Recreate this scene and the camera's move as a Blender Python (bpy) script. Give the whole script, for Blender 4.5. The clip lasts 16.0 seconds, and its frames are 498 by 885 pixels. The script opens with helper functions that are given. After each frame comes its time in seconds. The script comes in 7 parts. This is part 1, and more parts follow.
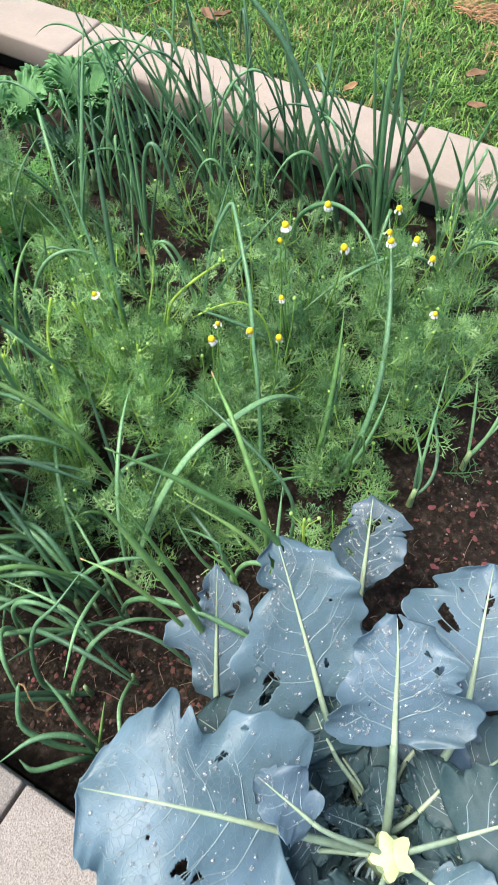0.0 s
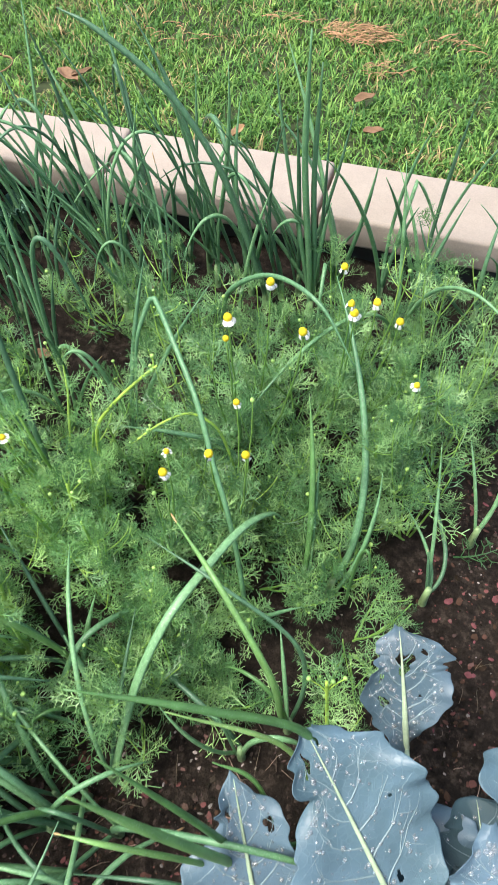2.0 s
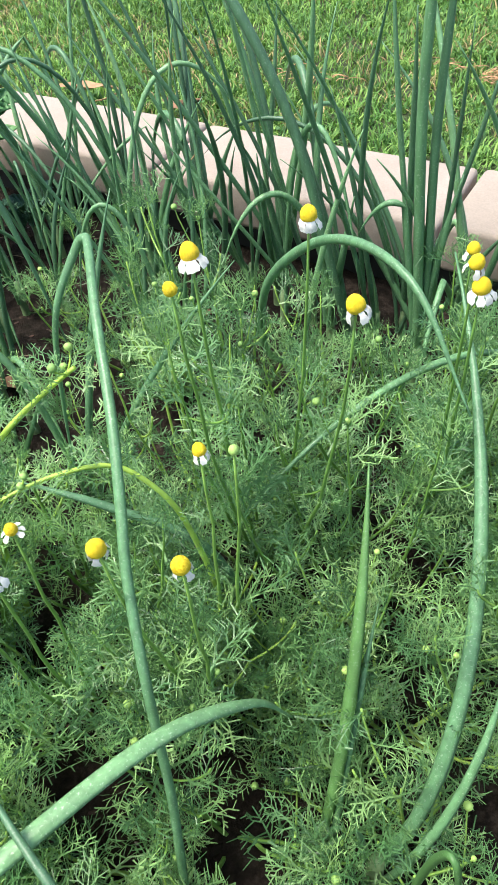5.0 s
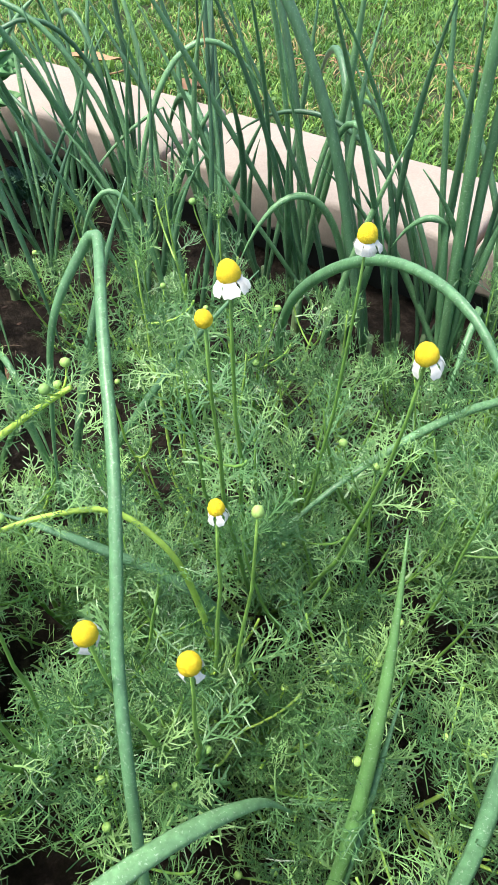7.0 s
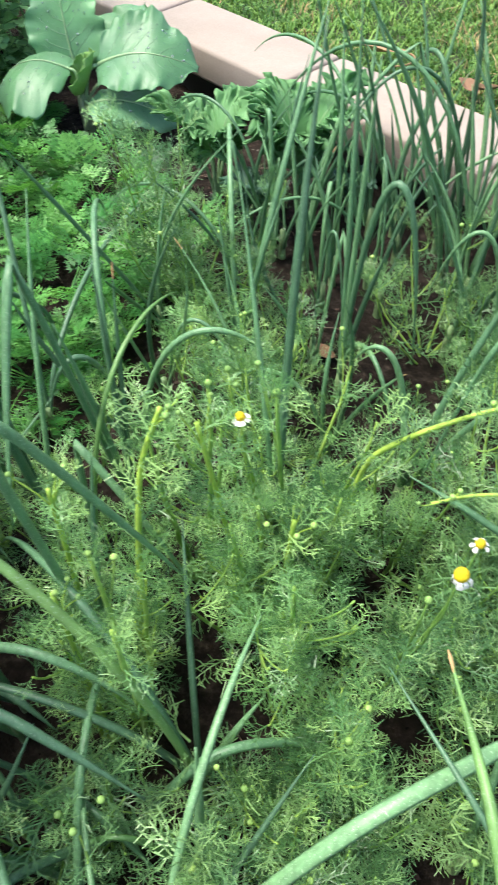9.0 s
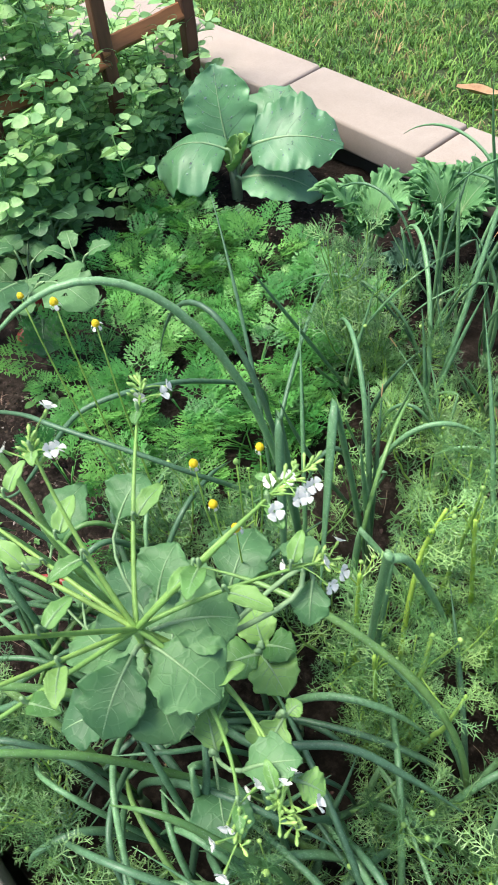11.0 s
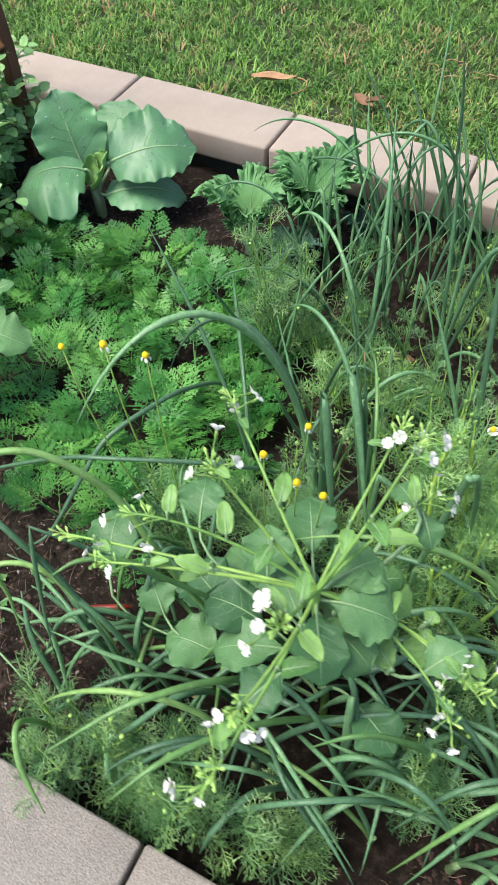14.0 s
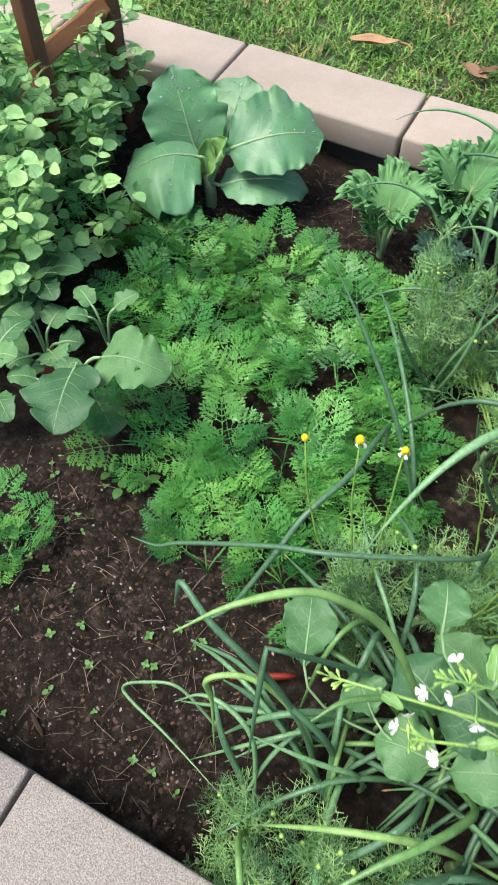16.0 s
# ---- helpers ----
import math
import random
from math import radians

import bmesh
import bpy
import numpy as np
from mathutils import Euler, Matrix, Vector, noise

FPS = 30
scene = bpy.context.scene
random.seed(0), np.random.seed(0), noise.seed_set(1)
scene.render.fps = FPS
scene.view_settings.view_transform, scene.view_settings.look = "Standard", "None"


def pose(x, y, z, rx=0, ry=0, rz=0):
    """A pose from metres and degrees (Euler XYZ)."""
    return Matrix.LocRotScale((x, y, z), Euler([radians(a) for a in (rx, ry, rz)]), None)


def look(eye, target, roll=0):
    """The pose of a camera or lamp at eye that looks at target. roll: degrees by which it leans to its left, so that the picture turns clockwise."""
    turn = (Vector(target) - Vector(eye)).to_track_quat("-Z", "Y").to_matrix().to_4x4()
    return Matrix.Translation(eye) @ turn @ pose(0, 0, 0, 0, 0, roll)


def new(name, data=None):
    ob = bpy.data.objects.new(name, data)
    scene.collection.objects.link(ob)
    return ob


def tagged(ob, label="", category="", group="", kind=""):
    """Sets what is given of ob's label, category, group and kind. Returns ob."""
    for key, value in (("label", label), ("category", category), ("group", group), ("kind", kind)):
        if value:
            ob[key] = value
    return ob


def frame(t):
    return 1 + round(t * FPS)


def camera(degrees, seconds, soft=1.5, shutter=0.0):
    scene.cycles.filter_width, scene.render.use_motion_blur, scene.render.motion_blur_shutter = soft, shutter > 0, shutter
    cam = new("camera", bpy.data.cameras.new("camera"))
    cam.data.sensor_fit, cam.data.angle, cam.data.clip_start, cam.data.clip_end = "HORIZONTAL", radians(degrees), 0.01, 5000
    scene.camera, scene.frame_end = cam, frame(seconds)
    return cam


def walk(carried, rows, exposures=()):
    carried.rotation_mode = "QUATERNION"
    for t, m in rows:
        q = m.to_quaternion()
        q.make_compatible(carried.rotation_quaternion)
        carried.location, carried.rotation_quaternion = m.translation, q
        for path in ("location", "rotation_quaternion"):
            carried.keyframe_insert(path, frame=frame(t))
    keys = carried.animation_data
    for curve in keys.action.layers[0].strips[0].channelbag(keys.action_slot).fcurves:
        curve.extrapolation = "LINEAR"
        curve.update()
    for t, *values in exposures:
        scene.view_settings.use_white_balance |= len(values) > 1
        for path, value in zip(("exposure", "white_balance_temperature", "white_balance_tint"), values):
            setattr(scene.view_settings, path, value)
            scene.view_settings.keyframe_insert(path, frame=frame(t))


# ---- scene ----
# ---- the camera and its walk ----
cam = camera(38.0, 16.0, shutter=0.3)
PATH = [
    (0, (0.393, -1.308, 1.067), (-0.168, -0.421, -0.636), -2.3),
    (0.5, (0.361, -1.26, 1.041), (-0.144, -0.346, -0.664), -2.8),
    (1, (0.331, -1.227, 1.024), (-0.116, -0.276, -0.678), -3.0),
    (1.5, (0.279, -1.185, 1.005), (-0.133, -0.197, -0.684), -3.3),
    (2, (0.253, -1.149, 0.97), (-0.144, -0.109, -0.691), -3.7),
    (2.5, (0.26, -1.098, 0.909), (-0.231, -0.039, -0.715), -5.4),
    (3, (0.264, -1.052, 0.836), (-0.366, -0.011, -0.751), -8.6),
    (3.5, (0.244, -0.993, 0.764), (-0.461, 0.067, -0.779), -9.1),
    (4, (0.238, -0.952, 0.682), (-0.517, 0.132, -0.82), -9.0),
    (4.5, (0.242, -0.92, 0.617), (-0.541, 0.217, -0.83), -7.4),
    (7, (0.182, -0.85, 0.569), (-0.544, 0.304, -0.895), 0.0),
    (7.5, (0.168, -0.881, 0.586), (-0.561, 0.278, -0.873), 1.6),
    (8, (0.133, -0.93, 0.612), (-0.652, 0.205, -0.836), 1.2),
    (8.5, (0.118, -0.997, 0.662), (-0.759, 0.022, -0.818), -0.6),
    (9, (0.099, -1.04, 0.709), (-0.859, -0.193, -0.829), -1.8),
    (9.5, (0.049, -1.105, 0.755), (-0.939, -0.29, -0.781), -1.7),
    (10, (0.025, -1.156, 0.82), (-0.991, -0.379, -0.717), -5.1),
    (12.5, (-0.115, -1.325, 0.962), (-1.031, -0.525, -0.625), -7.6),
    (13, (-0.1, -1.385, 0.977), (-0.905, -0.48, -0.614), -6.6),
    (13.5, (-0.104, -1.397, 0.993), (-0.797, -0.408, -0.601), -4.4),
    (14, (-0.192, -1.401, 1.0), (-0.757, -0.357, -0.609), -2.4),
    (14.5, (-0.305, -1.403, 1.006), (-0.769, -0.353, -0.631), -1.8),
    (15, (-0.409, -1.409, 1.006), (-0.807, -0.384, -0.665), -0.2),
    (15.5, (-0.464, -1.394, 0.996), (-0.884, -0.41, -0.694), -0.1),
    (16, (-0.486, -1.348, 0.996), (-0.989, -0.413, -0.699), -0.9),
]
walk(cam, [(t, look(eye, target, roll)) for t, eye, target, roll in PATH], ((0.0, 1.24), (2.0, 1.34), (4.0, 1.40), (9.5, 1.42), (12.5, 1.02), (14.5, 0.98), (16.0, 1.06)))

# ---- world and light: a soft, bright day in open shade ----
world = bpy.data.worlds.new("sky")
scene.world = world
world.use_nodes = True
wn = world.node_tree
sky = wn.nodes.new("ShaderNodeTexSky")
sky.sky_type, sky.sun_disc = "NISHITA", False
SUN_UP, SUN_TURN = 66.0, 235.0
sky.sun_elevation, sky.sun_rotation = radians(SUN_UP), radians(SUN_TURN)
sky.air_density, sky.dust_density, sky.ozone_density = 1.0, 2.5, 1.0
wn.links.new(sky.outputs[0], wn.nodes["Background"].inputs[0])
wn.nodes["Background"].inputs[1].default_value = 0.125
sun = new("sun", bpy.data.lights.new("sun", "SUN"))
sun.data.energy, sun.data.angle, sun.data.color = 2.7, radians(32), (1.0, 0.96, 0.87)
away = Vector((math.sin(radians(SUN_TURN)) * math.cos(radians(SUN_UP)), math.cos(radians(SUN_TURN)) * math.cos(radians(SUN_UP)), math.sin(radians(SUN_UP))))
sun.matrix_world = look(5 * away, (0, 0, 0))


# ---- materials ----
def material(name):
    m = bpy.data.materials.new(name)
    m.use_nodes = True
    return m, m.node_tree.nodes, m.node_tree.links, m.node_tree.nodes["Principled BSDF"]


def ramp_of(nodes, links, source, stops):
    r = nodes.new("ShaderNodeValToRGB")
    while len(r.color_ramp.elements) < len(stops):
        r.color_ramp.elements.new(0.5)
    for e, (at, col) in zip(r.color_ramp.elements, stops):
        e.position, e.color = at, (*col, 1)
    links.new(source, r.inputs[0])
    return r.outputs[0]


def noise_of(nodes, links, scale, detail=4.0, rough=0.6, coords=None, stretch=None):
    n = nodes.new("ShaderNodeTexNoise")
    n.inputs["Scale"].default_value, n.inputs["Detail"].default_value, n.inputs["Roughness"].default_value = scale, detail, rough
    c = nodes.new("ShaderNodeTexCoord")
    source = c.outputs[coords or "Object"]
    if stretch:
        mp = nodes.new("ShaderNodeMapping")
        mp.inputs["Scale"].default_value = stretch
        links.new(source, mp.inputs[0])
        source = mp.outputs[0]
    links.new(source, n.inputs["Vector"])
    return n.outputs["Fac"]


def mixed(nodes, links, fac, a, b, kind="MIX"):
    m = nodes.new("ShaderNodeMix")
    m.data_type, m.blend_type = "RGBA", kind
    for socket, v in ((m.inputs[0], fac), (m.inputs[6], a), (m.inputs[7], b)):
        if isinstance(v, (int, float)):
            socket.default_value = v
        elif isinstance(v, tuple):
            socket.default_value = (*v, 1)
        else:
            links.new(v, socket)
    return m.outputs[2]


def bump_of(nodes, links, p, height, strength, distance):
    b = nodes.new("ShaderNodeBump")
    b.inputs["Strength"].default_value, b.inputs["Distance"].default_value = strength, distance
    links.new(height, b.inputs["Height"])
    links.new(b.outputs[0], p.inputs["Normal"])


def hue_varied(nodes, links, colour, amount=0.25, per_island=False, by_leaf=False):
    """The colour, a little lighter or darker and yellower or bluer from piece to piece."""
    if by_leaf:
        split = nodes.new("ShaderNodeSeparateXYZ")
        links.new(nodes.new("ShaderNodeTexCoord").outputs["UV"], split.inputs[0])
        r = split.outputs[0]
    elif per_island:
        r = nodes.new("ShaderNodeNewGeometry").outputs["Random Per Island"]
    else:
        r = nodes.new("ShaderNodeObjectInfo").outputs["Random"]
    h = nodes.new("ShaderNodeHueSaturation")
    v = nodes.new("ShaderNodeMapRange")
    v.inputs[3].default_value, v.inputs[4].default_value = 1 - amount, 1 + amount
    links.new(r, v.inputs[0])
    links.new(v.outputs[0], h.inputs["Value"])
    w = nodes.new("ShaderNodeMapRange")
    w.inputs[3].default_value, w.inputs[4].default_value = 0.5 + 0.05 * amount, 0.5 - 0.055 * amount
    links.new(r, w.inputs[0])
    links.new(w.outputs[0], h.inputs["Hue"])
    links.new(colour, h.inputs["Color"])
    return h.outputs[0]


def concrete(name, low, high, grit, grit_size, grain_bump):
    m, n, l, p = material(name)
    c = ramp_of(n, l, noise_of(n, l, 9, 6), [(0.3, low), (0.7, high)])
    c = mixed(n, l, grit, c, ramp_of(n, l, noise_of(n, l, grit_size, 2, 0.7), [(0.32, (0.16, 0.14, 0.13)), (0.5, (0.55, 0.52, 0.49)), (0.68, (0.95, 0.92, 0.88))]), "OVERLAY")
    c = mixed(n, l, ramp_of(n, l, noise_of(n, l, 4, 3), [(0.5, (0, 0, 0)), (0.8, (0.35, 0.35, 0.35))]), c, (0.165, 0.135, 0.115))
    l.new(hue_varied(n, l, c, 0.07), p.inputs["Base Color"])
    p.inputs["Roughness"].default_value = 0.88
    bump_of(n, l, p, noise_of(n, l, grit_size, 3, 0.7), grain_bump, 0.002)
    return m


M_KERB = concrete("smooth_concrete", (0.285, 0.236, 0.196), (0.345, 0.288, 0.242), 0.12, 420, 0.25)
M_KERB_ROUGH = concrete("rough_concrete", (0.225, 0.205, 0.188), (0.285, 0.262, 0.240), 0.6, 560, 1.0)


def soil_material():
    m, n, l, p = material("soil")
    c = ramp_of(n, l, noise_of(n, l, 60, 8, 0.7), [(0.34, (0.005, 0.0037, 0.0028)), (0.52, (0.027, 0.0202, 0.0153)), (0.70, (0.10, 0.076, 0.058))])
    c = mixed(n, l, ramp_of(n, l, noise_of(n, l, 5, 3), [(0.4, (0, 0, 0)), (0.7, (0.6, 0.6, 0.6))]), c, (0.035, 0.025, 0.019))
    l.new(c, p.inputs["Base Color"])
    p.inputs["Roughness"].default_value = 0.9
    p.inputs["Specular IOR Level"].default_value = 0.12
    bump_of(n, l, p, noise_of(n, l, 170, 8, 0.8), 1.0, 0.010)
    return m


M_SOIL = soil_material()


def plain(name, colour, rough=0.6, amount=0.2, scale=40, metal=0.0, island=False, dark=0.7, bump=0.2, stretch=None, gloss=0.5):
    """A surface of one colour with grain at two scales and some change from piece to piece."""
    m, n, l, p = material(name)
    lo = tuple(dark * v for v in colour)
    hi = tuple(min(1, 1.15 * v) for v in colour)
    c = ramp_of(n, l, noise_of(n, l, scale, 5, 0.65, stretch=stretch), [(0.3, lo), (0.7, hi)])
    c = mixed(n, l, 0.35, c, ramp_of(n, l, noise_of(n, l, scale * 0.15, 2), [(0.35, lo), (0.65, hi)]))
    l.new(hue_varied(n, l, c, amount, island), p.inputs["Base Color"])
    p.inputs["Roughness"].default_value, p.inputs["Metallic"].default_value, p.inputs["Specular IOR Level"].default_value = rough, metal, gloss
    if bump:
        bump_of(n, l, p, noise_of(n, l, scale * 3, 4, stretch=stretch), bump, 0.001)
    return m


def leafy(name, colour, back, rough=0.5, through_light=0.35, amount=0.25, scale=120, island=True, gloss=0.35, bump=0.15, stretch=None, by_leaf=False, dew=0.0):
    """Thin green tissue: grained colour, some light let through, and fine pale specks of dew where wet."""
    m, n, l, p = material(name)
    lo, hi = tuple(0.72 * v for v in colour), tuple(1.2 * v for v in colour)
    c = ramp_of(n, l, noise_of(n, l, scale, 4, 0.6, stretch=stretch), [(0.3, lo), (0.7, hi)])
    if dew:
        c = mixed(n, l, ramp_of(n, l, noise_of(n, l, 700, 2, 0.6), [(0.60, (0, 0, 0)), (0.70, (dew, dew, dew))]), c, (0.50, 0.64, 0.46))
    c = hue_varied(n, l, c, amount, island, by_leaf)
    l.new(c, p.inputs["Base Color"])
    p.inputs["Roughness"].default_value = rough
    p.inputs["Specular IOR Level"].default_value = gloss
    if bump:
        bump_of(n, l, p, noise_of(n, l, scale * 2, 3, stretch=stretch), bump, 0.0008)
    t = n.new("ShaderNodeBsdfTranslucent")
    l.new(mixed(n, l, 0.6, c, back), t.inputs[0])
    mix = n.new("ShaderNodeMixShader")
    mix.inputs[0].default_value = through_light
    l.new(p.outputs[0], mix.inputs[1])
    l.new(t.outputs[0], mix.inputs[2])
    l.new(mix.outputs[0], n["Material Output"].inputs[0])
    return m


M_PLASTIC = plain("dark_edging", (0.022, 0.022, 0.023), 0.6, 0.05)


# ---- meshes ----
class Build:
    """Gathers pieces of a mesh: corners, triangles, quads and a place (u, v) for each corner."""

    def __init__(self):
        self.v, self.t, self.q, self.uv, self.n = [], [], [], [], 0

    def add(self, v, t=None, q=None, uv=None):
        v = np.asarray(v, float).reshape(-1, 3)
        if t is not None and len(t):
            self.t.append(np.asarray(t, int).reshape(-1, 3) + self.n)
        if q is not None and len(q):
            self.q.append(np.asarray(q, int).reshape(-1, 4) + self.n)
        self.v.append(v)
        self.uv.append(np.zeros((len(v), 2)) if uv is None else np.asarray(uv, float))
        self.n += len(v)
        return self

    def mesh(self, name, mat, smooth=True):
        me = bpy.data.meshes.new(name)
        v = np.concatenate(self.v)
        t = np.concatenate(self.t) if self.t else np.zeros((0, 3), int)
        q = np.concatenate(self.q) if self.q else np.zeros((0, 4), int)
        loops = np.r_[t.ravel(), q.ravel()].astype(np.int32)
        starts = np.r_[np.arange(len(t)) * 3, 3 * len(t) + np.arange(len(q)) * 4].astype(np.int32)
        me.vertices.add(len(v))
        me.vertices.foreach_set("co", v.ravel().astype(np.float32))
        me.loops.add(len(loops))
        me.loops.foreach_set("vertex_index", loops)
        me.polygons.add(len(starts))
        me.polygons.foreach_set("loop_start", starts)
        me.uv_layers.new(name="uv").data.foreach_set("uv", np.concatenate(self.uv)[loops].ravel().astype(np.float32))
        me.polygons.foreach_set("use_smooth", np.full(len(starts), smooth))
        me.update(calc_edges=True)
        me.materials.append(mat)
        return me


def thing(name, x, y, z, label, category, group="", kind="", turn=0.0):
    """An Empty at a thing's base."""
    ob = new(name)
    ob.empty_display_size = 0.02
    ob.matrix_basis = pose(x, y, z, 0, 0, turn)
    return tagged(ob, label, category, group, kind)


def part(name, b, mat, parent, label="", smooth=True, kind=""):
    """One mesh under a thing or a part. Its corners are in the world's metres, less the parent's place."""
    me = b if isinstance(b, bpy.types.Mesh) else b.mesh(name, mat, smooth)
    ob = new(name, me)
    ob.parent = parent
    return tagged(ob, label, "", "", kind)


def box_mesh(name, sx, sy, sz, bevel, mat, segments=2):
    bm = bmesh.new()
    bmesh.ops.create_cube(bm, size=1, matrix=Matrix.Diagonal((sx, sy, sz, 1)))
    bmesh.ops.bevel(bm, geom=bm.edges[:], offset=bevel, segments=segments, profile=0.5, affect="EDGES")
    me = bpy.data.meshes.new(name)
    bm.to_mesh(me)
    bm.free()
    for f in me.polygons:
        f.use_smooth = True
    me.materials.append(mat)
    return me


def fbm(p, scale, seed=0.0):
    return noise.fractal(Vector((p[0] * scale + seed, p[1] * scale - seed, seed)), 1.0, 2.0, 4)


# ---- the ground, the bed and its kerbs ----
TOP, LAWN = 0.15, -0.09


def soil_z(x, y):
    """The height of the bed's soil."""
    return 0.022 + 0.02 * (y + 1.3) / 1.1 + 0.012 * fbm((x, y), 5.0) + 0.006 * fbm((x, y), 22.0, 7.0)


def grid_sheet(x0, x1, nx, y0, y1, ny, height):
    xs, ys = np.linspace(x0, x1, nx), np.linspace(y0, y1, ny)
    v = np.array([(x, y, height(x, y)) for y in ys for x in xs])
    i = np.arange((ny - 1) * nx).reshape(ny - 1, nx)[:, :-1].ravel()
    return Build().add(v, q=np.stack([i, i + 1, i + nx + 1, i + nx], 1))


M_TURF = plain("turf_soil", (0.038, 0.055, 0.015), 0.95, 0.0, 30, dark=0.4, bump=0.6)
far_sheet = Build().add([(-300, -300, LAWN), (300, -300, LAWN), (300, 300, LAWN), (-300, 300, LAWN)], q=[(0, 1, 2, 3)])
ground = tagged(new("ground", far_sheet.mesh("ground", M_TURF, False)), "lawn ground with dark earth between the grass", "ground", kind="structure")
bed = grid_sheet(-1.93, 1.30, 290, -1.36, -0.12, 110, soil_z)
soil = tagged(new("soil_bed", bed.mesh("soil_bed", M_SOIL)), "dark moist crumbly soil of a vegetable bed", "soil", kind="structure")

rng = random.Random(5)
back_wall = tagged(new("kerb_back", box_mesh("kerb_back", 3.25, 0.10, 0.178, 0.004, M_PLASTIC)), "dark edging under pale concrete kerb blocks", "kerb", kind="structure")
back_wall.location = (-0.36, -0.075, 0.0)
for x0, x1 in ((-1.97, -1.6), (-1.6, -1.2), (-1.2, -0.797), (-0.797, -0.386), (-0.386, 0.023), (0.023, 0.43), (0.43, 0.84), (0.84, 1.25)):
    ob = new("kerb_block", box_mesh("kerb_block", x1 - x0 - 0.006, 0.155, 0.06, 0.007, M_KERB, 3))
    ob.parent = back_wall
    ob.location = (0.5 * (x0 + x1) + 0.36, rng.uniform(-0.002, 0.002), TOP - 0.03)
    ob.rotation_euler = (rng.uniform(-0.006, 0.006), rng.uniform(-0.003, 0.003), rng.uniform(-0.004, 0.004))
front_wall = tagged(new("kerb_front", box_mesh("kerb_front", 3.25, 0.16, 0.178, 0.004, M_PLASTIC)), "footing under rough grey concrete kerb blocks", "kerb", kind="structure")
front_wall.location = (-0.36, -1.469, 0.0)
for x0, x1 in ((-1.95, -1.55), (-1.55, -1.15), (-1.15, -0.753), (-0.753, -0.359), (-0.359, 0.099), (0.099, 0.50), (0.50, 0.90), (0.90, 1.25)):
    ob = new("kerb_block", box_mesh("kerb_block", x1 - x0 - 0.005, 0.20, 0.06, 0.004, M_KERB_ROUGH))
    ob.parent = front_wall
    ob.location = (0.5 * (x0 + x1) + 0.36, 0.01, TOP - 0.03)
    ob.rotation_euler = (rng.uniform(-0.005, 0.005), rng.uniform(-0.003, 0.003), rng.uniform(-0.006, 0.006))


# ---- plant tissue ----
M_ONION = leafy("onion_leaf", (0.112, 0.252, 0.116), (0.17, 0.37, 0.09), 0.40, 0.16, 0.45, 220, island=False, gloss=0.5, bump=0.4, stretch=(1, 1, 0.12), dew=0.4)
M_ONION_PALE = leafy("young_onion_leaf", (0.165, 0.33, 0.095), (0.24, 0.45, 0.07), 0.42, 0.2, 0.4, 90, island=False, gloss=0.5, bump=0.3, stretch=(1, 1, 0.1), dew=0.45)
M_ONION_BASE = plain("onion_neck", (0.19, 0.29, 0.13), 0.45, 0.15, 80)
M_DRY = plain("dry_leaf_tip", (0.42, 0.27, 0.12), 0.8, 0.3, 70)
M_FEATHER = leafy("chamomile_foliage", (0.148, 0.305, 0.112), (0.22, 0.43, 0.12), 0.38, 0.22, 0.65, 25, gloss=0.6, bump=0, by_leaf=True)
M_FEATHER_BRIGHT = leafy("young_chamomile_foliage", (0.195, 0.395, 0.135), (0.28, 0.51, 0.13), 0.36, 0.24, 0.65, 25, gloss=0.65, bump=0, by_leaf=True)
M_CHAM_STEM = leafy("chamomile_stem", (0.27, 0.47, 0.10), (0.34, 0.57, 0.08), 0.45, 0.2, 0.35, 90, island=False)
M_LUSH = leafy("bright_chamomile_stem", (0.40, 0.60, 0.10), (0.42, 0.66, 0.08), 0.45, 0.2, 0.2, 90, island=False)
M_DISC = plain("flower_disc", (0.92, 0.64, 0.010), 0.6, 0.05, 1400, dark=0.82, bump=0.8)
M_PETAL = leafy("white_petal", (0.80, 0.79, 0.74), (0.8, 0.8, 0.72), 0.6, 0.25, 0.04, 200, gloss=0.2)
M_BUD = plain("green_bud", (0.27, 0.45, 0.11), 0.55, 0.25, 300)
M_CARROT = leafy("carrot_foliage", (0.085, 0.290, 0.062), (0.18, 0.48, 0.06), 0.45, 0.26, 0.45, 30, island=False, gloss=0.4, bump=0)
M_PEA = leafy("pea_leaf", (0.29, 0.53, 0.215), (0.36, 0.6, 0.17), 0.5, 0.36, 0.5, 60, gloss=0.3)
M_PEA_STEM = leafy("pea_stem", (0.16, 0.33, 0.12), (0.25, 0.42, 0.1), 0.5, 0.1, 0.2, 60, island=False)
M_FLOWER_STEM = leafy("flowering_stem", (0.19, 0.36, 0.085), (0.27, 0.46, 0.07), 0.42, 0.15, 0.3, 90, island=False)
M_SEEDLING = leafy("seedling_leaf", (0.075, 0.20, 0.05), (0.16, 0.34, 0.05), 0.5, 0.25, 0.4, 100)
M_RIB = plain("leaf_rib", (0.34, 0.43, 0.28), 0.5, 0.1, 120, bump=0.1)
M_RIB_BLUE = plain("blue_leaf_vein", (0.19, 0.265, 0.28), 0.5, 0.08, 120, bump=0.1)
M_RIB_GREEN = plain("green_leaf_rib", (0.20, 0.33, 0.15), 0.5, 0.12, 120, bump=0.1)
M_RIB_PALE = plain("pale_cabbage_rib", (0.26, 0.40, 0.20), 0.5, 0.12, 120, bump=0.1)
M_RIB_SOFT = plain("cabbage_side_vein", (0.165, 0.315, 0.165), 0.5, 0.12, 120, bump=0.1)
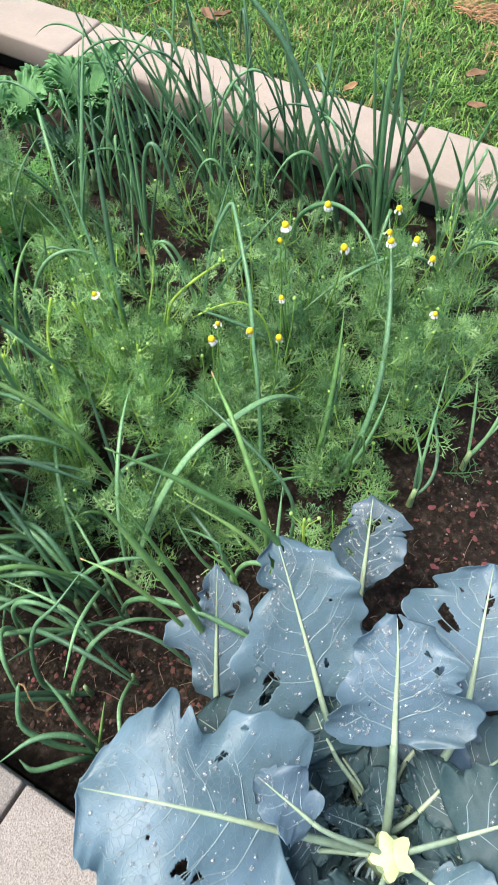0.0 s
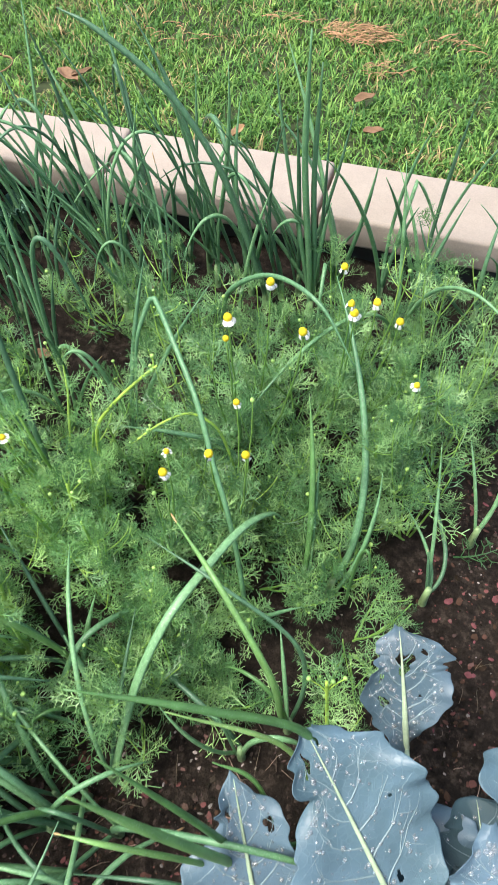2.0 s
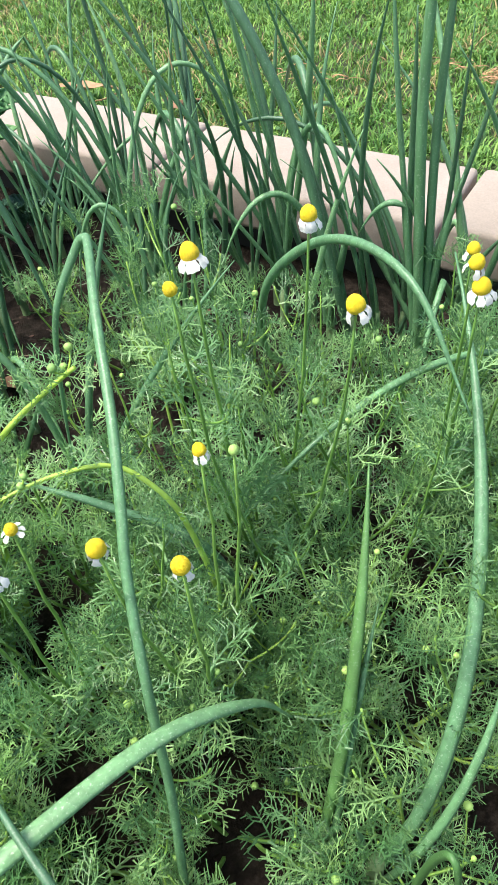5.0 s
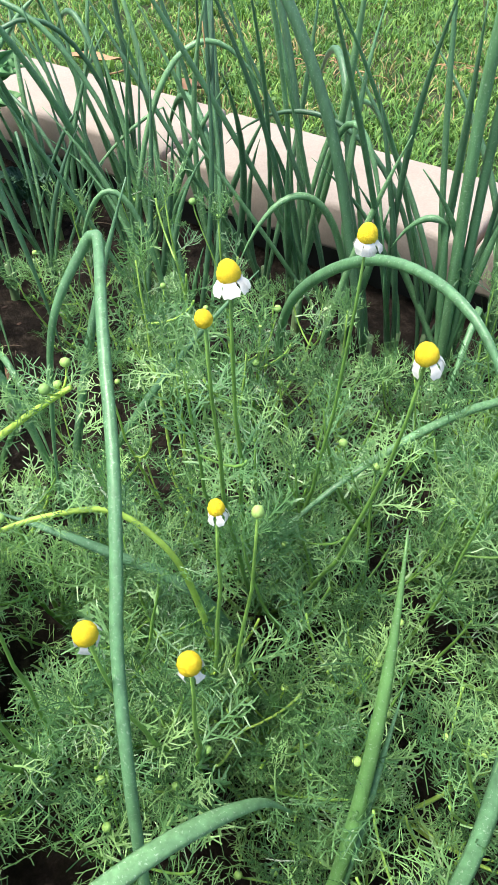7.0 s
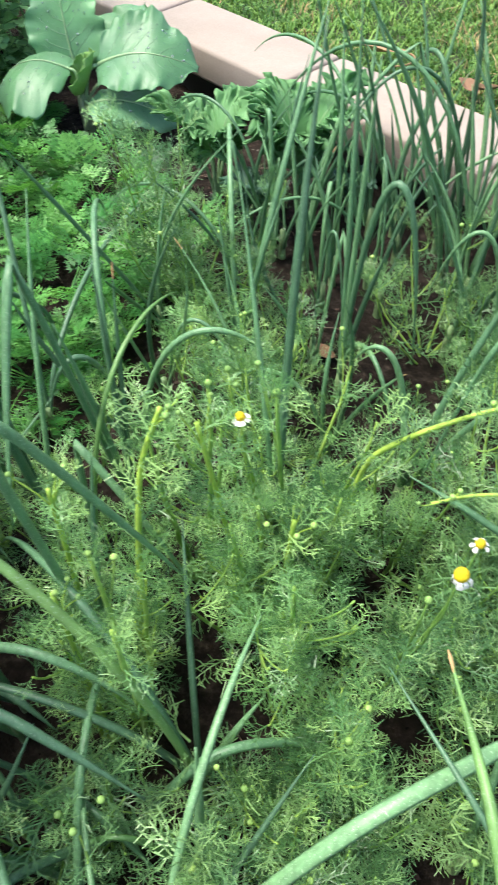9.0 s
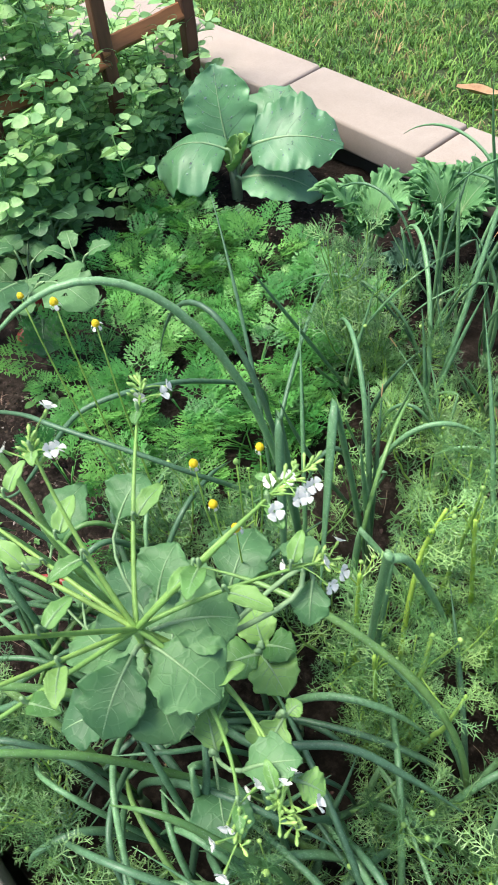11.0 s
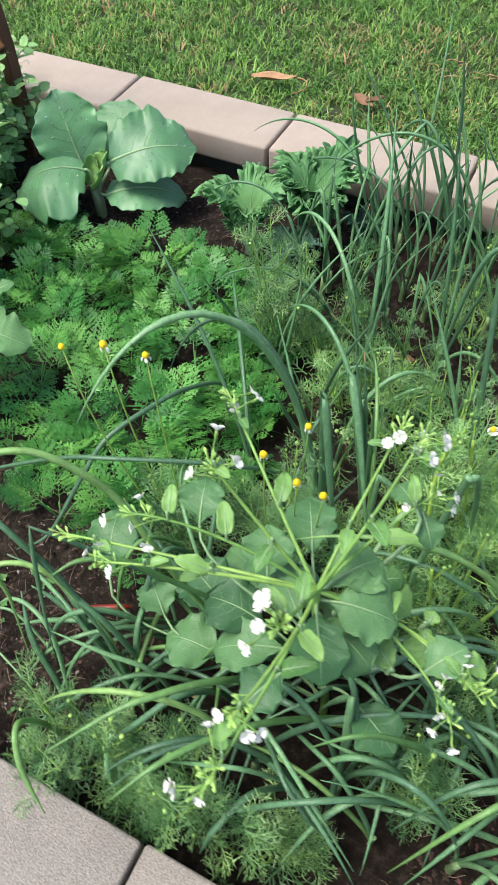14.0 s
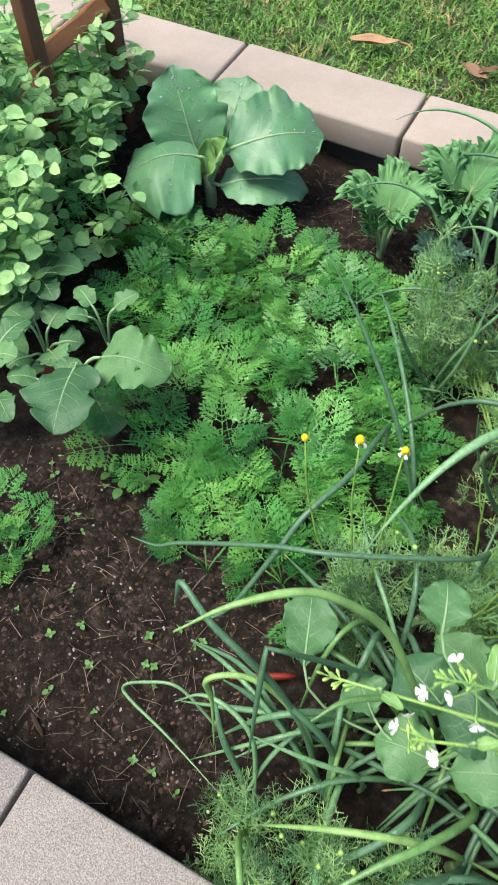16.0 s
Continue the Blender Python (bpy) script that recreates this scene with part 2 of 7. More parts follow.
M_RADISH_VEIN = plain("radish_side_vein", (0.125, 0.255, 0.105), 0.5, 0.12, 120, bump=0.1)
M_STALK = plain("broccoli_stalk", (0.20, 0.27, 0.15), 0.55, 0.1, 60)
M_PETIOLE = plain("broccoli_leaf_stalk", (0.19, 0.265, 0.18), 0.55, 0.12, 80)
M_CUT = plain("cut_stalk_flesh", (0.44, 0.50, 0.24), 0.55, 0.05, 150)
M_DRY_STRAW = plain("straw", (0.40, 0.245, 0.12), 0.85, 0.45, 60, island=True)


def veined(name, colour, vein, back, rough, gloss=0.28, amount=0.12, bloom=None, net_size=95, relief=0.35):
    """A broad leaf: finely netted veins from the leaf's own length and width, blotches, and a waxy bloom."""
    m, n, l, p = material(name)
    c = ramp_of(n, l, noise_of(n, l, 18, 5, 0.6), [(0.3, tuple(0.78 * v for v in colour)), (0.72, tuple(1.18 * v for v in colour))])
    if bloom:
        c = mixed(n, l, ramp_of(n, l, noise_of(n, l, 7, 4), [(0.4, (0, 0, 0)), (0.75, (0.7, 0.7, 0.7))]), c, bloom)
    vor = n.new("ShaderNodeTexVoronoi")
    vor.feature = "DISTANCE_TO_EDGE"
    vor.inputs["Scale"].default_value = net_size
    co = n.new("ShaderNodeTexCoord")
    l.new(co.outputs["Object"], vor.inputs["Vector"])
    net = ramp_of(n, l, vor.outputs["Distance"], [(0.0, (0.3, 0.3, 0.3)), (0.08, (0, 0, 0))])
    c = mixed(n, l, net, c, vein)
    c = hue_varied(n, l, c, amount)
    l.new(c, p.inputs["Base Color"])
    rr = ramp_of(n, l, noise_of(n, l, 30, 3), [(0.3, (rough - 0.08,) * 3), (0.7, (rough + 0.1,) * 3)])
    l.new(rr, p.inputs["Roughness"])
    p.inputs["Specular IOR Level"].default_value = gloss
    bump_of(n, l, p, mixed(n, l, 0.5, net, noise_of(n, l, 60, 4)), relief, 0.0015)
    t = n.new("ShaderNodeBsdfTranslucent")
    l.new(mixed(n, l, 0.6, c, back), t.inputs[0])
    mix = n.new("ShaderNodeMixShader")
    mix.inputs[0].default_value = 0.16
    l.new(p.outputs[0], mix.inputs[1])
    l.new(t.outputs[0], mix.inputs[2])
    l.new(mix.outputs[0], n["Material Output"].inputs[0])
    return m


M_BROCCOLI = veined("broccoli_leaf", (0.075, 0.128, 0.155), (0.125, 0.195, 0.225), (0.11, 0.21, 0.16), 0.45, 0.5, bloom=(0.150, 0.230, 0.315), net_size=140, relief=0.6)
M_CABBAGE = veined("cabbage_leaf", (0.112, 0.282, 0.118), (0.15, 0.32, 0.16), (0.2, 0.42, 0.14), 0.42, 0.4, bloom=(0.160, 0.305, 0.205), relief=0.45)
M_YOUNG = veined("young_cabbage_leaf", (0.19, 0.37, 0.11), (0.3, 0.48, 0.18), (0.3, 0.5, 0.1), 0.45)
M_RADISH = veined("radish_leaf", (0.072, 0.180, 0.066), (0.12, 0.25, 0.10), (0.16, 0.35, 0.08), 0.46, amount=0.35, bloom=(0.105, 0.230, 0.10), relief=0.9)
M_BRACT = veined("flowering_stem_leaf", (0.118, 0.262, 0.066), (0.17, 0.33, 0.11), (0.22, 0.43, 0.08), 0.46, amount=0.35, bloom=(0.145, 0.300, 0.090), relief=0.5)
M_KALE = veined("kale_leaf", (0.120, 0.285, 0.100), (0.17, 0.35, 0.14), (0.22, 0.44, 0.12), 0.5, bloom=(0.145, 0.315, 0.150))
M_KALE_DARK = veined("dark_kale_leaf", (0.060, 0.140, 0.085), (0.10, 0.20, 0.13), (0.14, 0.28, 0.1), 0.5, bloom=(0.085, 0.175, 0.125))
# the broccoli leaf again, darkened: shade inside the plant is put into its colour
M_INNER_SHADED = veined("shaded_inner_broccoli_leaf", (0.035, 0.070, 0.075), (0.065, 0.11, 0.115), (0.07, 0.14, 0.1), 0.55, bloom=(0.07, 0.12, 0.145), net_size=150)


def water_material():
    """A clear drop; the sky's whitish reflection is painted in as a pale base colour."""
    m, n, l, p = material("water_drop")
    p.inputs["Base Color"].default_value = (0.80, 0.86, 0.88, 1)
    p.inputs["Roughness"].default_value = 0.04
    p.inputs["IOR"].default_value = 1.33
    p.inputs["Transmission Weight"].default_value = 0.83
    return m


M_WATER = water_material()


# ---- shapes of plants ----
def unit(v):
    v = np.asarray(v, float)
    return v / max(1e-9, np.linalg.norm(v))


def bezier(p0, p1, p2, p3, n):
    t = np.linspace(0, 1, n)[:, None]
    return (1 - t) ** 3 * np.asarray(p0) + 3 * (1 - t) ** 2 * t * np.asarray(p1) + 3 * (1 - t) * t * t * np.asarray(p2) + t**3 * np.asarray(p3)


def frames(points):
    """Two directions across a line of points, carried along without twist."""
    tan = np.gradient(points, axis=0)
    tan /= np.linalg.norm(tan, axis=1)[:, None] + 1e-12
    a = np.cross(tan[0], (0.31, 0.95, 0.05))
    a = unit(a)
    out = []
    for d in tan:
        a = unit(a - d * (a @ d))
        out.append((a, np.cross(d, a)))
    return tan, np.array([o[0] for o in out]), np.array([o[1] for o in out])


def tube(b, points, radii, sides=6, flat=1.0):
    """A round or flattened stalk along a line, closed at its tip."""
    points = np.asarray(points, float)
    n = len(points)
    radii = np.broadcast_to(radii, (n,))
    flat = np.broadcast_to(flat, (n,))
    _, u, w = frames(points)
    a = np.arange(sides) * 2 * np.pi / sides
    ring = points[:, None] + radii[:, None, None] * (np.cos(a)[None, :, None] * u[:, None] + (flat[:, None] * np.sin(a)[None])[..., None] * w[:, None])
    i, j = np.meshgrid(np.arange(n - 1), np.arange(sides), indexing="ij")
    k = (j + 1) % sides
    q = np.stack([i * sides + j, i * sides + k, (i + 1) * sides + k, (i + 1) * sides + j], -1).reshape(-1, 4)
    cap = [((n - 1) * sides + s, (n - 1) * sides + s + 1, (n - 1) * sides) for s in range(1, sides - 1)]
    uv = np.stack([np.tile(a / 6.2832, n), np.repeat(np.linspace(0, 1, n), sides)], 1)
    return b.add(ring.reshape(-1, 3), cap, q, uv)


def leaf_line(base, tip, peak=None, kink=None, n=18, sway=(0, 0)):
    """The line of a hollow onion leaf: upright and a little bowed, arched over a peak, or snapped at a kink."""
    base, tip = np.asarray(base, float), np.asarray(tip, float)
    d = tip - base
    s = np.array([sway[0], sway[1], 0.0])
    if kink is not None:
        kink = np.asarray(kink, float)
        k = kink - base
        up = bezier(base, base + 0.3 * k + (0, 0, 0.08 * k[2]) + s, base + 0.7 * k + (0, 0, 0.05 * k[2]) + s, kink, n // 2)
        e = tip - kink
        down = bezier(kink, kink + 0.3 * e + (0, 0, 0.02), kink + 0.7 * e + (0, 0, 0.02), tip, n // 2 + 1)
        return np.concatenate([up, down[1:]])
    if peak is not None:
        h = (peak - 0.125 * tip[2] - 0.125 * base[2]) / 0.75
        return bezier(base, (base[0] + 0.12 * d[0], base[1] + 0.12 * d[1], h) + s, (base[0] + 0.7 * d[0], base[1] + 0.7 * d[1], h) + s, tip, n)
    return bezier(base, (base[0] + 0.18 * d[0], base[1] + 0.18 * d[1], base[2] + 0.36 * d[2]) + s, (base[0] + 0.55 * d[0], base[1] + 0.55 * d[1], base[2] + 0.72 * d[2]) + s, tip, n)


class Onion:
    """An onion plant: a pale neck in the soil and hollow leaves, each a part."""

    def __init__(self, x, y, label, r=0.008):
        self.z = soil_z(x, y)
        self.ob = thing("onion_plant", x, y, self.z, label, "onion", "onions in the bed")
        neck = tube(Build(), [(0, 0, -0.012), (0, 0, 0.0), (0, 0, 0.025), (0.001, 0, 0.05)], [r * 0.8, r * 0.72, r * 0.6, r * 0.5], 8)
        part("neck", neck, M_ONION_BASE, self.ob, "pale green neck")
        self.at = np.array((x, y, self.z))

    def via(self, points, r=0.0048, mat=None, flat=0.85, dry=False):
        """A leaf from the neck through some places of the bed to its tip."""
        p = np.array([(0, 0, 0.02)] + [np.asarray(q, float) - self.at for q in points])
        p = np.concatenate([[2 * p[0] - p[1]], p, [2 * p[-1] - p[-2]]])
        line = []
        for a, b, c, d in zip(p, p[1:], p[2:], p[3:]):
            for t in np.linspace(0, 1, 8)[:-1]:
                line.append(0.5 * (2 * b + (c - a) * t + (2 * a - 5 * b + 4 * c - d) * t * t + (3 * b - a - 3 * c + d) * t**3))
        line = np.array(line + [p[-2]])
        s = np.linspace(0, 1, len(line))
        radii = 0.65 * r * (0.92 + 0.16 * np.sin(np.pi * np.clip(s * 1.3, 0, 1))) * np.clip((1.0 - s) * 4.5, 0.16, 1) ** 0.7
        part("leaf", tube(Build(), line, radii, 8, np.full(len(line), flat)), mat or M_ONION, self.ob)
        if dry:
            part("dry_tip", tube(Build(), [line[-2] + (line[-1] - line[-2]) * 0.3, line[-1], line[-1] + (line[-1] - line[-2]) * 0.4], [radii[-2] * 0.9, radii[-1] * 1.1 + 0.0002, 0.0003], 6), M_DRY, self.ob, "withered brown tip")
        return self

    def leaf(self, tip, peak=None, kink=None, r=0.0048, mat=None, sway=(0, 0), start=None, flat=0.85, dry=False):
        base = (np.array((*start, self.z + 0.02)) if start else self.at + (0, 0, 0.03)) - self.at
        tip = np.asarray(tip, float) - self.at
        tip[1] = max(tip[1], -1.335 - self.at[1])
        kink = None if kink is None else np.asarray(kink, float) - self.at
        line = leaf_line(base, tip, None if peak is None else peak - self.z, kink, 20, sway)
        s = np.linspace(0, 1, len(line))
        r = 0.65 * r
        radii = r * (0.92 + 0.2 * np.sin(np.pi * np.clip(s * 1.3, 0, 1))) * np.clip((1.0 - s) * 3.4, 0.09, 1) ** 0.75
        flats = np.full(len(line), flat)
        if kink is not None:
            k = len(line) // 2 - 1
            flats[k - 1 : k + 2] = (0.6, 0.3, 0.6)
        part("leaf", tube(Build(), line, radii, 8, flats), mat or M_ONION, self.ob)
        if dry:
            part("dry_tip", tube(Build(), [line[-2] + (line[-1] - line[-2]) * 0.3, line[-1], line[-1] + (line[-1] - line[-2]) * 0.4], [radii[-2] * 0.9, radii[-1] * 1.1 + 0.0002, 0.0003], 6), M_DRY, self.ob, "withered brown tip")
        return self


def onion_clump(x, y, n, low, high, spread, seed, lean=(0, 0), r=0.0045, arched=0.3, label="blue-green spring onion with upright hollow leaves"):
    """A plant with leaves of chance heights that fan out."""
    g = random.Random(seed)
    o = Onion(x, y, label)
    for i in range(n):
        a, h = g.uniform(0, 6.283), g.uniform(low, high)
        far = spread * g.uniform(0.2, 1.25) * (0.35 + 0.65 * h / high)
        tx, ty = x + far * math.cos(a) + lean[0] * h, y + far * math.sin(a) + lean[1] * h
        ty = min(ty, 0.12)
        kind = g.random()
        rr = r * g.uniform(0.65, 1.2)
        start = (x + g.uniform(-0.006, 0.006), y + g.uniform(-0.006, 0.006))
        if kind < arched * 0.6:
            out = g.uniform(1.5, 2.6)
            o.leaf((x + (tx - x) * out, y + (ty - y) * out if ty < y else y + (ty - y), h * g.uniform(0.45, 0.8)), peak=h * 0.92, r=rr, start=start)
        elif kind < arched:
            o.leaf((tx + g.uniform(-0.1, 0.1), ty + g.uniform(-0.1, 0.02), h * g.uniform(0.3, 0.6)), kink=(x + 0.7 * (tx - x), y + 0.7 * (ty - y), h * 0.85), r=rr, start=start)
        else:
            o.leaf((tx, ty, o.z + h), r=rr, sway=(g.uniform(-0.03, 0.03), g.uniform(-0.03, 0.03)), start=start, dry=g.random() < 0.06)
    return o


def place_many(template, mats):
    """Copies of a template (corners, triangles) under many 3 x 4 matrices."""
    v, t = template
    mats = np.asarray(mats)
    vs = np.einsum("nij,kj->nki", mats[:, :, :3], v) + mats[:, None, :, 3]
    ts = (np.arange(len(mats)) * len(v))[:, None, None] + t[None]
    return vs.reshape(-1, 3), ts.reshape(-1, 3)


def by_leaf(template, mats):
    """A chance value for each copy, as u of all its corners."""
    n = len(template[0])
    chance = np.modf(np.abs(np.asarray(mats)[:, 0, 0] * 9173.0 + np.asarray(mats)[:, 1, 3] * 713.0))[0]
    return np.stack([np.repeat(chance, n), np.zeros(len(chance) * n)], 1)


def thread(vs, ts, a, b, w, side):
    """A thread that tapers to a point: one triangle."""
    s = unit(np.cross(np.subtract(b, a), side)) * w
    n = len(vs)
    vs += [np.asarray(a) - s, np.asarray(a) + s, np.asarray(b)]
    ts.append((n, n + 1, n + 2))


def strip(vs, ts, pts, w0, w1, side):
    """A narrow ribbon along some points."""
    pts = np.asarray(pts, float)
    n, k = len(vs), len(pts)
    for i, p in enumerate(pts):
        d = pts[min(k - 1, i + 1)] - pts[max(0, i - 1)]
        s = unit(np.cross(d, side)) * (w0 + (w1 - w0) * i / (k - 1))
        vs += [p - s, p + s]
    for i in range(k - 1):
        a = n + 2 * i
        ts += [(a, a + 1, a + 3), (a, a + 3, a + 2)]


def feather_template(seed, length=0.052, width=0.00060):
    """A twice-divided thread-like leaf along +y, its face to +z: a firm rib and open, bent threads."""
    g = random.Random(seed)
    vs, ts = [], []
    bow = g.uniform(-0.1, 0.4)

    def rach(s):
        return np.array((0.07 * length * math.sin(3 * s + seed), length * s, -bow * length * s * s))

    strip(vs, ts, [rach(s) for s in (0, 0.25, 0.5, 0.75, 1.0)], width * 1.7, width * 0.8, (0.2, 0, 1))
    pairs = g.randint(5, 6)
    for i in range(pairs):
        s = 0.2 + 0.78 * i / pairs
        reach = length * 0.36 * (0.55 + math.sin(math.pi * min(1, 0.25 + 0.7 * s))) * g.uniform(0.7, 1.2) * (1.1 - 0.4 * s)
        for sign in (-1, 1):
            o = rach(s + g.uniform(-0.05, 0.05))
            a = radians(g.uniform(30, 66))
            d = np.array((sign * math.sin(a), math.cos(a), g.uniform(-0.35, 0.6)))
            bend = np.array((-sign * 0.25, 0.35, g.uniform(-0.1, 0.5))) * reach
            m1, e = o + d * reach * 0.5, o + d * reach * 0.85 + bend * 0.6
            strip(vs, ts, (o, m1, e), width * 1.1, width * 0.75, (0.2, g.uniform(-0.4, 0.4), 1))
            for f, turn in ((0.4, 1), (0.58, -1), (0.8, 1)):
                if g.random() < 0.85:
                    m = o + (m1 - o) * f / 0.5 if f < 0.5 else m1 + (e - m1) * (f - 0.5) / 0.5
                    tw = radians(g.uniform(25, 55)) * turn
                    dd = np.array((d[0] * math.cos(tw) - d[1] * math.sin(tw), d[0] * math.sin(tw) + d[1] * math.cos(tw), d[2] + g.uniform(-0.4, 0.6)))
                    strip(vs, ts, (m, m + dd * reach * g.uniform(0.3, 0.55)), width, width * 0.65, (g.uniform(-0.5, 0.5), 0.2, 1))
    return np.array(vs), np.array(ts)


FEATHERS = [feather_template(s) for s in range(14)]


def aim(origin, direction, up, scale, spin=0.0):
    """A 3 x 4 matrix that lays a template's +y along a direction."""
    y = unit(direction)
    x = np.cross(y, up)
    x = unit(x) if np.linalg.norm(x) > 1e-5 else np.array((1.0, 0, 0))
    z = np.cross(x, y)
    c, s = math.cos(spin), math.sin(spin)
    x, z = c * x + s * z, c * z - s * x
    return np.column_stack([x * scale, y * scale, z * scale, origin])


def flower_parts(ob, at, direction, size, petals, droop, g):
    """A chamomile head: a domed disc with petals that hang back under it."""
    d = unit(direction)
    u = unit(np.cross(d, (0.3, 0.9, 0.1)))
    w = np.cross(d, u)
    disc = Build()
    line = [at + d * h * size for h in (-0.5, -0.3, 0.05, 0.6, 1.1, 1.4, 1.52)]
    tube(disc, line, np.array((0.25, 0.78, 0.98, 0.93, 0.68, 0.34, 0.06)) * size, 12)
    head = part("flower_head", disc, M_DISC if petals or size > 0.003 else M_BUD, ob, "domed yellow flower disc")
    if petals:
        b = Build()
        for i in range(petals):
            a = 6.283 * i / petals + g.uniform(-0.15, 0.15)
            out = math.cos(a) * u + math.sin(a) * w
            dr = droop * g.uniform(0.75, 1.3)
            if g.random() < 0.12:
                continue
            side = np.cross(out, d)
            rows = []
            for s in (0.0, 0.3, 0.65, 1.0):
                p = at - d * 0.12 * size + out * size * (0.85 + 1.05 * s * math.cos(dr * (0.5 + 0.5 * s))) - d * size * 1.3 * s * math.sin(dr * (0.5 + 0.5 * s))
                half = size * (0.30, 0.50, 0.52, 0.30)[int(s * 3.05)]
                rows += [p - side * half, p + d * size * 0.06, p + side * half]
            q = [(3 * r + k, 3 * r + k + 1, 3 * r + k + 4, 3 * r + k + 3) for r in range(3) for k in range(2)]
            b.add(rows, q=q)
        part("petals", b, M_PETAL, head, "white petals folded back")


def chamomile(x, y, seed, reach, height, stems=9, flowers=(), buds=4, leaves=13, fill=8, stout=1.0, tissue=None, leaf_size=1.0, label="feathery green chamomile plant with small buds", ways=(), stem_mat=None):
    """Branching stems from one root, thread-like foliage all along them, flower heads and buds."""
    g = random.Random(seed)
    z0 = soil_z(x, y)
    ob = thing("chamomile_plant", x, y, z0, label, "chamomile", "chamomile plants in the bed")
    at = np.array((x, y, z0))
    tips = [(np.asarray(f[:3], float) - at, f) for f in flowers]
    while len(tips) < stems + len(flowers):
        a, far = g.uniform(0, 6.283), reach * math.sqrt(g.uniform(0.02, 1))
        tips.append((np.array((far * math.cos(a), far * math.sin(a), height * g.uniform(0.45, 1.2) * (1.08 - 0.4 * (far / reach) ** 2))), None))
    stem = Build()
    mats = [[] for _ in FEATHERS]
    bud_spots = []
    for tip, flower in tips:
        p1 = np.array((tip[0] * 0.45, tip[1] * 0.45, tip[2] * 0.22))
        p2 = np.array((tip[0] * 0.92, tip[1] * 0.92, tip[2] * 0.6))
        line = bezier((g.uniform(-0.008, 0.008), g.uniform(-0.008, 0.008), -0.01), p1, p2, tip, 12)
        line[2:-2] += np.array([(g.uniform(-0.0012, 0.0012), g.uniform(-0.0012, 0.0012), 0) for _ in range(8)])
        thin = 0.0007 if flower is not None else 0.0006
        tube(stem, line, (thin + (0.0019 - thin) * np.linspace(1, 0, 12) ** 0.8) * stout, 5)
        twigs = [line]
        for _ in range(2 if flower is None else 0):
            k, a = g.randint(4, 9), g.uniform(0, 6.283)
            e = line[k] + np.array((math.cos(a), math.sin(a), g.uniform(0.6, 1.6))) * g.uniform(0.025, 0.045)
            twig = bezier(line[k], line[k] + (e - line[k]) * (0.6, 0.6, 0.2), e - (0, 0, 0.01), e, 12)
            tube(stem, twig[::2], 0.0009, 4)
            twigs.append(twig)
        for j, way in enumerate(twigs):
            count = (leaves if flower is None else leaves // 3) if j == 0 else max(3, leaves // 4)
            for i in range(count):
                s = (0.32 + 0.68 * (i + g.random()) / count) if flower is None else (0.1 + 0.5 * (i + g.random()) / count)
                k = min(10, int(s * 11))
                p = way[k] + (way[k + 1] - way[k]) * (s * 11 - k)
                a = 2.4 * i + g.uniform(-0.6, 0.6)
                d = np.array((math.cos(a), math.sin(a), g.uniform(0.1, 1.3)))
                mats[g.randrange(len(FEATHERS))].append(aim(p, d, (0, 0, 1), g.uniform(0.6, 1.05) * (1.15 - 0.45 * s) * (1 if j == 0 else 0.7) * leaf_size, g.uniform(-0.9, 0.9)))
        if flower is None:
            for i in range(4):
                a = 1.6 * i + g.uniform(-0.4, 0.4)
                mats[g.randrange(len(FEATHERS))].append(aim(tip - (0, 0, 0.006), (0.55 * math.cos(a), 0.55 * math.sin(a), 1.0), (0, 0, 1), g.uniform(0.4, 0.65), g.uniform(-0.9, 0.9)))
        # side branches near the top end in buds
        if flower is None and buds and g.random() < buds / max(1, stems):
            a = g.uniform(0, 6.283)
            e = tip + np.array((0.022 * math.cos(a), 0.022 * math.sin(a), g.uniform(0.0, 0.025)))
            tube(stem, bezier(line[8], line[9], e - (0, 0, 0.012), e, 6), 0.0006, 4)
            bud_spots += [(tip, tip - line[-2]), (e, (0, 0, 1))]
    for way in ways:
        p = np.array(way, float) - at
        knots = np.linspace(0, 1, len(p))
        line = np.stack([np.interp(np.linspace(0, 1, 34), knots, p[:, k]) for k in range(3)], 1)
        for _ in range(6):
            line[1:-1] = 0.25 * line[:-2] + 0.5 * line[1:-1] + 0.25 * line[2:]
        tube(stem, line, np.linspace(0.0023, 0.0012, 34) * stout, 6)
        for i in range(5, 33):
            a = 2.4 * i + g.uniform(-0.5, 0.5)
            d = np.array((math.cos(a), math.sin(a), g.uniform(0.2, 1.0)))
            mats[g.randrange(len(FEATHERS))].append(aim(line[i], d, (0, 0, 1), g.uniform(0.45, 0.8) * leaf_size, g.uniform(-0.9, 0.9)))
        for _ in range(3):
            e = line[-1] + np.array((g.uniform(-0.02, 0.02), g.uniform(-0.02, 0.02), g.uniform(-0.002, 0.018)))
            tube(stem, bezier(line[-5], line[-2], e - (0, 0, 0.008), e, 6), 0.0007, 4)
            bud_spots.append((e, e - line[-2]))
    part("stem", stem, stem_mat or M_CHAM_STEM, ob, "pale green branching stems")
    for i in range(fill):
        a, far = g.uniform(0, 6.283), reach * math.sqrt(g.random())
        hh = height * g.uniform(0.05, 0.55) * (1.02 - 0.4 * (far / reach) ** 2)
        p = np.array((far * math.cos(a), far * math.sin(a), hh))
        d = np.array((math.cos(a) * g.uniform(-0.4, 1.2), math.sin(a) * g.uniform(-0.4, 1.2), g.uniform(-0.1, 1.2)))
        mats[g.randrange(len(FEATHERS))].append(aim(p, d, (0.05, 0.02, 1), g.uniform(0.7, 1.3), g.uniform(-1, 1)))
    foliage = Build()
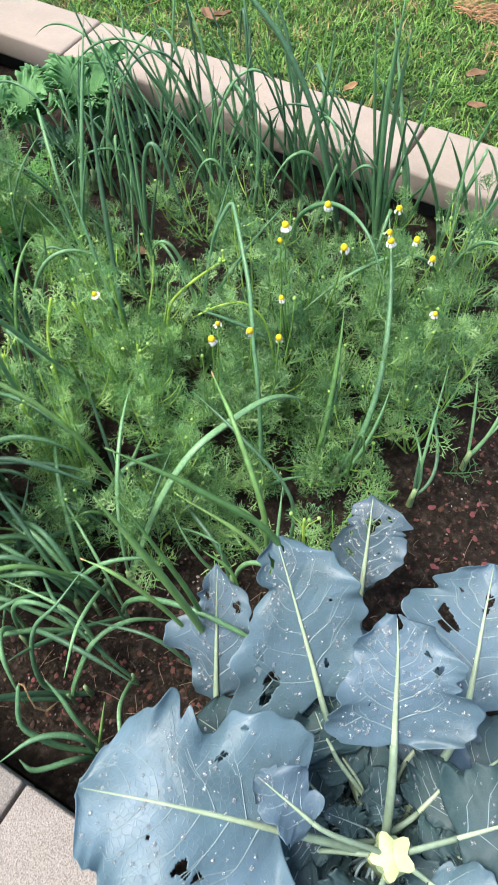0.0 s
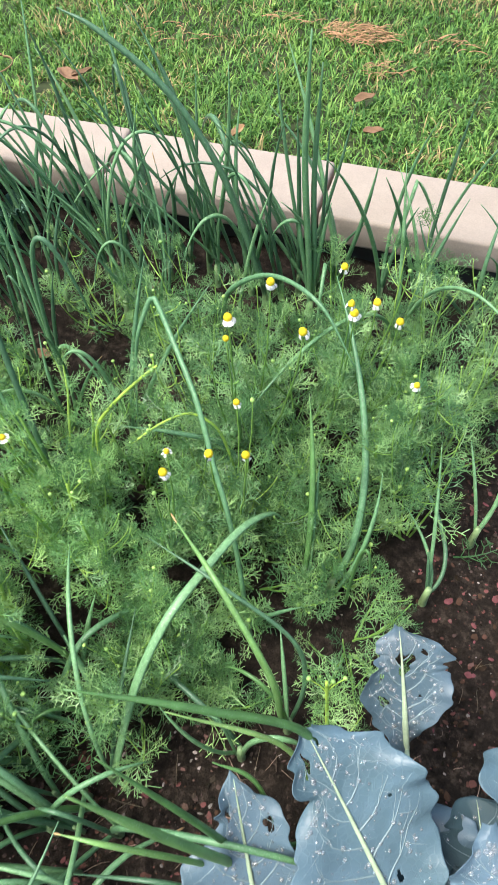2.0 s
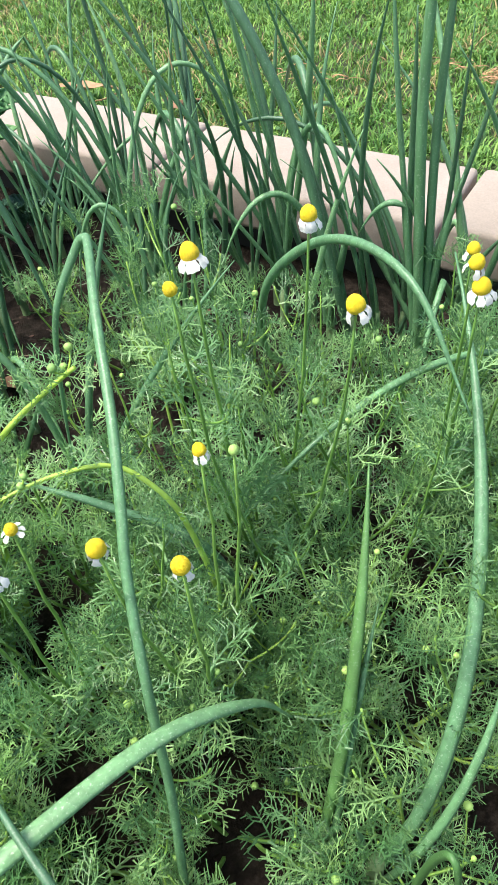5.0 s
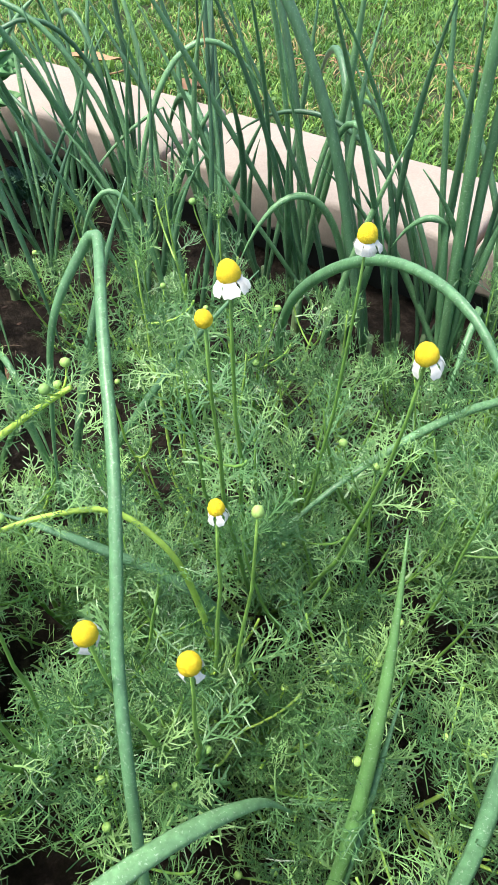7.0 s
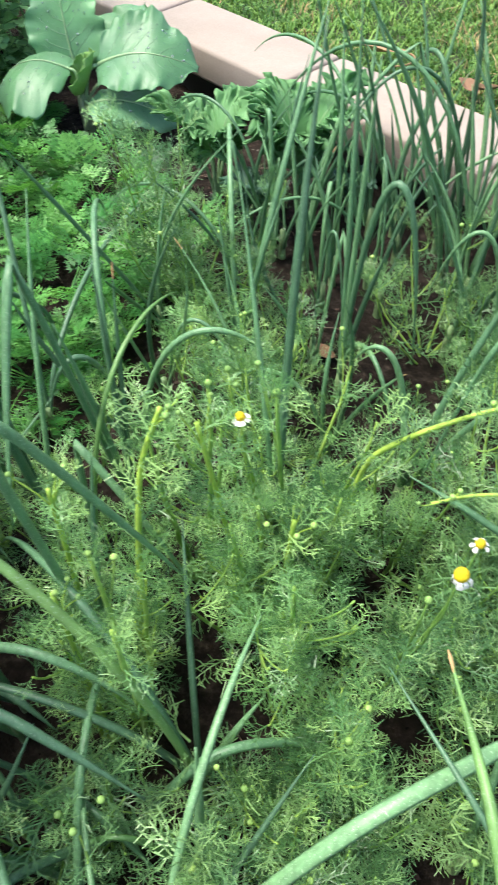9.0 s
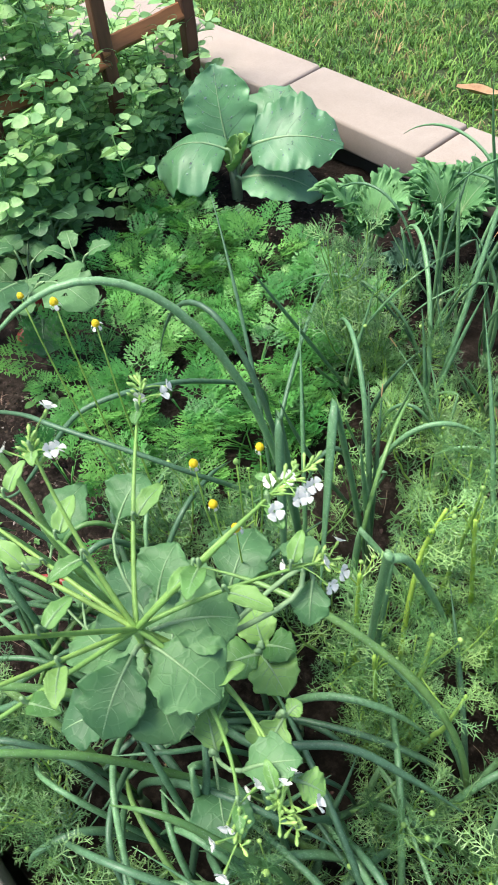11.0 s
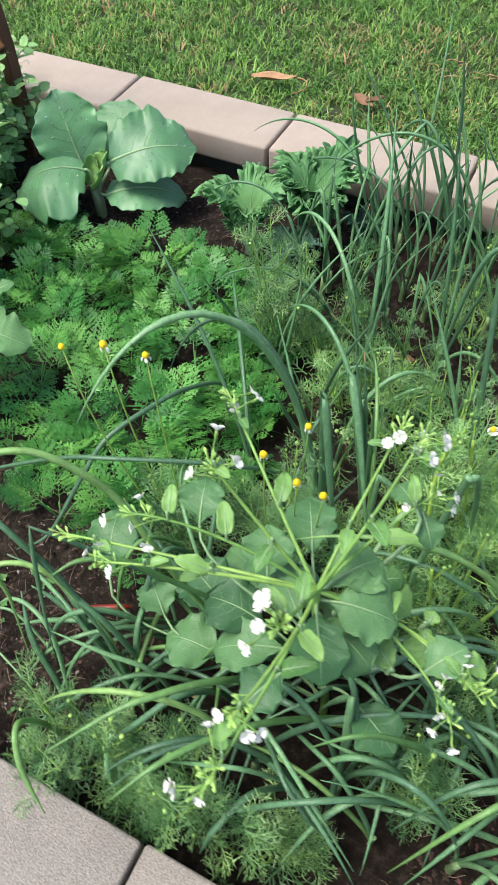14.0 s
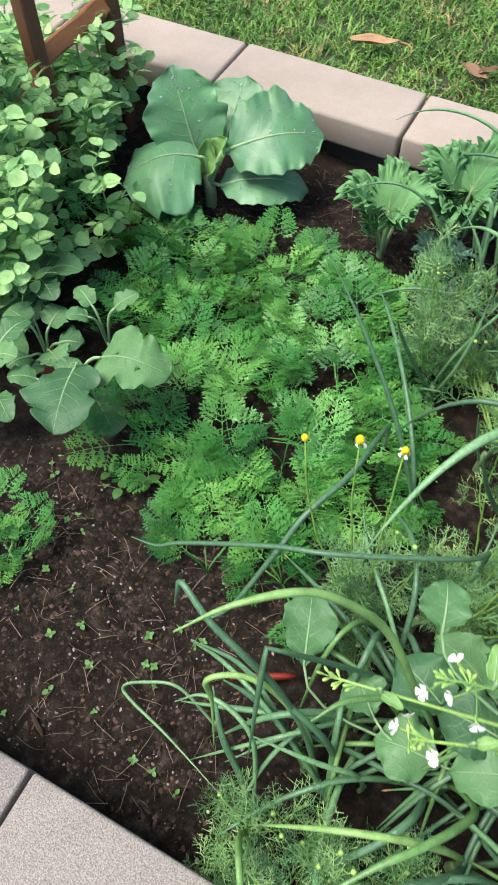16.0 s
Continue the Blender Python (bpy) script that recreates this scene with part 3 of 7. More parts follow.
    for template, ms in zip(FEATHERS, mats):
        if ms:
            foliage.add(*place_many(template, ms), uv=by_leaf(template, ms))
    part("foliage", foliage, tissue or M_FEATHER, ob, "thread-like divided leaves", kind="stuff")
    for tip, f in tips:
        if f is not None:
            size, petals, droop = f[3:6]
            flower_parts(ob, tip, np.array((g.uniform(-0.25, 0.25), g.uniform(-0.25, 0.1), 1.0)), size, petals, droop, g)
    for p, d in bud_spots:
        bud = Build()
        d = unit(d)
        s = g.uniform(0.0018, 0.0032)
        tube(bud, [p + d * s * h for h in (-0.8, -0.4, 0.2, 0.7, 0.9)], np.array((0.3, 0.9, 1.0, 0.7, 0.15)) * s, 8)
        part("bud", bud, M_BUD, ob)
    return ob


def carrot_template(seed, length=0.105):
    """A carrot leaf along +y: a stalk, then pairs of divided leaflets in a triangle."""
    g = random.Random(seed)
    vs, ts = [], []

    def rach(s):
        return np.array((0.0, length * s, 0.12 * length * s - 0.30 * length * s * s))

    def lobe(o, d, size, wide):
        d = unit(d)
        side = unit(np.cross(d, (0.1 * g.uniform(-1, 1), 0, 1))) * wide * size
        n = len(vs)
        vs.extend([o, o + d * size * 0.5 - side, o + d * size, o + d * size * 0.5 + side])
        ts.extend([(n, n + 1, n + 2), (n, n + 2, n + 3)])

    steps = np.linspace(0, 1, 7)
    for s0, s1 in zip(steps, steps[1:]):
        thread(vs, ts, rach(s0), rach(min(1, s1 + 0.08)), 0.0011 * (1.2 - 0.8 * s0), (0.1, 0, 1))
    n_pairs = 5
    for i in range(n_pairs):
        s = 0.38 + 0.58 * i / n_pairs
        reach = length * 0.44 * (1.0 - 0.70 * i / n_pairs) * g.uniform(0.85, 1.15)
        for sign in (-1, 1):
            o = rach(s)
            a = radians(g.uniform(50, 64))
            d = np.array((sign * math.sin(a), math.cos(a), g.uniform(-0.10, 0.25)))
            e = o + d * reach
            thread(vs, ts, o, e, 0.0008, (0, 0, 1))
            for f in (0.30, 0.52, 0.72, 0.90):
                for side in (-1, 1):
                    m = o + (e - o) * f
                    tw = radians(g.uniform(44, 56)) * side
                    dd = np.array((d[0] * math.cos(tw) - d[1] * math.sin(tw), d[0] * math.sin(tw) + d[1] * math.cos(tw), d[2] + g.uniform(-0.2, 0.2)))
                    size = reach * 0.44 * (1.15 - 0.5 * f) * g.uniform(0.8, 1.2) + 0.0028
                    thread(vs, ts, m, m + dd * size * 0.6, 0.0009, (0, 0, 1))
                    lobe(m + dd * size * 0.30, dd, size * 0.72, 0.135)
                    lobe(m + dd * size * 0.38, dd + 0.85 * d, size * 0.52, 0.16)
                    lobe(m + dd * size * 0.34, dd - 0.75 * d, size * 0.46, 0.16)
            lobe(e, d, reach * 0.2 + 0.003, 0.16)
            lobe(e - d * 0.002, d + (0.5, 0.2, 0), reach * 0.15 + 0.002, 0.16)
    lobe(rach(1.0), (0, 1, -0.2), length * 0.06, 0.25)
    return np.array(vs), np.array(ts)


CARROTS = [carrot_template(s + 50) for s in range(12)]


def carrot(x, y, seed, size=1.0, label="bright green carrot plant with ferny leaves"):
    g = random.Random(seed)
    z0 = soil_z(x, y)
    ob = thing("carrot_plant", x, y, z0, label, "carrot", "carrots in the bed")
    for i in range(g.randint(4, 6)):
        a, tilt = g.uniform(0, 6.283), g.uniform(0.5, 2.2)
        scale = size * g.uniform(0.7, 1.1)
        stalk = 0.065 * scale
        d = np.array((math.cos(a), math.sin(a), tilt))
        top = unit(d) * stalk
        b = Build()
        tube(b, bezier((0, 0, -0.005), (0, 0, stalk * 0.5), top * 0.8, top, 5), 0.0012, 4)
        b.add(*place_many(CARROTS[g.randrange(len(CARROTS))], [aim(top * 0.6, d * (1, 1, 0.42), (0, 0, 1), scale, g.uniform(-0.4, 0.4))]))
        part("leaf", b, M_CARROT, ob)
    return ob


def broad_leaf(ob, base, tip, width, up=(0, 0, 1), sag=0.0, cup=0.15, wave=0.03, waves=5, lobes=0.12, holes=(), seed=1, mat=None, rib=None,
               stalk=None, vein=None, fine=(46, 34), shape=(0.75, 0.55), rib_r=0.0035, drops=0, curl=0.0, side_veins=5, name="leaf", frill=0.0, notches=0, stalk_mat=None, left=None, right=None, lap=0.10):
    """A broad leaf from its base to its tip, in the world's metres: a wavy sheet with real holes, a rib with side veins, a stalk, drops."""
    g = random.Random(seed)
    o = np.array(ob.location)
    base, tip, up = np.asarray(base, float) - o, np.asarray(tip, float) - o, np.asarray(up, float)
    d = tip - base
    long = np.linalg.norm(d)
    side = unit(np.cross(d, up))
    face = unit(np.cross(side, d))
    nv, nu = fine
    V, U = np.linspace(0, 1, nv), np.linspace(-1, 1, nu)
    ph = [g.uniform(0, 6.283) for _ in range(8)]
    bites = [(g.choice((-1, 1)), g.uniform(0.15, 0.95), g.uniform(0.014, 0.04), g.uniform(0.06, 0.26)) for _ in range(notches)]
    teeth = [g.uniform(0, 6.283) for _ in range(4)]

    def outline(v, widths):
        """Smooth half-widths, given at even steps from base to tip."""
        widths = np.asarray(widths, float)
        x = np.clip(v, 0, 1) * (len(widths) - 1)
        k = np.minimum(x.astype(int), len(widths) - 2)
        f = x - k
        f = f * f * (3 - 2 * f)
        return widths[k] * (1 - f) + widths[k + 1] * f

    def half(v, sgn):
        if left is None:
            w = np.sin(np.pi * np.clip(v, 0, 1) ** shape[0]) ** shape[1]
        else:
            w = np.where(np.asarray(sgn) > 0, outline(v, right), outline(v, left))
        w = w * (1 + lobes * np.sin(waves * 3.1 * v + ph[0] + sgn) + 0.5 * lobes * np.sin(waves * 7.3 * v + ph[1] - 2 * sgn) + 0.14 * lobes * np.sin(waves * 17 * v + ph[2] + sgn))
        w = w * (1 + 0.9 * frill * np.sin(47 * v + ph[1] + 2 * sgn) + 0.6 * frill * np.sin(83 * v + ph[2] - sgn))
        for where, at, wide, deep in bites:
            w = w * (1 - deep * np.exp(-(((v - at) / wide) ** 2)) * (sgn * where > 0))
        if notches:
            w = w * (1 + 0.045 * np.sin(17 * v + teeth[0] + sgn) + 0.025 * np.sin(31 * v + teeth[1] - sgn) + 0.012 * np.sin(59 * v + teeth[2] + 2 * sgn))
        return 0.5 * width * np.maximum(w, 0.03)

    def point(u, v):
        hw = half(v, np.sign(u))
        mid = base + d * v[..., None] + face * (sag * long * 4 * v * (1 - v) - curl * long * v**3)[..., None]
        lift = cup * hw * u * u * 1.3
        edge = np.abs(u) ** 2.2
        lift = lift + wave * width * edge * np.sin(waves * 5.0 * v + ph[3] + 1.7 * np.sign(u)) + 0.5 * wave * width * np.abs(u) ** 5 * np.sin(waves * 11.0 * v + ph[4] + u * 2)
        lift = lift + 0.10 * wave * width * np.sin(9 * v + 6 * u + ph[5]) + 0.004 * width * np.abs(np.sin((side_veins + 1) * np.pi * (v - 0.35 * np.abs(u)) + 0.3)) * (1 - np.abs(u))
        lift = lift + 0.6 * wave * width * np.sin(3.3 * v + ph[6]) * u + 0.35 * wave * width * np.sin(5.1 * v + 2.5 * u + ph[7])
        lift = lift + frill * width * np.abs(u) ** 5 * (np.sin(64 * v + ph[4] + 13 * u) + 0.8 * np.sin(113 * v + ph[5] - 17 * u) + 0.5 * np.sin(31 * v + 21 * u + ph[6]))
        back = -lap * hw * np.abs(u) * np.clip(1 - v / 0.35, 0, 1) * 2
        return mid + side * (u * hw)[..., None] + face * lift[..., None] + unit(d) * back[..., None]

    uu, vv = np.meshgrid(U, V)
    pts = point(uu, vv)
    i = np.arange((nv - 1) * nu).reshape(nv - 1, nu)[:, :-1].ravel()
    q = np.stack([i, i + 1, i + nu + 1, i + nu], 1)
    if len(holes):
        cu, cv = uu.ravel()[q].mean(1), vv.ravel()[q].mean(1)
        keep = np.ones(len(q), bool)
        for hu, hv, hr in holes:
            ru, rv = (cu - hu) * 0.5 * width / long, cv - hv
            ang = np.arctan2(rv, ru)
            keep &= np.hypot(ru, rv) > hr * (1 + 0.22 * np.sin(3 * ang + 9 * hu) + 0.12 * np.sin(5 * ang + 7 * hv))
        q = q[keep]
    b = Build().add(pts.reshape(-1, 3), q=q, uv=np.stack([uu.ravel(), vv.ravel()], 1))
    leaf = part(name, b, mat, ob)
    thick = leaf.modifiers.new("thickness", "SOLIDIFY")
    thick.thickness, thick.offset = 0.0006, 0.0
    ribs = Build()
    vs = np.linspace(0, 0.97, 16)
    line = point(np.zeros(16), vs) + face * rib_r * 0.15
    if stalk is not None:
        st = np.asarray(stalk, float) - o
        lead = bezier(st, st + (line[0] - st) * 0.4 + (0, 0, 0.02), line[0] - unit(d) * 0.25 * np.linalg.norm(line[0] - st), line[0], 9)[:-1]
        petiole = tube(Build(), np.concatenate([lead, line[:1]]), np.linspace(rib_r * 1.45, rib_r * 1.2, len(lead) + 1), 8, 0.8)
        part("leaf_stalk", petiole, stalk_mat or rib or M_RIB, leaf)
        r = rib_r * np.linspace(1.2, 0.12, 16)
    else:
        r = rib_r * np.linspace(1.1, 0.12, 16)
    tube(ribs, line, r, 7, 0.75)
    veins = Build()
    for k in range(side_veins):
        for sgn in (-1, 1):
            v0 = 0.10 + 0.72 * (k + 0.5 * (sgn > 0)) / side_veins
            s = np.linspace(0, 1, 8)
            u1 = sgn * 0.86 * s
            v1 = np.clip(v0 + (0.16 + 0.1 * g.random()) * s + 0.09 * s * s + 0.012 * np.sin(7 * s + k), 0, 0.97)
            tube(veins, point(u1, v1) + face * 0.0002, rib_r * np.linspace(0.36, 0.06, 8) * (1.1 - 0.5 * v0), 5, 0.7)
            if rib_r > 0.003:
                for k0, way in ((3, 1.0), (4, -0.6)):
                    f = np.linspace(0, 1, 6)
                    u2, v2 = u1[k0] + sgn * 0.34 * f, np.clip(v1[k0] + way * (0.13 + 0.06 * g.random()) * f + 0.03 * f * f, 0.02, 0.97)
                    tube(veins, point(np.clip(u2, -0.95, 0.95), v2) + face * 0.0002, rib_r * np.linspace(0.2, 0.05, 6) * (1.1 - 0.5 * v0), 4, 0.7)
    part("rib", ribs, rib or M_RIB, leaf, "pale midrib")
    part("vein", veins, vein or rib or M_RIB, leaf, "thin side veins")
    if drops:
        w = Build()
        for _ in range(drops):
            cx, cy = g.uniform(-0.8, 0.8), g.uniform(0.08, 0.92)
            p = point(np.array([cx]), np.array([cy]))[0]
            if any(math.hypot((cx - hu) * 0.5 * width / long, cy - hv) < hr * 1.4 for hu, hv, hr in holes):
                continue
            rr = 0.0007 + 0.0023 * g.random() ** 3
            tube(w, [p + face * rr * h for h in (0.0, 0.36, 0.6, 0.68)], np.array((1.0, 0.85, 0.45, 0.05)) * rr, 7)
        part("water_drop", w, M_WATER, leaf, "clear water drops on the leaf", kind="stuff")
    return leaf


# ---- the broccoli plant, its head cut off ----
bro = thing("broccoli_plant", 0.487, -1.222, soil_z(0.487, -1.222), "blue-grey broccoli plant, head cut, leaves holed and wet", "broccoli")
trunk = Build()
z0 = bro.location[2]
tube(trunk, [(0.012, -0.01, -0.02), (0.008, -0.006, 0.04), (0.003, -0.002, 0.11), (0, 0, 0.193), (0, 0, 0.209)], [0.014, 0.015, 0.016, 0.018, 0.019], 12)
trunk_part = part("stalk", trunk, M_STALK, bro, "thick pale green stalk")
cut = Build()
ang = np.linspace(0, 2 * np.pi, 30, endpoint=False)
rim = 0.019 * (1 + 0.24 * np.cos(5 * ang))
cut.add([(0, 0, 0.219)] + [(r * math.cos(a), r * math.sin(a), 0.217 + 0.002 * math.sin(3 * a)) for r, a in zip(rim, ang)]
        + [(1.02 * r * math.cos(a), 1.02 * r * math.sin(a), 0.198) for r, a in zip(rim, ang)],
        [(0, 1 + i, 1 + (i + 1) % 30) for i in range(30)], [(1 + i, 31 + i, 31 + (i + 1) % 30, 1 + (i + 1) % 30) for i in range(30)])
part("cut_face", cut, M_CUT, trunk_part, "pale star-shaped cut end of the stalk", smooth=False)
hub = (0.487, -1.222, 0.223)
B = dict(mat=M_BROCCOLI, vein=M_RIB_BLUE, rib_r=0.0038, fine=(130, 90), drops=380, notches=5, stalk_mat=M_PETIOLE, lobes=0.05)
broad_leaf(bro, (0.380, -1.261, 0.272), (0.196, -1.328, 0.312), 0.215, sag=0.10, cup=0.03, wave=0.055, waves=2.6, seed=3, stalk=(0.478, -1.224, 0.19), curl=0.05, lap=0.22,
           right=(0.40, 0.82, 0.98, 1.0, 0.92, 0.64, 0.74, 0.88, 0.90, 0.70, 0.64, 0.42, 0.08), left=(0.40, 0.75, 0.92, 0.96, 0.84, 0.92, 0.90, 0.80, 0.88, 0.82, 0.72, 0.50, 0.08),
           holes=((0.55, 0.36, 0.022), (0.86, 0.30, 0.012), (-0.52, 0.44, 0.040), (-0.60, 0.36, 0.024), (-0.55, 0.16, 0.030), (-0.35, 0.62, 0.010)), **B)
broad_leaf(bro, (0.350, -1.110, 0.196), (0.232, -1.004, 0.302), 0.215, sag=0.06, cup=0.05, wave=0.045, waves=2.6, seed=8, stalk=(0.472, -1.2, 0.10), lap=0.3,
           left=(0.75, 1.0, 0.96, 0.82, 0.86, 0.72, 0.46, 0.28, 0.32, 0.26, 0.06), right=(0.26, 0.40, 0.54, 0.66, 0.71, 0.70, 0.66, 0.60, 0.52, 0.30, 0.08),
           holes=((-0.52, 0.22, 0.055), (-0.62, 0.36, 0.024), (-0.72, 0.31, 0.018), (0.30, 0.20, 0.026), (-0.45, 0.85, 0.050), (0.15, 0.93, 0.028), (0.55, 0.55, 0.010)), **B)
broad_leaf(bro, (0.443, -1.135, 0.279), (0.390, -1.036, 0.349), 0.172, sag=0.05, cup=0.10, wave=0.055, waves=2.2, seed=14, stalk=(0.484, -1.214, 0.17), lap=0.06,
           left=(0.25, 0.62, 0.82, 0.86, 0.74, 0.60, 0.58, 0.56, 0.55, 0.46, 0.30, 0.12), right=(0.30, 0.78, 0.98, 1.0, 0.90, 0.84, 0.86, 0.78, 0.60, 0.50, 0.44, 0.05),
           holes=((0.62, 0.60, 0.042), (0.52, 0.72, 0.026), (0.10, 0.97, 0.075), (-0.4, 0.32, 0.010), (-0.65, 0.5, 0.008)), **B)
broad_leaf(bro, (0.336, -0.956, 0.138), (0.297, -0.858, 0.222), 0.112, sag=0.06, cup=0.12, wave=0.05, waves=2, seed=21, stalk=(0.452, -1.162, 0.121),
           left=(0.10, 0.32, 0.62, 0.78, 0.74, 0.66, 0.44, 0.05), right=(0.10, 0.30, 0.60, 0.86, 0.98, 0.95, 0.70, 0.06),
           holes=((0.02, 0.72, 0.085), (0.5, 0.80, 0.026), (-0.50, 0.42, 0.045), (-0.6, 0.62, 0.03), (0.35, 0.45, 0.014)), **B)
broad_leaf(bro, (0.500, -1.046, 0.222), (0.462, -0.896, 0.270), 0.19, sag=0.04, cup=0.06, wave=0.045, waves=3.3, seed=27, stalk=(0.487, -1.2, 0.12),
           left=(0.15, 0.36, 0.46, 0.55, 0.78, 1.0, 0.95, 0.72, 0.42, 0.06), right=(0.2, 0.5, 0.7, 0.86, 0.95, 0.9, 0.8, 0.6, 0.4, 0.05),
           holes=((-0.42, 0.52, 0.07), (-0.5, 0.60, 0.035), (0.05, 0.74, 0.045), (0.02, 0.66, 0.028), (-0.5, 0.76, 0.016)), **B)
broad_leaf(bro, (0.240, -1.165, 0.140), (0.178, -1.050, 0.250), 0.125, sag=0.06, cup=0.08, wave=0.05, waves=3.3, seed=33, stalk=(0.470, -1.2, 0.05),
           left=(0.10, 0.42, 0.50, 0.56, 0.95, 0.92, 0.55, 0.42, 0.26, 0.05), right=(0.2, 0.6, 0.8, 0.9, 0.85, 0.8, 0.7, 0.6, 0.35, 0.05),
           holes=((-0.5, 0.78, 0.03), (0.5, 0.3, 0.03), (0.6, 0.72, 0.04)), **B)
# lower leaves that close the gaps between the large ones, most with shade in their colour
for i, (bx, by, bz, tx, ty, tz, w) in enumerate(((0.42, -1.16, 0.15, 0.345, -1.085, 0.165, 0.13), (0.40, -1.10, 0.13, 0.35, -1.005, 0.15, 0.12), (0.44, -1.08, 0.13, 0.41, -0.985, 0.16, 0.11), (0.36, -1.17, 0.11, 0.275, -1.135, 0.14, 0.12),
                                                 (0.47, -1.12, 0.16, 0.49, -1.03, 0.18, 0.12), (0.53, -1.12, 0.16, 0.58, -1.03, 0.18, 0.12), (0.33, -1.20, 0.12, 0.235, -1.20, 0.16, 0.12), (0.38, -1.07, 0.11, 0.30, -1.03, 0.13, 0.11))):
    broad_leaf(bro, (bx, by, bz), (tx, ty, tz), w, sag=0.08, cup=0.10, wave=0.06, waves=2.6, lobes=0.10, seed=700 + i, stalk=(0.48, -1.21, bz - 0.05), shape=(0.95, 0.45), mat=M_BROCCOLI if i in (1, 4) else M_INNER_SHADED,
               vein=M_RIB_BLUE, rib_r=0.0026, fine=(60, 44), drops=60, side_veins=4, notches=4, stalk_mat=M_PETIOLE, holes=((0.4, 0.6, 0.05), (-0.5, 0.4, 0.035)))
S = dict(mat=M_BROCCOLI, vein=M_RIB_BLUE, rib_r=0.0026, fine=(50, 40), drops=40, side_veins=4, notches=5, stalk_mat=M_PETIOLE)
broad_leaf(bro, (0.404, -1.240, 0.285), (0.338, -1.234, 0.315), 0.062, sag=0.08, cup=0.2, wave=0.08, waves=2, seed=41, stalk=hub, shape=(0.8, 0.5), **S)
# leaves with their mat replaced take the darker colour that stands for shade
broad_leaf(bro, (0.537, -1.175, 0.241), (0.609, -1.106, 0.281), 0.12, sag=0.05, cup=0.15, wave=0.08, waves=2, seed=45, stalk=hub, shape=(0.7, 0.5), holes=((0.3, 0.6, 0.05),), **dict(S, mat=M_INNER_SHADED))
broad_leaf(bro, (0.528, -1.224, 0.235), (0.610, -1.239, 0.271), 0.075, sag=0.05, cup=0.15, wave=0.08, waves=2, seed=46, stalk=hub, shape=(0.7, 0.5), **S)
broad_leaf(bro, (0.414, -1.260, 0.200), (0.363, -1.309, 0.223), 0.07, sag=0.05, cup=0.15, wave=0.12, waves=3.3, seed=47, stalk=hub, shape=(0.7, 0.5), **dict(S, mat=M_INNER_SHADED, frill=0.03))
broad_leaf(bro, (0.490, -1.256, 0.213), (0.477, -1.339, 0.236), 0.09, sag=0.05, cup=0.15, wave=0.10, waves=3.3, seed=48, stalk=hub, shape=(0.7, 0.5), **dict(S, mat=M_INNER_SHADED, frill=0.03))
broad_leaf(bro, (0.359, -1.126, 0.142), (0.311, -1.087, 0.141), 0.14, sag=0.05, cup=0.15, wave=0.12, waves=3.3, seed=49, stalk=(0.467, -1.181, 0.121), shape=(0.7, 0.5), holes=((0.2, 0.5, 0.04),), **dict(S, mat=M_INNER_SHADED, frill=0.03))
broad_leaf(bro, (0.394, -1.159, 0.193), (0.355, -1.127, 0.175), 0.12, sag=0.05, cup=0.1, wave=0.12, waves=3.3, seed=50, stalk=(0.468, -1.185, 0.144), shape=(0.7, 0.5), **dict(S, mat=M_INNER_SHADED, frill=0.03))
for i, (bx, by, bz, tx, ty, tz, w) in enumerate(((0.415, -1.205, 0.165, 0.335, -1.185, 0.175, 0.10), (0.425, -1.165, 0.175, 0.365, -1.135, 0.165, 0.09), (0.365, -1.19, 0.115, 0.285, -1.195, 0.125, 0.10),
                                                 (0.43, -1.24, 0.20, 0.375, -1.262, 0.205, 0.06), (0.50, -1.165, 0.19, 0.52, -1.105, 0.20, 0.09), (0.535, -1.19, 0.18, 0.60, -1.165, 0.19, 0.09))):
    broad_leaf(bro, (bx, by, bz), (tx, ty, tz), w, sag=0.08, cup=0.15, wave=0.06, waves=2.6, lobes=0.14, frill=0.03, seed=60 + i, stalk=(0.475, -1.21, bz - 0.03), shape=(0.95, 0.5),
               **dict(S, mat=M_INNER_SHADED))
g = random.Random(77)
# small leaves round the stalk, all in the colour darkened for shade
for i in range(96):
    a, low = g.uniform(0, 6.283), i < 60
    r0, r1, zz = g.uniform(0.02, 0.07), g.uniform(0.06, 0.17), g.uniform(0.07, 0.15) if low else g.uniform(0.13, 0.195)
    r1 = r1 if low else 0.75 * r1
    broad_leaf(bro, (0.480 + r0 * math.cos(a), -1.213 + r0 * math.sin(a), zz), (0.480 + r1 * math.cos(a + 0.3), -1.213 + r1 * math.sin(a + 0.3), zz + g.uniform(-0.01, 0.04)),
               g.uniform(0.03, 0.055), sag=0.08, cup=0.25, wave=0.08, waves=3.3, lobes=0.2, frill=0.08, notches=6, seed=100 + i, stalk=(0.480, -1.213, zz - 0.03), shape=(0.9, 0.5), mat=M_INNER_SHADED,
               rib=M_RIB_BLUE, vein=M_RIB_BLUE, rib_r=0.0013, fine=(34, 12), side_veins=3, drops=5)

# ---- the young cabbage by the back kerb ----
cab = thing("cabbage_plant", -1.090, -0.365, soil_z(-1.090, -0.365), "young cabbage with broad grey-green dewy leaves", "cabbage")
short = tube(Build(), [(0, 0, -0.01), (0, 0, 0.03), (-0.005, 0, 0.07)], [0.011, 0.012, 0.010], 10)
part("stalk", short, M_STALK, cab)
heart = (-1.092, -0.365, 0.075)
C = dict(mat=M_CABBAGE, rib=M_RIB_PALE, vein=M_RIB_SOFT, rib_r=0.0029, fine=(70, 50), drops=110, notches=1, lobes=0.02, stalk=heart, side_veins=5)
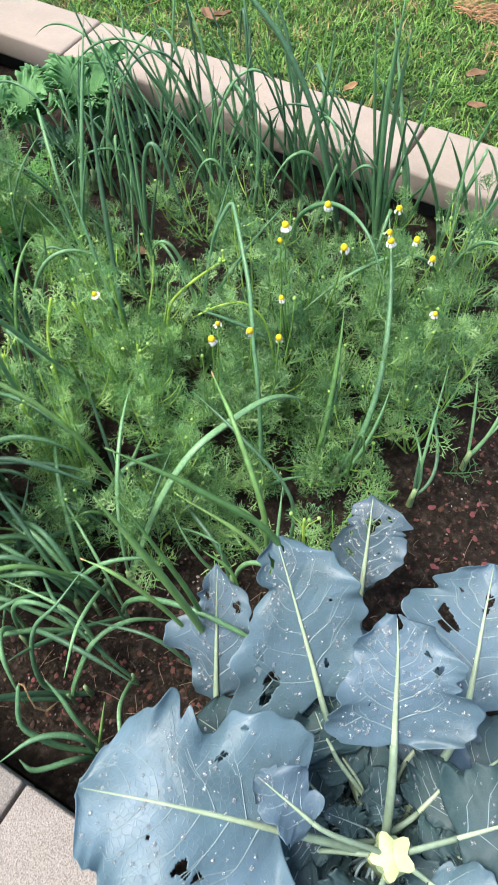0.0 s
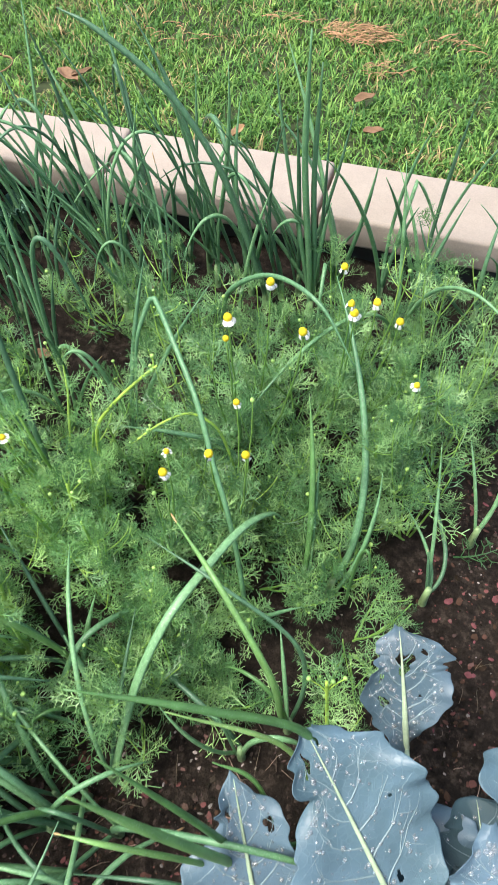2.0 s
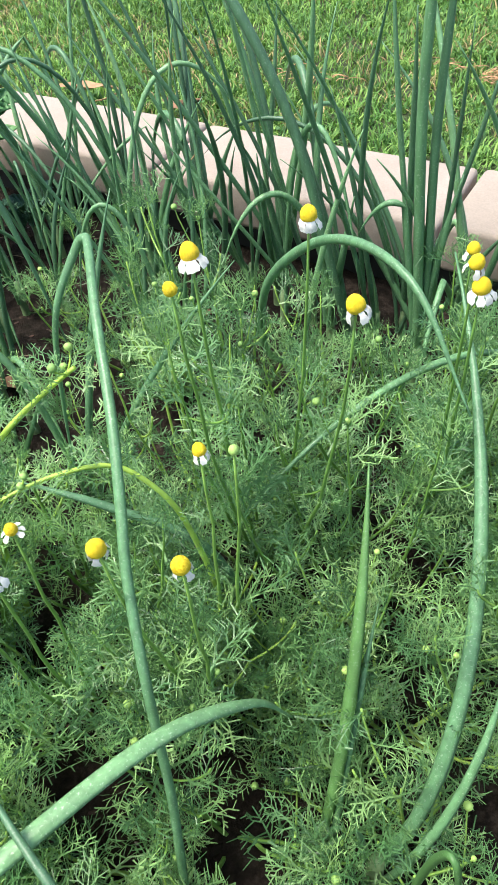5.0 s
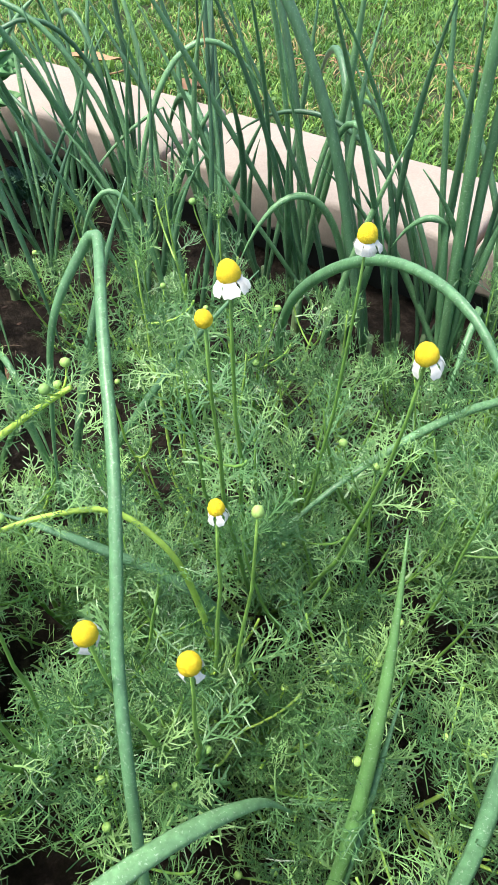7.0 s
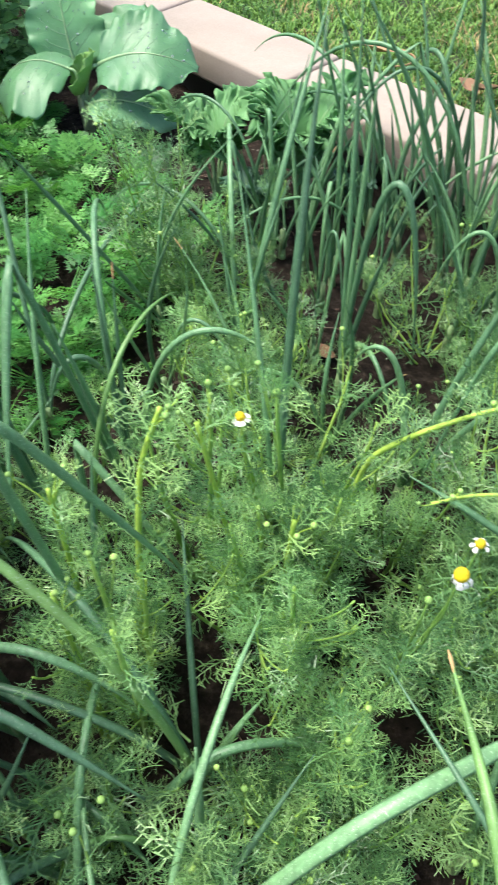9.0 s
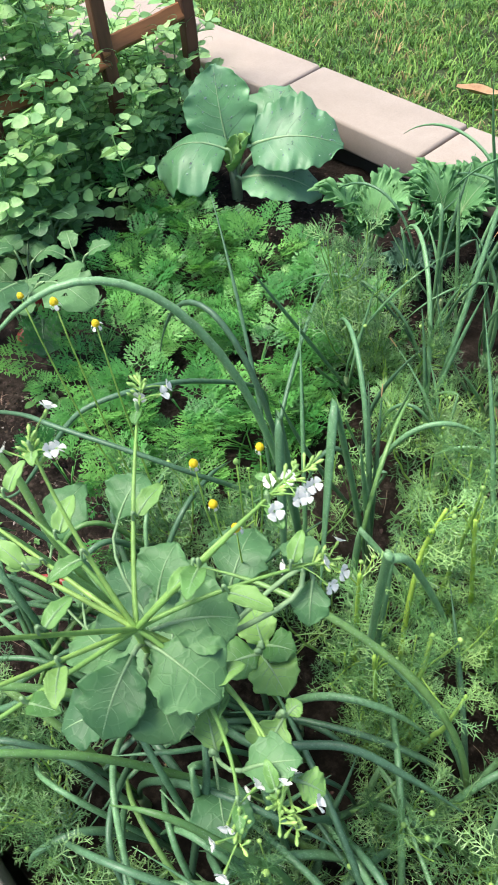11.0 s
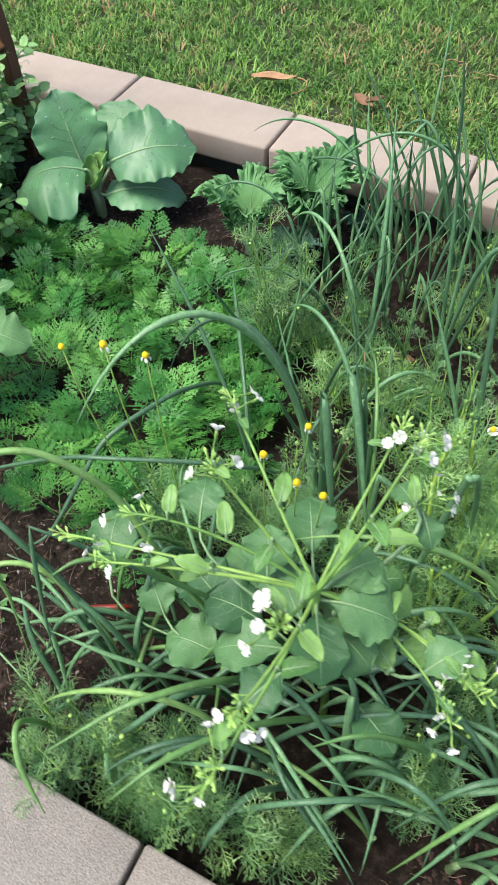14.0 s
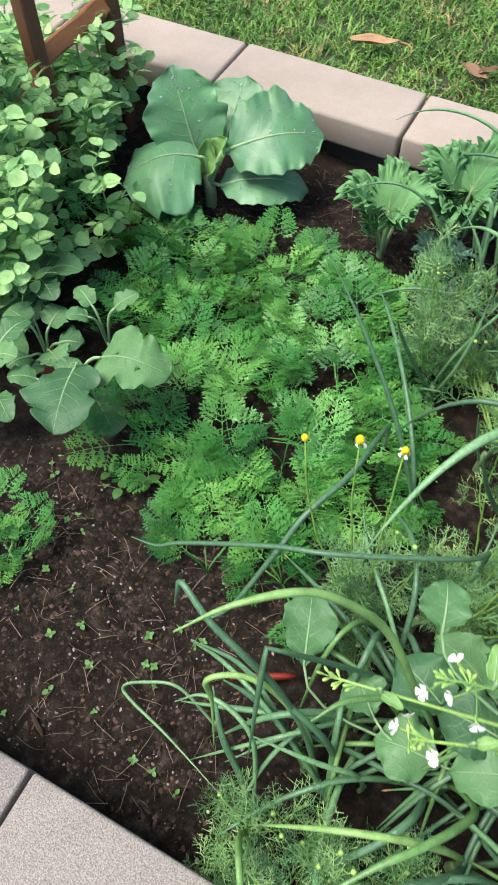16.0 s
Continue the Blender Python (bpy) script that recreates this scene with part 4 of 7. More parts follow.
ROUND = (0.12, 0.62, 0.88, 1.0, 1.0, 0.94, 0.80, 0.55, 0.08)
broad_leaf(cab, (-1.122, -0.350, 0.125), (-1.185, -0.318, 0.272), 0.148, up=(0.2, -0.6, 1), sag=0.06, cup=0.07, wave=0.022, waves=4, seed=201, left=ROUND, right=ROUND, **C)
broad_leaf(cab, (-1.106, -0.374, 0.150), (-1.225, -0.462, 0.115), 0.205, up=(-0.1, -0.25, 1), sag=0.17, cup=-0.30, wave=0.03, waves=3, seed=202, curl=0.06, left=ROUND, right=(0.15, 0.7, 0.95, 1.0, 0.92, 0.9, 0.86, 0.6, 0.1), **C)
broad_leaf(cab, (-1.058, -0.345, 0.162), (-0.915, -0.236, 0.172), 0.165, up=(0.1, -0.75, 1), sag=0.17, cup=0.03, wave=0.028, waves=5, seed=203, curl=0.08, left=ROUND, right=(0.12, 0.6, 0.8, 0.84, 0.84, 0.86, 0.7, 0.42, 0.08), **C)
broad_leaf(cab, (-1.085, -0.315, 0.125), (-1.095, -0.202, 0.215), 0.150, up=(0, -0.5, 1), sag=0.08, cup=0.05, wave=0.022, waves=5, seed=204, left=ROUND, right=ROUND, **C)
broad_leaf(cab, (-1.062, -0.372, 0.100), (-0.917, -0.292, 0.098), 0.112, up=(0.1, -0.3, 1), sag=0.14, cup=-0.04, wave=0.025, waves=4, seed=205, curl=0.12, left=ROUND, right=ROUND, **C)
C2 = dict(mat=M_YOUNG, rib=M_RIB_GREEN, rib_r=0.002, fine=(30, 20), shape=(0.75, 0.5), lobes=0.05, stalk=heart, side_veins=4)
broad_leaf(cab, (-1.088, -0.372, 0.11), (-1.062, -0.345, 0.185), 0.06, sag=-0.08, cup=0.55, wave=0.05, waves=4, seed=207, **C2)
broad_leaf(cab, (-1.096, -0.36, 0.11), (-1.10, -0.345, 0.17), 0.04, sag=-0.05, cup=0.6, wave=0.05, waves=4, seed=208, **C2)


# ---- two curly kales ----
def kale_leaf(ob, foot, base, out, long, width, seed, mat):
    """A fan of leaf on a pale ribbed stalk: a smooth heart that spreads from the stalk and a rim gathered into tight double ruffles."""
    g = random.Random(seed)
    foot, base = np.array(foot), np.array(base)
    along = unit(np.array((0.42 * math.cos(out), 0.42 * math.sin(out), 1.0)))
    side = np.array((-math.sin(out), math.cos(out), 0.0))
    face = unit(np.cross(along, side))
    nt, nr = 300, 16
    th = np.linspace(-2.0, 2.0, nt)
    ph = [g.uniform(0, 6.283) for _ in range(9)]
    reach = 0.54 + 0.46 * np.cos(0.9 * th) + 0.05 * np.sin(5 * th + ph[0]) + 0.035 * np.sin(11 * th + ph[1])

    def point(t, f, rr):
        r = rr * f
        x, y = r * np.sin(t) * width * 0.86, r * np.cos(t) * long
        rim = np.clip((f - 0.50) / 0.50, 0, 1) ** 2
        wide = long * (0.05 * f * f * np.sin(6 * t + ph[8]) + rim * (0.075 * np.sin(19 * t + ph[2] + 5 * f) + 0.085 * np.sin(37 * t + ph[3] - 8 * f) + 0.050 * np.sin(71 * t + ph[4] + 9 * f)))
        slip = long * rim * (0.050 * np.cos(29 * t + ph[5] + 4 * f) + 0.045 * np.cos(58 * t + ph[6] - 6 * f))
        lift = 0.42 * x * x / width - 0.36 * long * np.clip(y / long, 0, 1.2) ** 2.6
        crease = 0.012 * long * np.sin(9 * t + ph[7]) * f
        return base + side * (x + slip * np.cos(t))[..., None] + along * (y + 0.7 * slip * np.sin(t + 0.6))[..., None] + face * (lift + wide - crease)[..., None]

    tt, ff = np.meshgrid(th, np.linspace(0.03, 1, nr))
    pts = point(tt, ff, np.broadcast_to(reach, tt.shape))
    k = np.arange((nr - 1) * nt).reshape(nr - 1, nt)[:, :-1].ravel()
    blade = part("leaf", Build().add(pts.reshape(-1, 3), q=np.stack([k, k + 1, k + nt + 1, k + nt], 1), uv=np.stack([tt.ravel(), ff.ravel()], 1)), mat, ob)
    thick = blade.modifiers.new("thickness", "SOLIDIFY")
    thick.thickness, thick.offset = 0.0008, 0.0
    stem = tube(Build(), bezier(foot, foot + (base - foot) * 0.4 + (0, 0, 0.01), base - along * 0.012, base + along * 0.006, 9), np.linspace(0.0042, 0.0028, 9), 8, 0.7)
    part("leaf_stalk", stem, M_RIB_GREEN, blade, "pale green ribbed stalk")
    ribs = Build()
    for t0, end in ((0.0, 0.8), (-0.7, 0.62), (0.7, 0.62), (-1.3, 0.5), (1.3, 0.5)):
        f = np.linspace(0.02, end, 9)
        tube(ribs, point(np.full(9, t0) * np.linspace(0.7, 1, 9), f, np.full(9, float(np.interp(t0, th, reach)))), (0.0022 if t0 == 0 else 0.0012) * np.linspace(1, 0.15, 9), 6)
    part("rib", ribs, M_RIB_GREEN, blade, "pale green ribs")


def kale(x, y, seed, leaves, size, label, mat=None, turn=0.0):
    """A bunch of frilled leaves that spread from one short stalk."""
    g = random.Random(seed)
    ob = thing("kale_plant", x, y, soil_z(x, y), label, "kale", "kales by the kerb")
    part("stalk", tube(Build(), [(0, 0, -0.01), (0, 0, 0.015), (0.001, 0, 0.03)], [0.007, 0.0075, 0.006], 9), M_RIB_GREEN, ob)
    for i in range(leaves):
        a = turn + 6.283 * (i + g.uniform(-0.2, 0.2)) / leaves
        far, rise = size * g.uniform(0.10, 0.22), size * g.uniform(0.36, 0.66)
        kale_leaf(ob, (0.003 * math.cos(a), 0.003 * math.sin(a), 0.012), (far * math.cos(a), far * math.sin(a), 0.012 + rise), a, size * g.uniform(0.50, 0.66), size * g.uniform(0.40, 0.52), seed * 31 + i, mat or M_KALE)
    return ob


kale(-0.742, -0.350, 11, 5, 0.142, "curly kale with frilled bright green leaves", turn=0.5)
kale(-0.640, -0.262, 12, 7, 0.160, "curly kale with frilled green leaves beside the onions", turn=0.2)
kale(-0.640, -0.372, 13, 5, 0.085, "small curly kale with dark grey-green leaves", M_KALE_DARK)
kale(-0.546, -0.241, 14, 4, 0.070, "small curly kale half hidden among the onions", M_KALE_DARK)


# ---- radishes with rounded leaves and a red root showing ----
M_RED = plain("red_root", (0.26, 0.025, 0.018), 0.4, 0.15, 60)


def radish(x, y, seed, leaves, size, root, label, turn=0.0, arc=6.283):
    g = random.Random(seed)
    ob = thing("radish_plant", x, y, soil_z(x, y), label, "radish", "radishes in the bed")
    if root:
        bulb = tube(Build(), [(0, 0, -0.012), (0, 0, 0.0), (0, 0, 0.012), (0, 0, 0.024), (0, 0, 0.032), (0, 0, 0.035)], [0.013, 0.02, 0.022, 0.018, 0.009, 0.003], 14)
        part("root", bulb, M_RED, ob, "red root at the soil")
    for i in range(leaves):
        a = turn + arc * (i + g.uniform(-0.2, 0.2)) / leaves
        out, rise = size * g.uniform(0.45, 0.95), g.uniform(0.04, 0.13)
        b0 = (x + 0.4 * out * math.cos(a), y + 0.4 * out * math.sin(a), ob.location[2] + 0.02 + 0.85 * rise)
        t0 = (x + out * math.cos(a), y + out * math.sin(a), ob.location[2] + 0.02 + rise)
        broad_leaf(ob, b0, t0, size * g.uniform(0.34, 0.46), sag=0.10, cup=0.08, wave=0.03, waves=3, lobes=0.08, notches=2, seed=seed * 17 + i, mat=M_RADISH, rib=M_RIB_GREEN, vein=M_RADISH_VEIN,
                   stalk=(x, y, ob.location[2] + 0.03), fine=(36, 26), shape=(0.85, 0.45), rib_r=0.002, curl=0.12, side_veins=4,
                   holes=((0.3, 0.6, 0.03),) if g.random() < 0.3 else ())
    return ob


rad = radish(-1.055, -0.905, 31, 3, 0.11, True, "radish with big lobed pale green leaves and red root", 2.0)
R = dict(mat=M_RADISH, rib=M_RIB_GREEN, vein=M_RADISH_VEIN, fine=(70, 44), rib_r=0.0022, side_veins=4, notches=2)
broad_leaf(rad, (-1.00, -0.905, 0.19), (-0.958, -1.015, 0.20), 0.095, sag=0.08, cup=0.05, wave=0.05, waves=2.4, lobes=0.2, seed=901, stalk=(-1.045, -0.905, 0.05), shape=(0.85, 0.5), **R)
broad_leaf(rad, (-0.985, -0.865, 0.175), (-0.885, -0.845, 0.185), 0.10, sag=0.12, cup=0.02, wave=0.05, waves=3, lobes=0.10, seed=902, stalk=(-1.045, -0.905, 0.05), shape=(0.7, 0.4), curl=0.15,
           holes=((0.25, 0.6, 0.035), (-0.1, 0.25, 0.022)), **R)
broad_leaf(rad, (-1.005, -0.885, 0.10), (-0.94, -0.925, 0.085), 0.07, sag=0.1, cup=0.02, wave=0.05, waves=3, lobes=0.14, seed=903, stalk=(-1.045, -0.905, 0.05), shape=(0.8, 0.45), **R)
radish(-1.13, -0.84, 32, 7, 0.12, True, "radish with rounded pale green leaves and red root", 0.5)
radish(-1.17, -0.93, 33, 7, 0.12, False, "radish with rounded green leaves", 1.2)
radish(-1.21, -0.74, 34, 8, 0.12, False, "radish with rounded leaves below the peas", 0.2)
radish(-1.06, -0.77, 35, 4, 0.08, False, "small radish among the carrots", 0.9)
radish(-1.27, -0.86, 36, 7, 0.13, False, "radish with rounded green leaves at the bed's edge", 0.9)

red = thing("radish_root", -0.588, -1.132, soil_z(-0.588, -1.132), "long red radish root lying under the onion leaves", "radish")
rr = tube(Build(), [(-0.038, -0.020, 0.016), (-0.028, -0.014, 0.018), (0.0, 0.0, 0.020), (0.025, 0.014, 0.020), (0.038, 0.021, 0.019)], [0.0015, 0.004, 0.005, 0.0045, 0.002], 12)
part("root", rr, M_RED, red)

# ---- carrots ----
g = random.Random(404)
spots = []
AREA = ((-1.19, -0.53), (-0.90, -0.42), (-0.76, -0.45), (-0.66, -0.49), (-0.56, -0.53), (-0.55, -0.66), (-0.60, -0.86), (-0.62, -1.02), (-0.76, -1.07), (-0.90, -0.93), (-0.90, -0.80), (-1.00, -0.73), (-1.10, -0.66))


def within(x, y, area):
    odd = False
    for (ax, ay), (bx, by) in zip(area, area[1:] + area[:1]):
        if (ay > y) != (by > y) and x < ax + (y - ay) * (bx - ax) / (by - ay):
            odd = not odd
    return odd


for _ in range(1400):
    x, y = g.uniform(-1.22, -0.50), g.uniform(-1.1, -0.40)
    if within(x, y, AREA) and all((x - a) ** 2 + (y - b) ** 2 > 0.050**2 for a, b in spots):
        spots.append((x, y))
for i, (x, y) in enumerate(spots):
    carrot(x, y, 500 + i, g.uniform(0.6, 0.98))
for x, y, s in ((-1.00, -1.115, 0.6), (-1.03, -1.14, 0.55), (-0.985, -1.14, 0.5), (-1.06, -1.10, 0.6), (-1.10, -0.47, 0.85), (-1.16, -0.50, 0.8), (-1.22, -0.53, 0.8), (-0.96, -0.445, 0.7), (-0.88, -0.44, 0.55), (-0.80, -0.43, 0.55), (-0.56, -0.74, 0.7), (-0.575, -0.80, 0.75), (-0.53, -0.70, 0.65), (-0.55, -0.86, 0.7), (-0.51, -0.78, 0.6)):
    carrot(x, y, int(1000 - 1000 * x), s)



# ---- onions: the single plants that stand out ----
UP = "blue-green onion with long upright hollow leaves"
BENT = "onion with hollow leaves bent over and snapped"
o = Onion(0.210, -0.767, UP, 0.010)
o.leaf((0.128, -0.475, 0.327), r=0.0066, sway=(0.055, -0.01))
o.leaf((0.242, -0.676, 0.220), r=0.0042, sway=(0.02, 0), start=(0.216, -0.771))
o.leaf((0.261, -0.796, 0.120), peak=0.233, r=0.0032, mat=M_ONION_PALE, start=(0.234, -0.782), dry=True)
o.leaf((0.197, -0.771, 0.130), r=0.0042, start=(0.201, -0.763))
o = Onion(0.171, -0.769, UP)
o.leaf((0.135, -0.626, 0.275), r=0.0060, sway=(0.012, 0), mat=M_ONION_PALE)
o.leaf((0.164, -0.672, 0.208), r=0.0042, start=(0.180, -0.770))
o.leaf((0.186, -0.763, 0.096), r=0.0042)
o = Onion(0.332, -0.745, UP)
o.leaf((0.250, -0.573, 0.140), r=0.0042, sway=(0.05, 0))
o.leaf((0.276, -0.655, 0.130), r=0.0034, sway=(0.02, 0))
o.leaf((0.302, -0.614, 0.226), r=0.0036)
o.leaf((0.318, -0.718, 0.137), r=0.0034, dry=True)
o = Onion(0.380, -0.641, UP)
o.leaf((0.385, -0.508, 0.192), r=0.004, sway=(0.02, 0))
o.leaf((0.337, -0.556, 0.181), r=0.0036)
o.leaf((0.421, -0.560, 0.148), r=0.0036)
o = Onion(0.022, -1.068, BENT, 0.009)
o.via(((0.032, -1.045, 0.10), (0.046, -0.995, 0.19), (0.066, -0.935, 0.25), (0.088, -0.868, 0.257), (0.108, -0.805, 0.243), (0.126, -0.757, 0.20), (0.138, -0.738, 0.155)), r=0.0074, flat=0.55)
o.leaf((-0.074, -0.879, 0.235), peak=0.233, r=0.0045)
o.leaf((0.009, -0.908, 0.180), r=0.0042)
o = Onion(0.205, -0.955, BENT)
o.via(((0.200, -0.965, 0.14), (0.186, -0.955, 0.24), (0.120, -0.905, 0.31), (0.047, -0.844, 0.306)), r=0.0062, mat=M_ONION_PALE, dry=True)
o.via(((0.215, -0.925, 0.14), (0.195, -0.904, 0.215), (0.110, -0.885, 0.262), (0.019, -0.857, 0.265)), r=0.0042)
o.leaf((0.170, -0.869, 0.153), r=0.0040)
o.leaf((0.120, -0.93, 0.13), peak=0.17, r=0.0040, mat=M_ONION_PALE)
o = Onion(0.262, -1.055, BENT, 0.009)
o.via(((0.262, -1.03, 0.16), (0.236, -1.008, 0.300), (0.155, -1.035, 0.395), (0.064, -1.061, 0.444)), r=0.0068, mat=M_ONION_PALE)
o.via(((0.25, -1.03, 0.16), (0.215, -1.02, 0.285), (0.124, -1.04, 0.369)), r=0.0046, mat=M_ONION_PALE)
o.via(((0.24, -1.08, 0.14), (0.20, -1.05, 0.24), (0.16, -1.05, 0.27)), r=0.0042, mat=M_ONION_PALE)
o = Onion(0.215, -1.115, BENT, 0.009)
o.via(((0.20, -1.115, 0.16), (0.178, -1.12, 0.287), (0.15, -1.124, 0.39), (0.110, -1.126, 0.489)), r=0.0076, mat=M_ONION_PALE)
o.via(((0.195, -1.105, 0.16), (0.170, -1.102, 0.28), (0.099, -1.094, 0.42)), r=0.0058, mat=M_ONION_PALE)
o.via(((0.19, -1.12, 0.14), (0.155, -1.13, 0.26), (0.11, -1.14, 0.33), (0.069, -1.145, 0.335)), r=0.0046, mat=M_ONION_PALE, dry=True)
o.via(((0.20, -1.14, 0.10), (0.14, -1.15, 0.18), (0.05, -1.17, 0.16)), r=0.0045)
o = Onion(0.122, -0.854, UP)
o.via(((0.118, -0.845, 0.08), (0.102, -0.815, 0.16), (0.084, -0.790, 0.24), (0.060, -0.760, 0.285), (0.044, -0.736, 0.31), (0.022, -0.706, 0.335), (-0.016, -0.662, 0.36), (-0.050, -0.622, 0.372), (-0.057, -0.617, 0.373), (-0.064, -0.620, 0.365), (-0.075, -0.642, 0.325), (-0.086, -0.652, 0.245), (-0.097, -0.655, 0.165)), r=0.0050)
o.leaf((0.19, -0.84, 0.15), r=0.0042)
o = Onion(-0.205, -0.955, BENT, 0.009)
o.via(((-0.205, -0.965, 0.20), (-0.19, -0.982, 0.415), (-0.186, -0.982, 0.43), (-0.178, -0.965, 0.41), (-0.166, -0.915, 0.27), (-0.158, -0.878, 0.158)), r=0.0058)
o.leaf((-0.235, -0.90, 0.30), r=0.0045)
o = Onion(-0.135, -0.622, BENT, 0.010)
o.leaf((-0.104, -0.536, 0.357), r=0.0050)
o.leaf((-0.037, -0.489, 0.288), r=0.0045)
o.leaf((-0.198, -0.643, 0.242), peak=0.253, r=0.0048)
o = Onion(0.060, -0.655, BENT, 0.005)
o.via(((0.058, -0.657, 0.10), (0.035, -0.672, 0.188), (-0.020, -0.695, 0.225), (-0.074, -0.717, 0.247)), r=0.0058)
o = Onion(-0.057, -0.347, BENT)
o.via(((-0.05, -0.43, 0.15), (-0.018, -0.474, 0.262), (0.05, -0.505, 0.335), (0.125, -0.555, 0.355), (0.18, -0.59, 0.30)), r=0.0054)
o.leaf((0.002, -0.337, 0.333), r=0.0045)
o = Onion(0.207, -0.344, BENT)
o.leaf((0.035, -0.635, 0.155), peak=0.233, r=0.0046)
o.leaf((0.266, -0.294, 0.336), r=0.0045)
o.leaf((0.173, -0.281, 0.368), r=0.0045)
o.leaf((0.377, -0.468, 0.249), peak=0.273, r=0.0042)
o = Onion(-0.183, -0.758, UP, 0.010)
o.leaf((-0.255, -0.644, 0.519), r=0.0062, sway=(-0.005, 0))
o.leaf((-0.324, -0.668, 0.388), r=0.0045)
o.leaf((-0.143, -0.693, 0.187), r=0.0042)
o = Onion(-0.297, -0.539, BENT)
o.leaf((-0.207, -0.528, 0.151), peak=0.348, r=0.0052)
o.leaf((-0.350, -0.494, 0.476), r=0.0048)
o.leaf((-0.304, -0.518, 0.443), r=0.0046)
o.leaf((-0.254, -0.531, 0.286), r=0.0046)
o.leaf((-0.166, -0.600, 0.107), peak=0.173, r=0.0048)
o = Onion(-0.405, -0.610, UP)
o.leaf((-0.466, -0.400, 0.440), r=0.0055, sway=(0.01, 0))
o.leaf((-0.62, -0.42, 0.20), peak=0.283, r=0.0050)
o.leaf((-0.395, -0.534, 0.295), r=0.0042)
o.leaf((-0.452, -0.589, 0.261), r=0.0042)
o = Onion(-0.028, -0.285, "tall onion with a long leaf leaning over the row", 0.010)
o.via(((-0.038, -0.30, 0.143), (-0.083, -0.30, 0.305), (-0.152, -0.30, 0.424), (-0.24, -0.30, 0.496), (-0.295, -0.30, 0.52)), r=0.0078)
o.leaf((-0.12, -0.28, 0.36), r=0.0060)
o = Onion(0.052, -0.292, "tall onion with stiff straight upright leaves", 0.011)
o.via(((0.050, -0.295, 0.15), (0.038, -0.30, 0.354), (0.041, -0.30, 0.533)), r=0.0078)
o.via(((0.056, -0.290, 0.15), (0.050, -0.292, 0.33), (0.054, -0.290, 0.49)), r=0.0066)
o.leaf((0.075, -0.28, 0.28), r=0.0060)
o.leaf((-0.01, -0.31, 0.22), kink=(0.03, -0.30, 0.25), r=0.0055)
# a group between the carrots and the flowering plant
o = Onion(-0.50, -0.83, UP)
o.leaf((-0.725, -0.705, 0.375), r=0.0048, sway=(0.01, 0))
o.leaf((-0.70, -0.50, 0.13), peak=0.16, r=0.0052)
o = Onion(-0.345, -0.915, BENT, 0.010)
o.leaf((-0.514, -1.124, 0.500), peak=0.535, r=0.0060, sway=(-0.02, 0.03))
o.leaf((-0.30, -0.99, 0.16), kink=(-0.351, -0.939, 0.425), r=0.0075)
o.leaf((-0.55, -0.93, 0.36), peak=0.46, r=0.0048)
o.leaf((-0.475, -0.79, 0.36), r=0.0046)
o = Onion(-0.31, -0.84, BENT, 0.010)
o.leaf((-0.27, -0.97, 0.22), kink=(-0.343, -0.875, 0.395), r=0.0072, flat=0.6)
o.leaf((-0.313, -0.870, 0.350), r=0.0052)
o.leaf((-0.364, -0.80, 0.35), r=0.0058, flat=0.7)
o.leaf((-0.355, -0.787, 0.335), r=0.0045, dry=True)
o.leaf((-0.50, -0.70, 0.28), peak=0.33, r=0.0048)
o = Onion(-0.285, -0.905, BENT)
o.leaf((-0.17, -0.86, 0.08), kink=(-0.287, -0.892, 0.250), r=0.0055)
o.leaf((-0.36, -0.72, 0.27), peak=0.27, r=0.0040, mat=M_ONION_PALE)
o = Onion(-0.40, -1.06, BENT, 0.009)
o.leaf((-0.30, -0.93, 0.30), r=0.0050)
o.leaf((-0.55, -1.245, 0.15), kink=(-0.56, -1.185, 0.38), r=0.0046)
o = Onion(-0.30, -1.22, BENT, 0.009)
o.leaf((-0.42, -1.33, 0.20), peak=0.24, r=0.0048)
o.leaf((-0.52, -1.30, 0.20), peak=0.28, r=0.0055, mat=M_ONION_PALE)
o.leaf((-0.10, -1.12, 0.22), peak=0.24, r=0.0055)
o.leaf((-0.15, -1.30, 0.16), peak=0.20, r=0.0050)
o = Onion(-0.20, -1.20, BENT, 0.010)
o.leaf((-0.255, -1.13, 0.05), kink=(-0.215, -1.175, 0.30), r=0.0064)
o.leaf((-0.06, -1.22, 0.12), peak=0.24, r=0.0056)
o.leaf((-0.33, -1.18, 0.24), peak=0.27, r=0.0052)
o.leaf((-0.15, -1.08, 0.20), r=0.0046)
o = Onion(-0.06, -0.965, BENT, 0.009)
o.leaf((-0.33, -1.06, 0.33), peak=0.33, r=0.0058, mat=M_ONION_PALE)
o.leaf((-0.34, -0.97, 0.12), peak=0.22, r=0.0060)
o.leaf((-0.19, -0.86, 0.22), r=0.0048)
o.leaf((-0.05, -0.90, 0.16), r=0.0050)
o.leaf((-0.28, -1.10, 0.13), peak=0.17, r=0.0052)
o = Onion(-0.02, -1.14, BENT, 0.009)
o.leaf((-0.27, -1.05, 0.16), peak=0.20, r=0.0055)
o.leaf((0.08, -1.05, 0.14), peak=0.17, r=0.0045)
o.leaf((-0.10, -1.27, 0.08), peak=0.15, r=0.0045)
o.leaf((-0.22, -1.16, 0.10), peak=0.18, r=0.0055)
LONG = "onion with long blue-green leaves arching and lying over"
PALE = "onion with a long pale yellow-green arching leaf"
o = Onion(-0.374, -1.119, PALE, 0.0045)
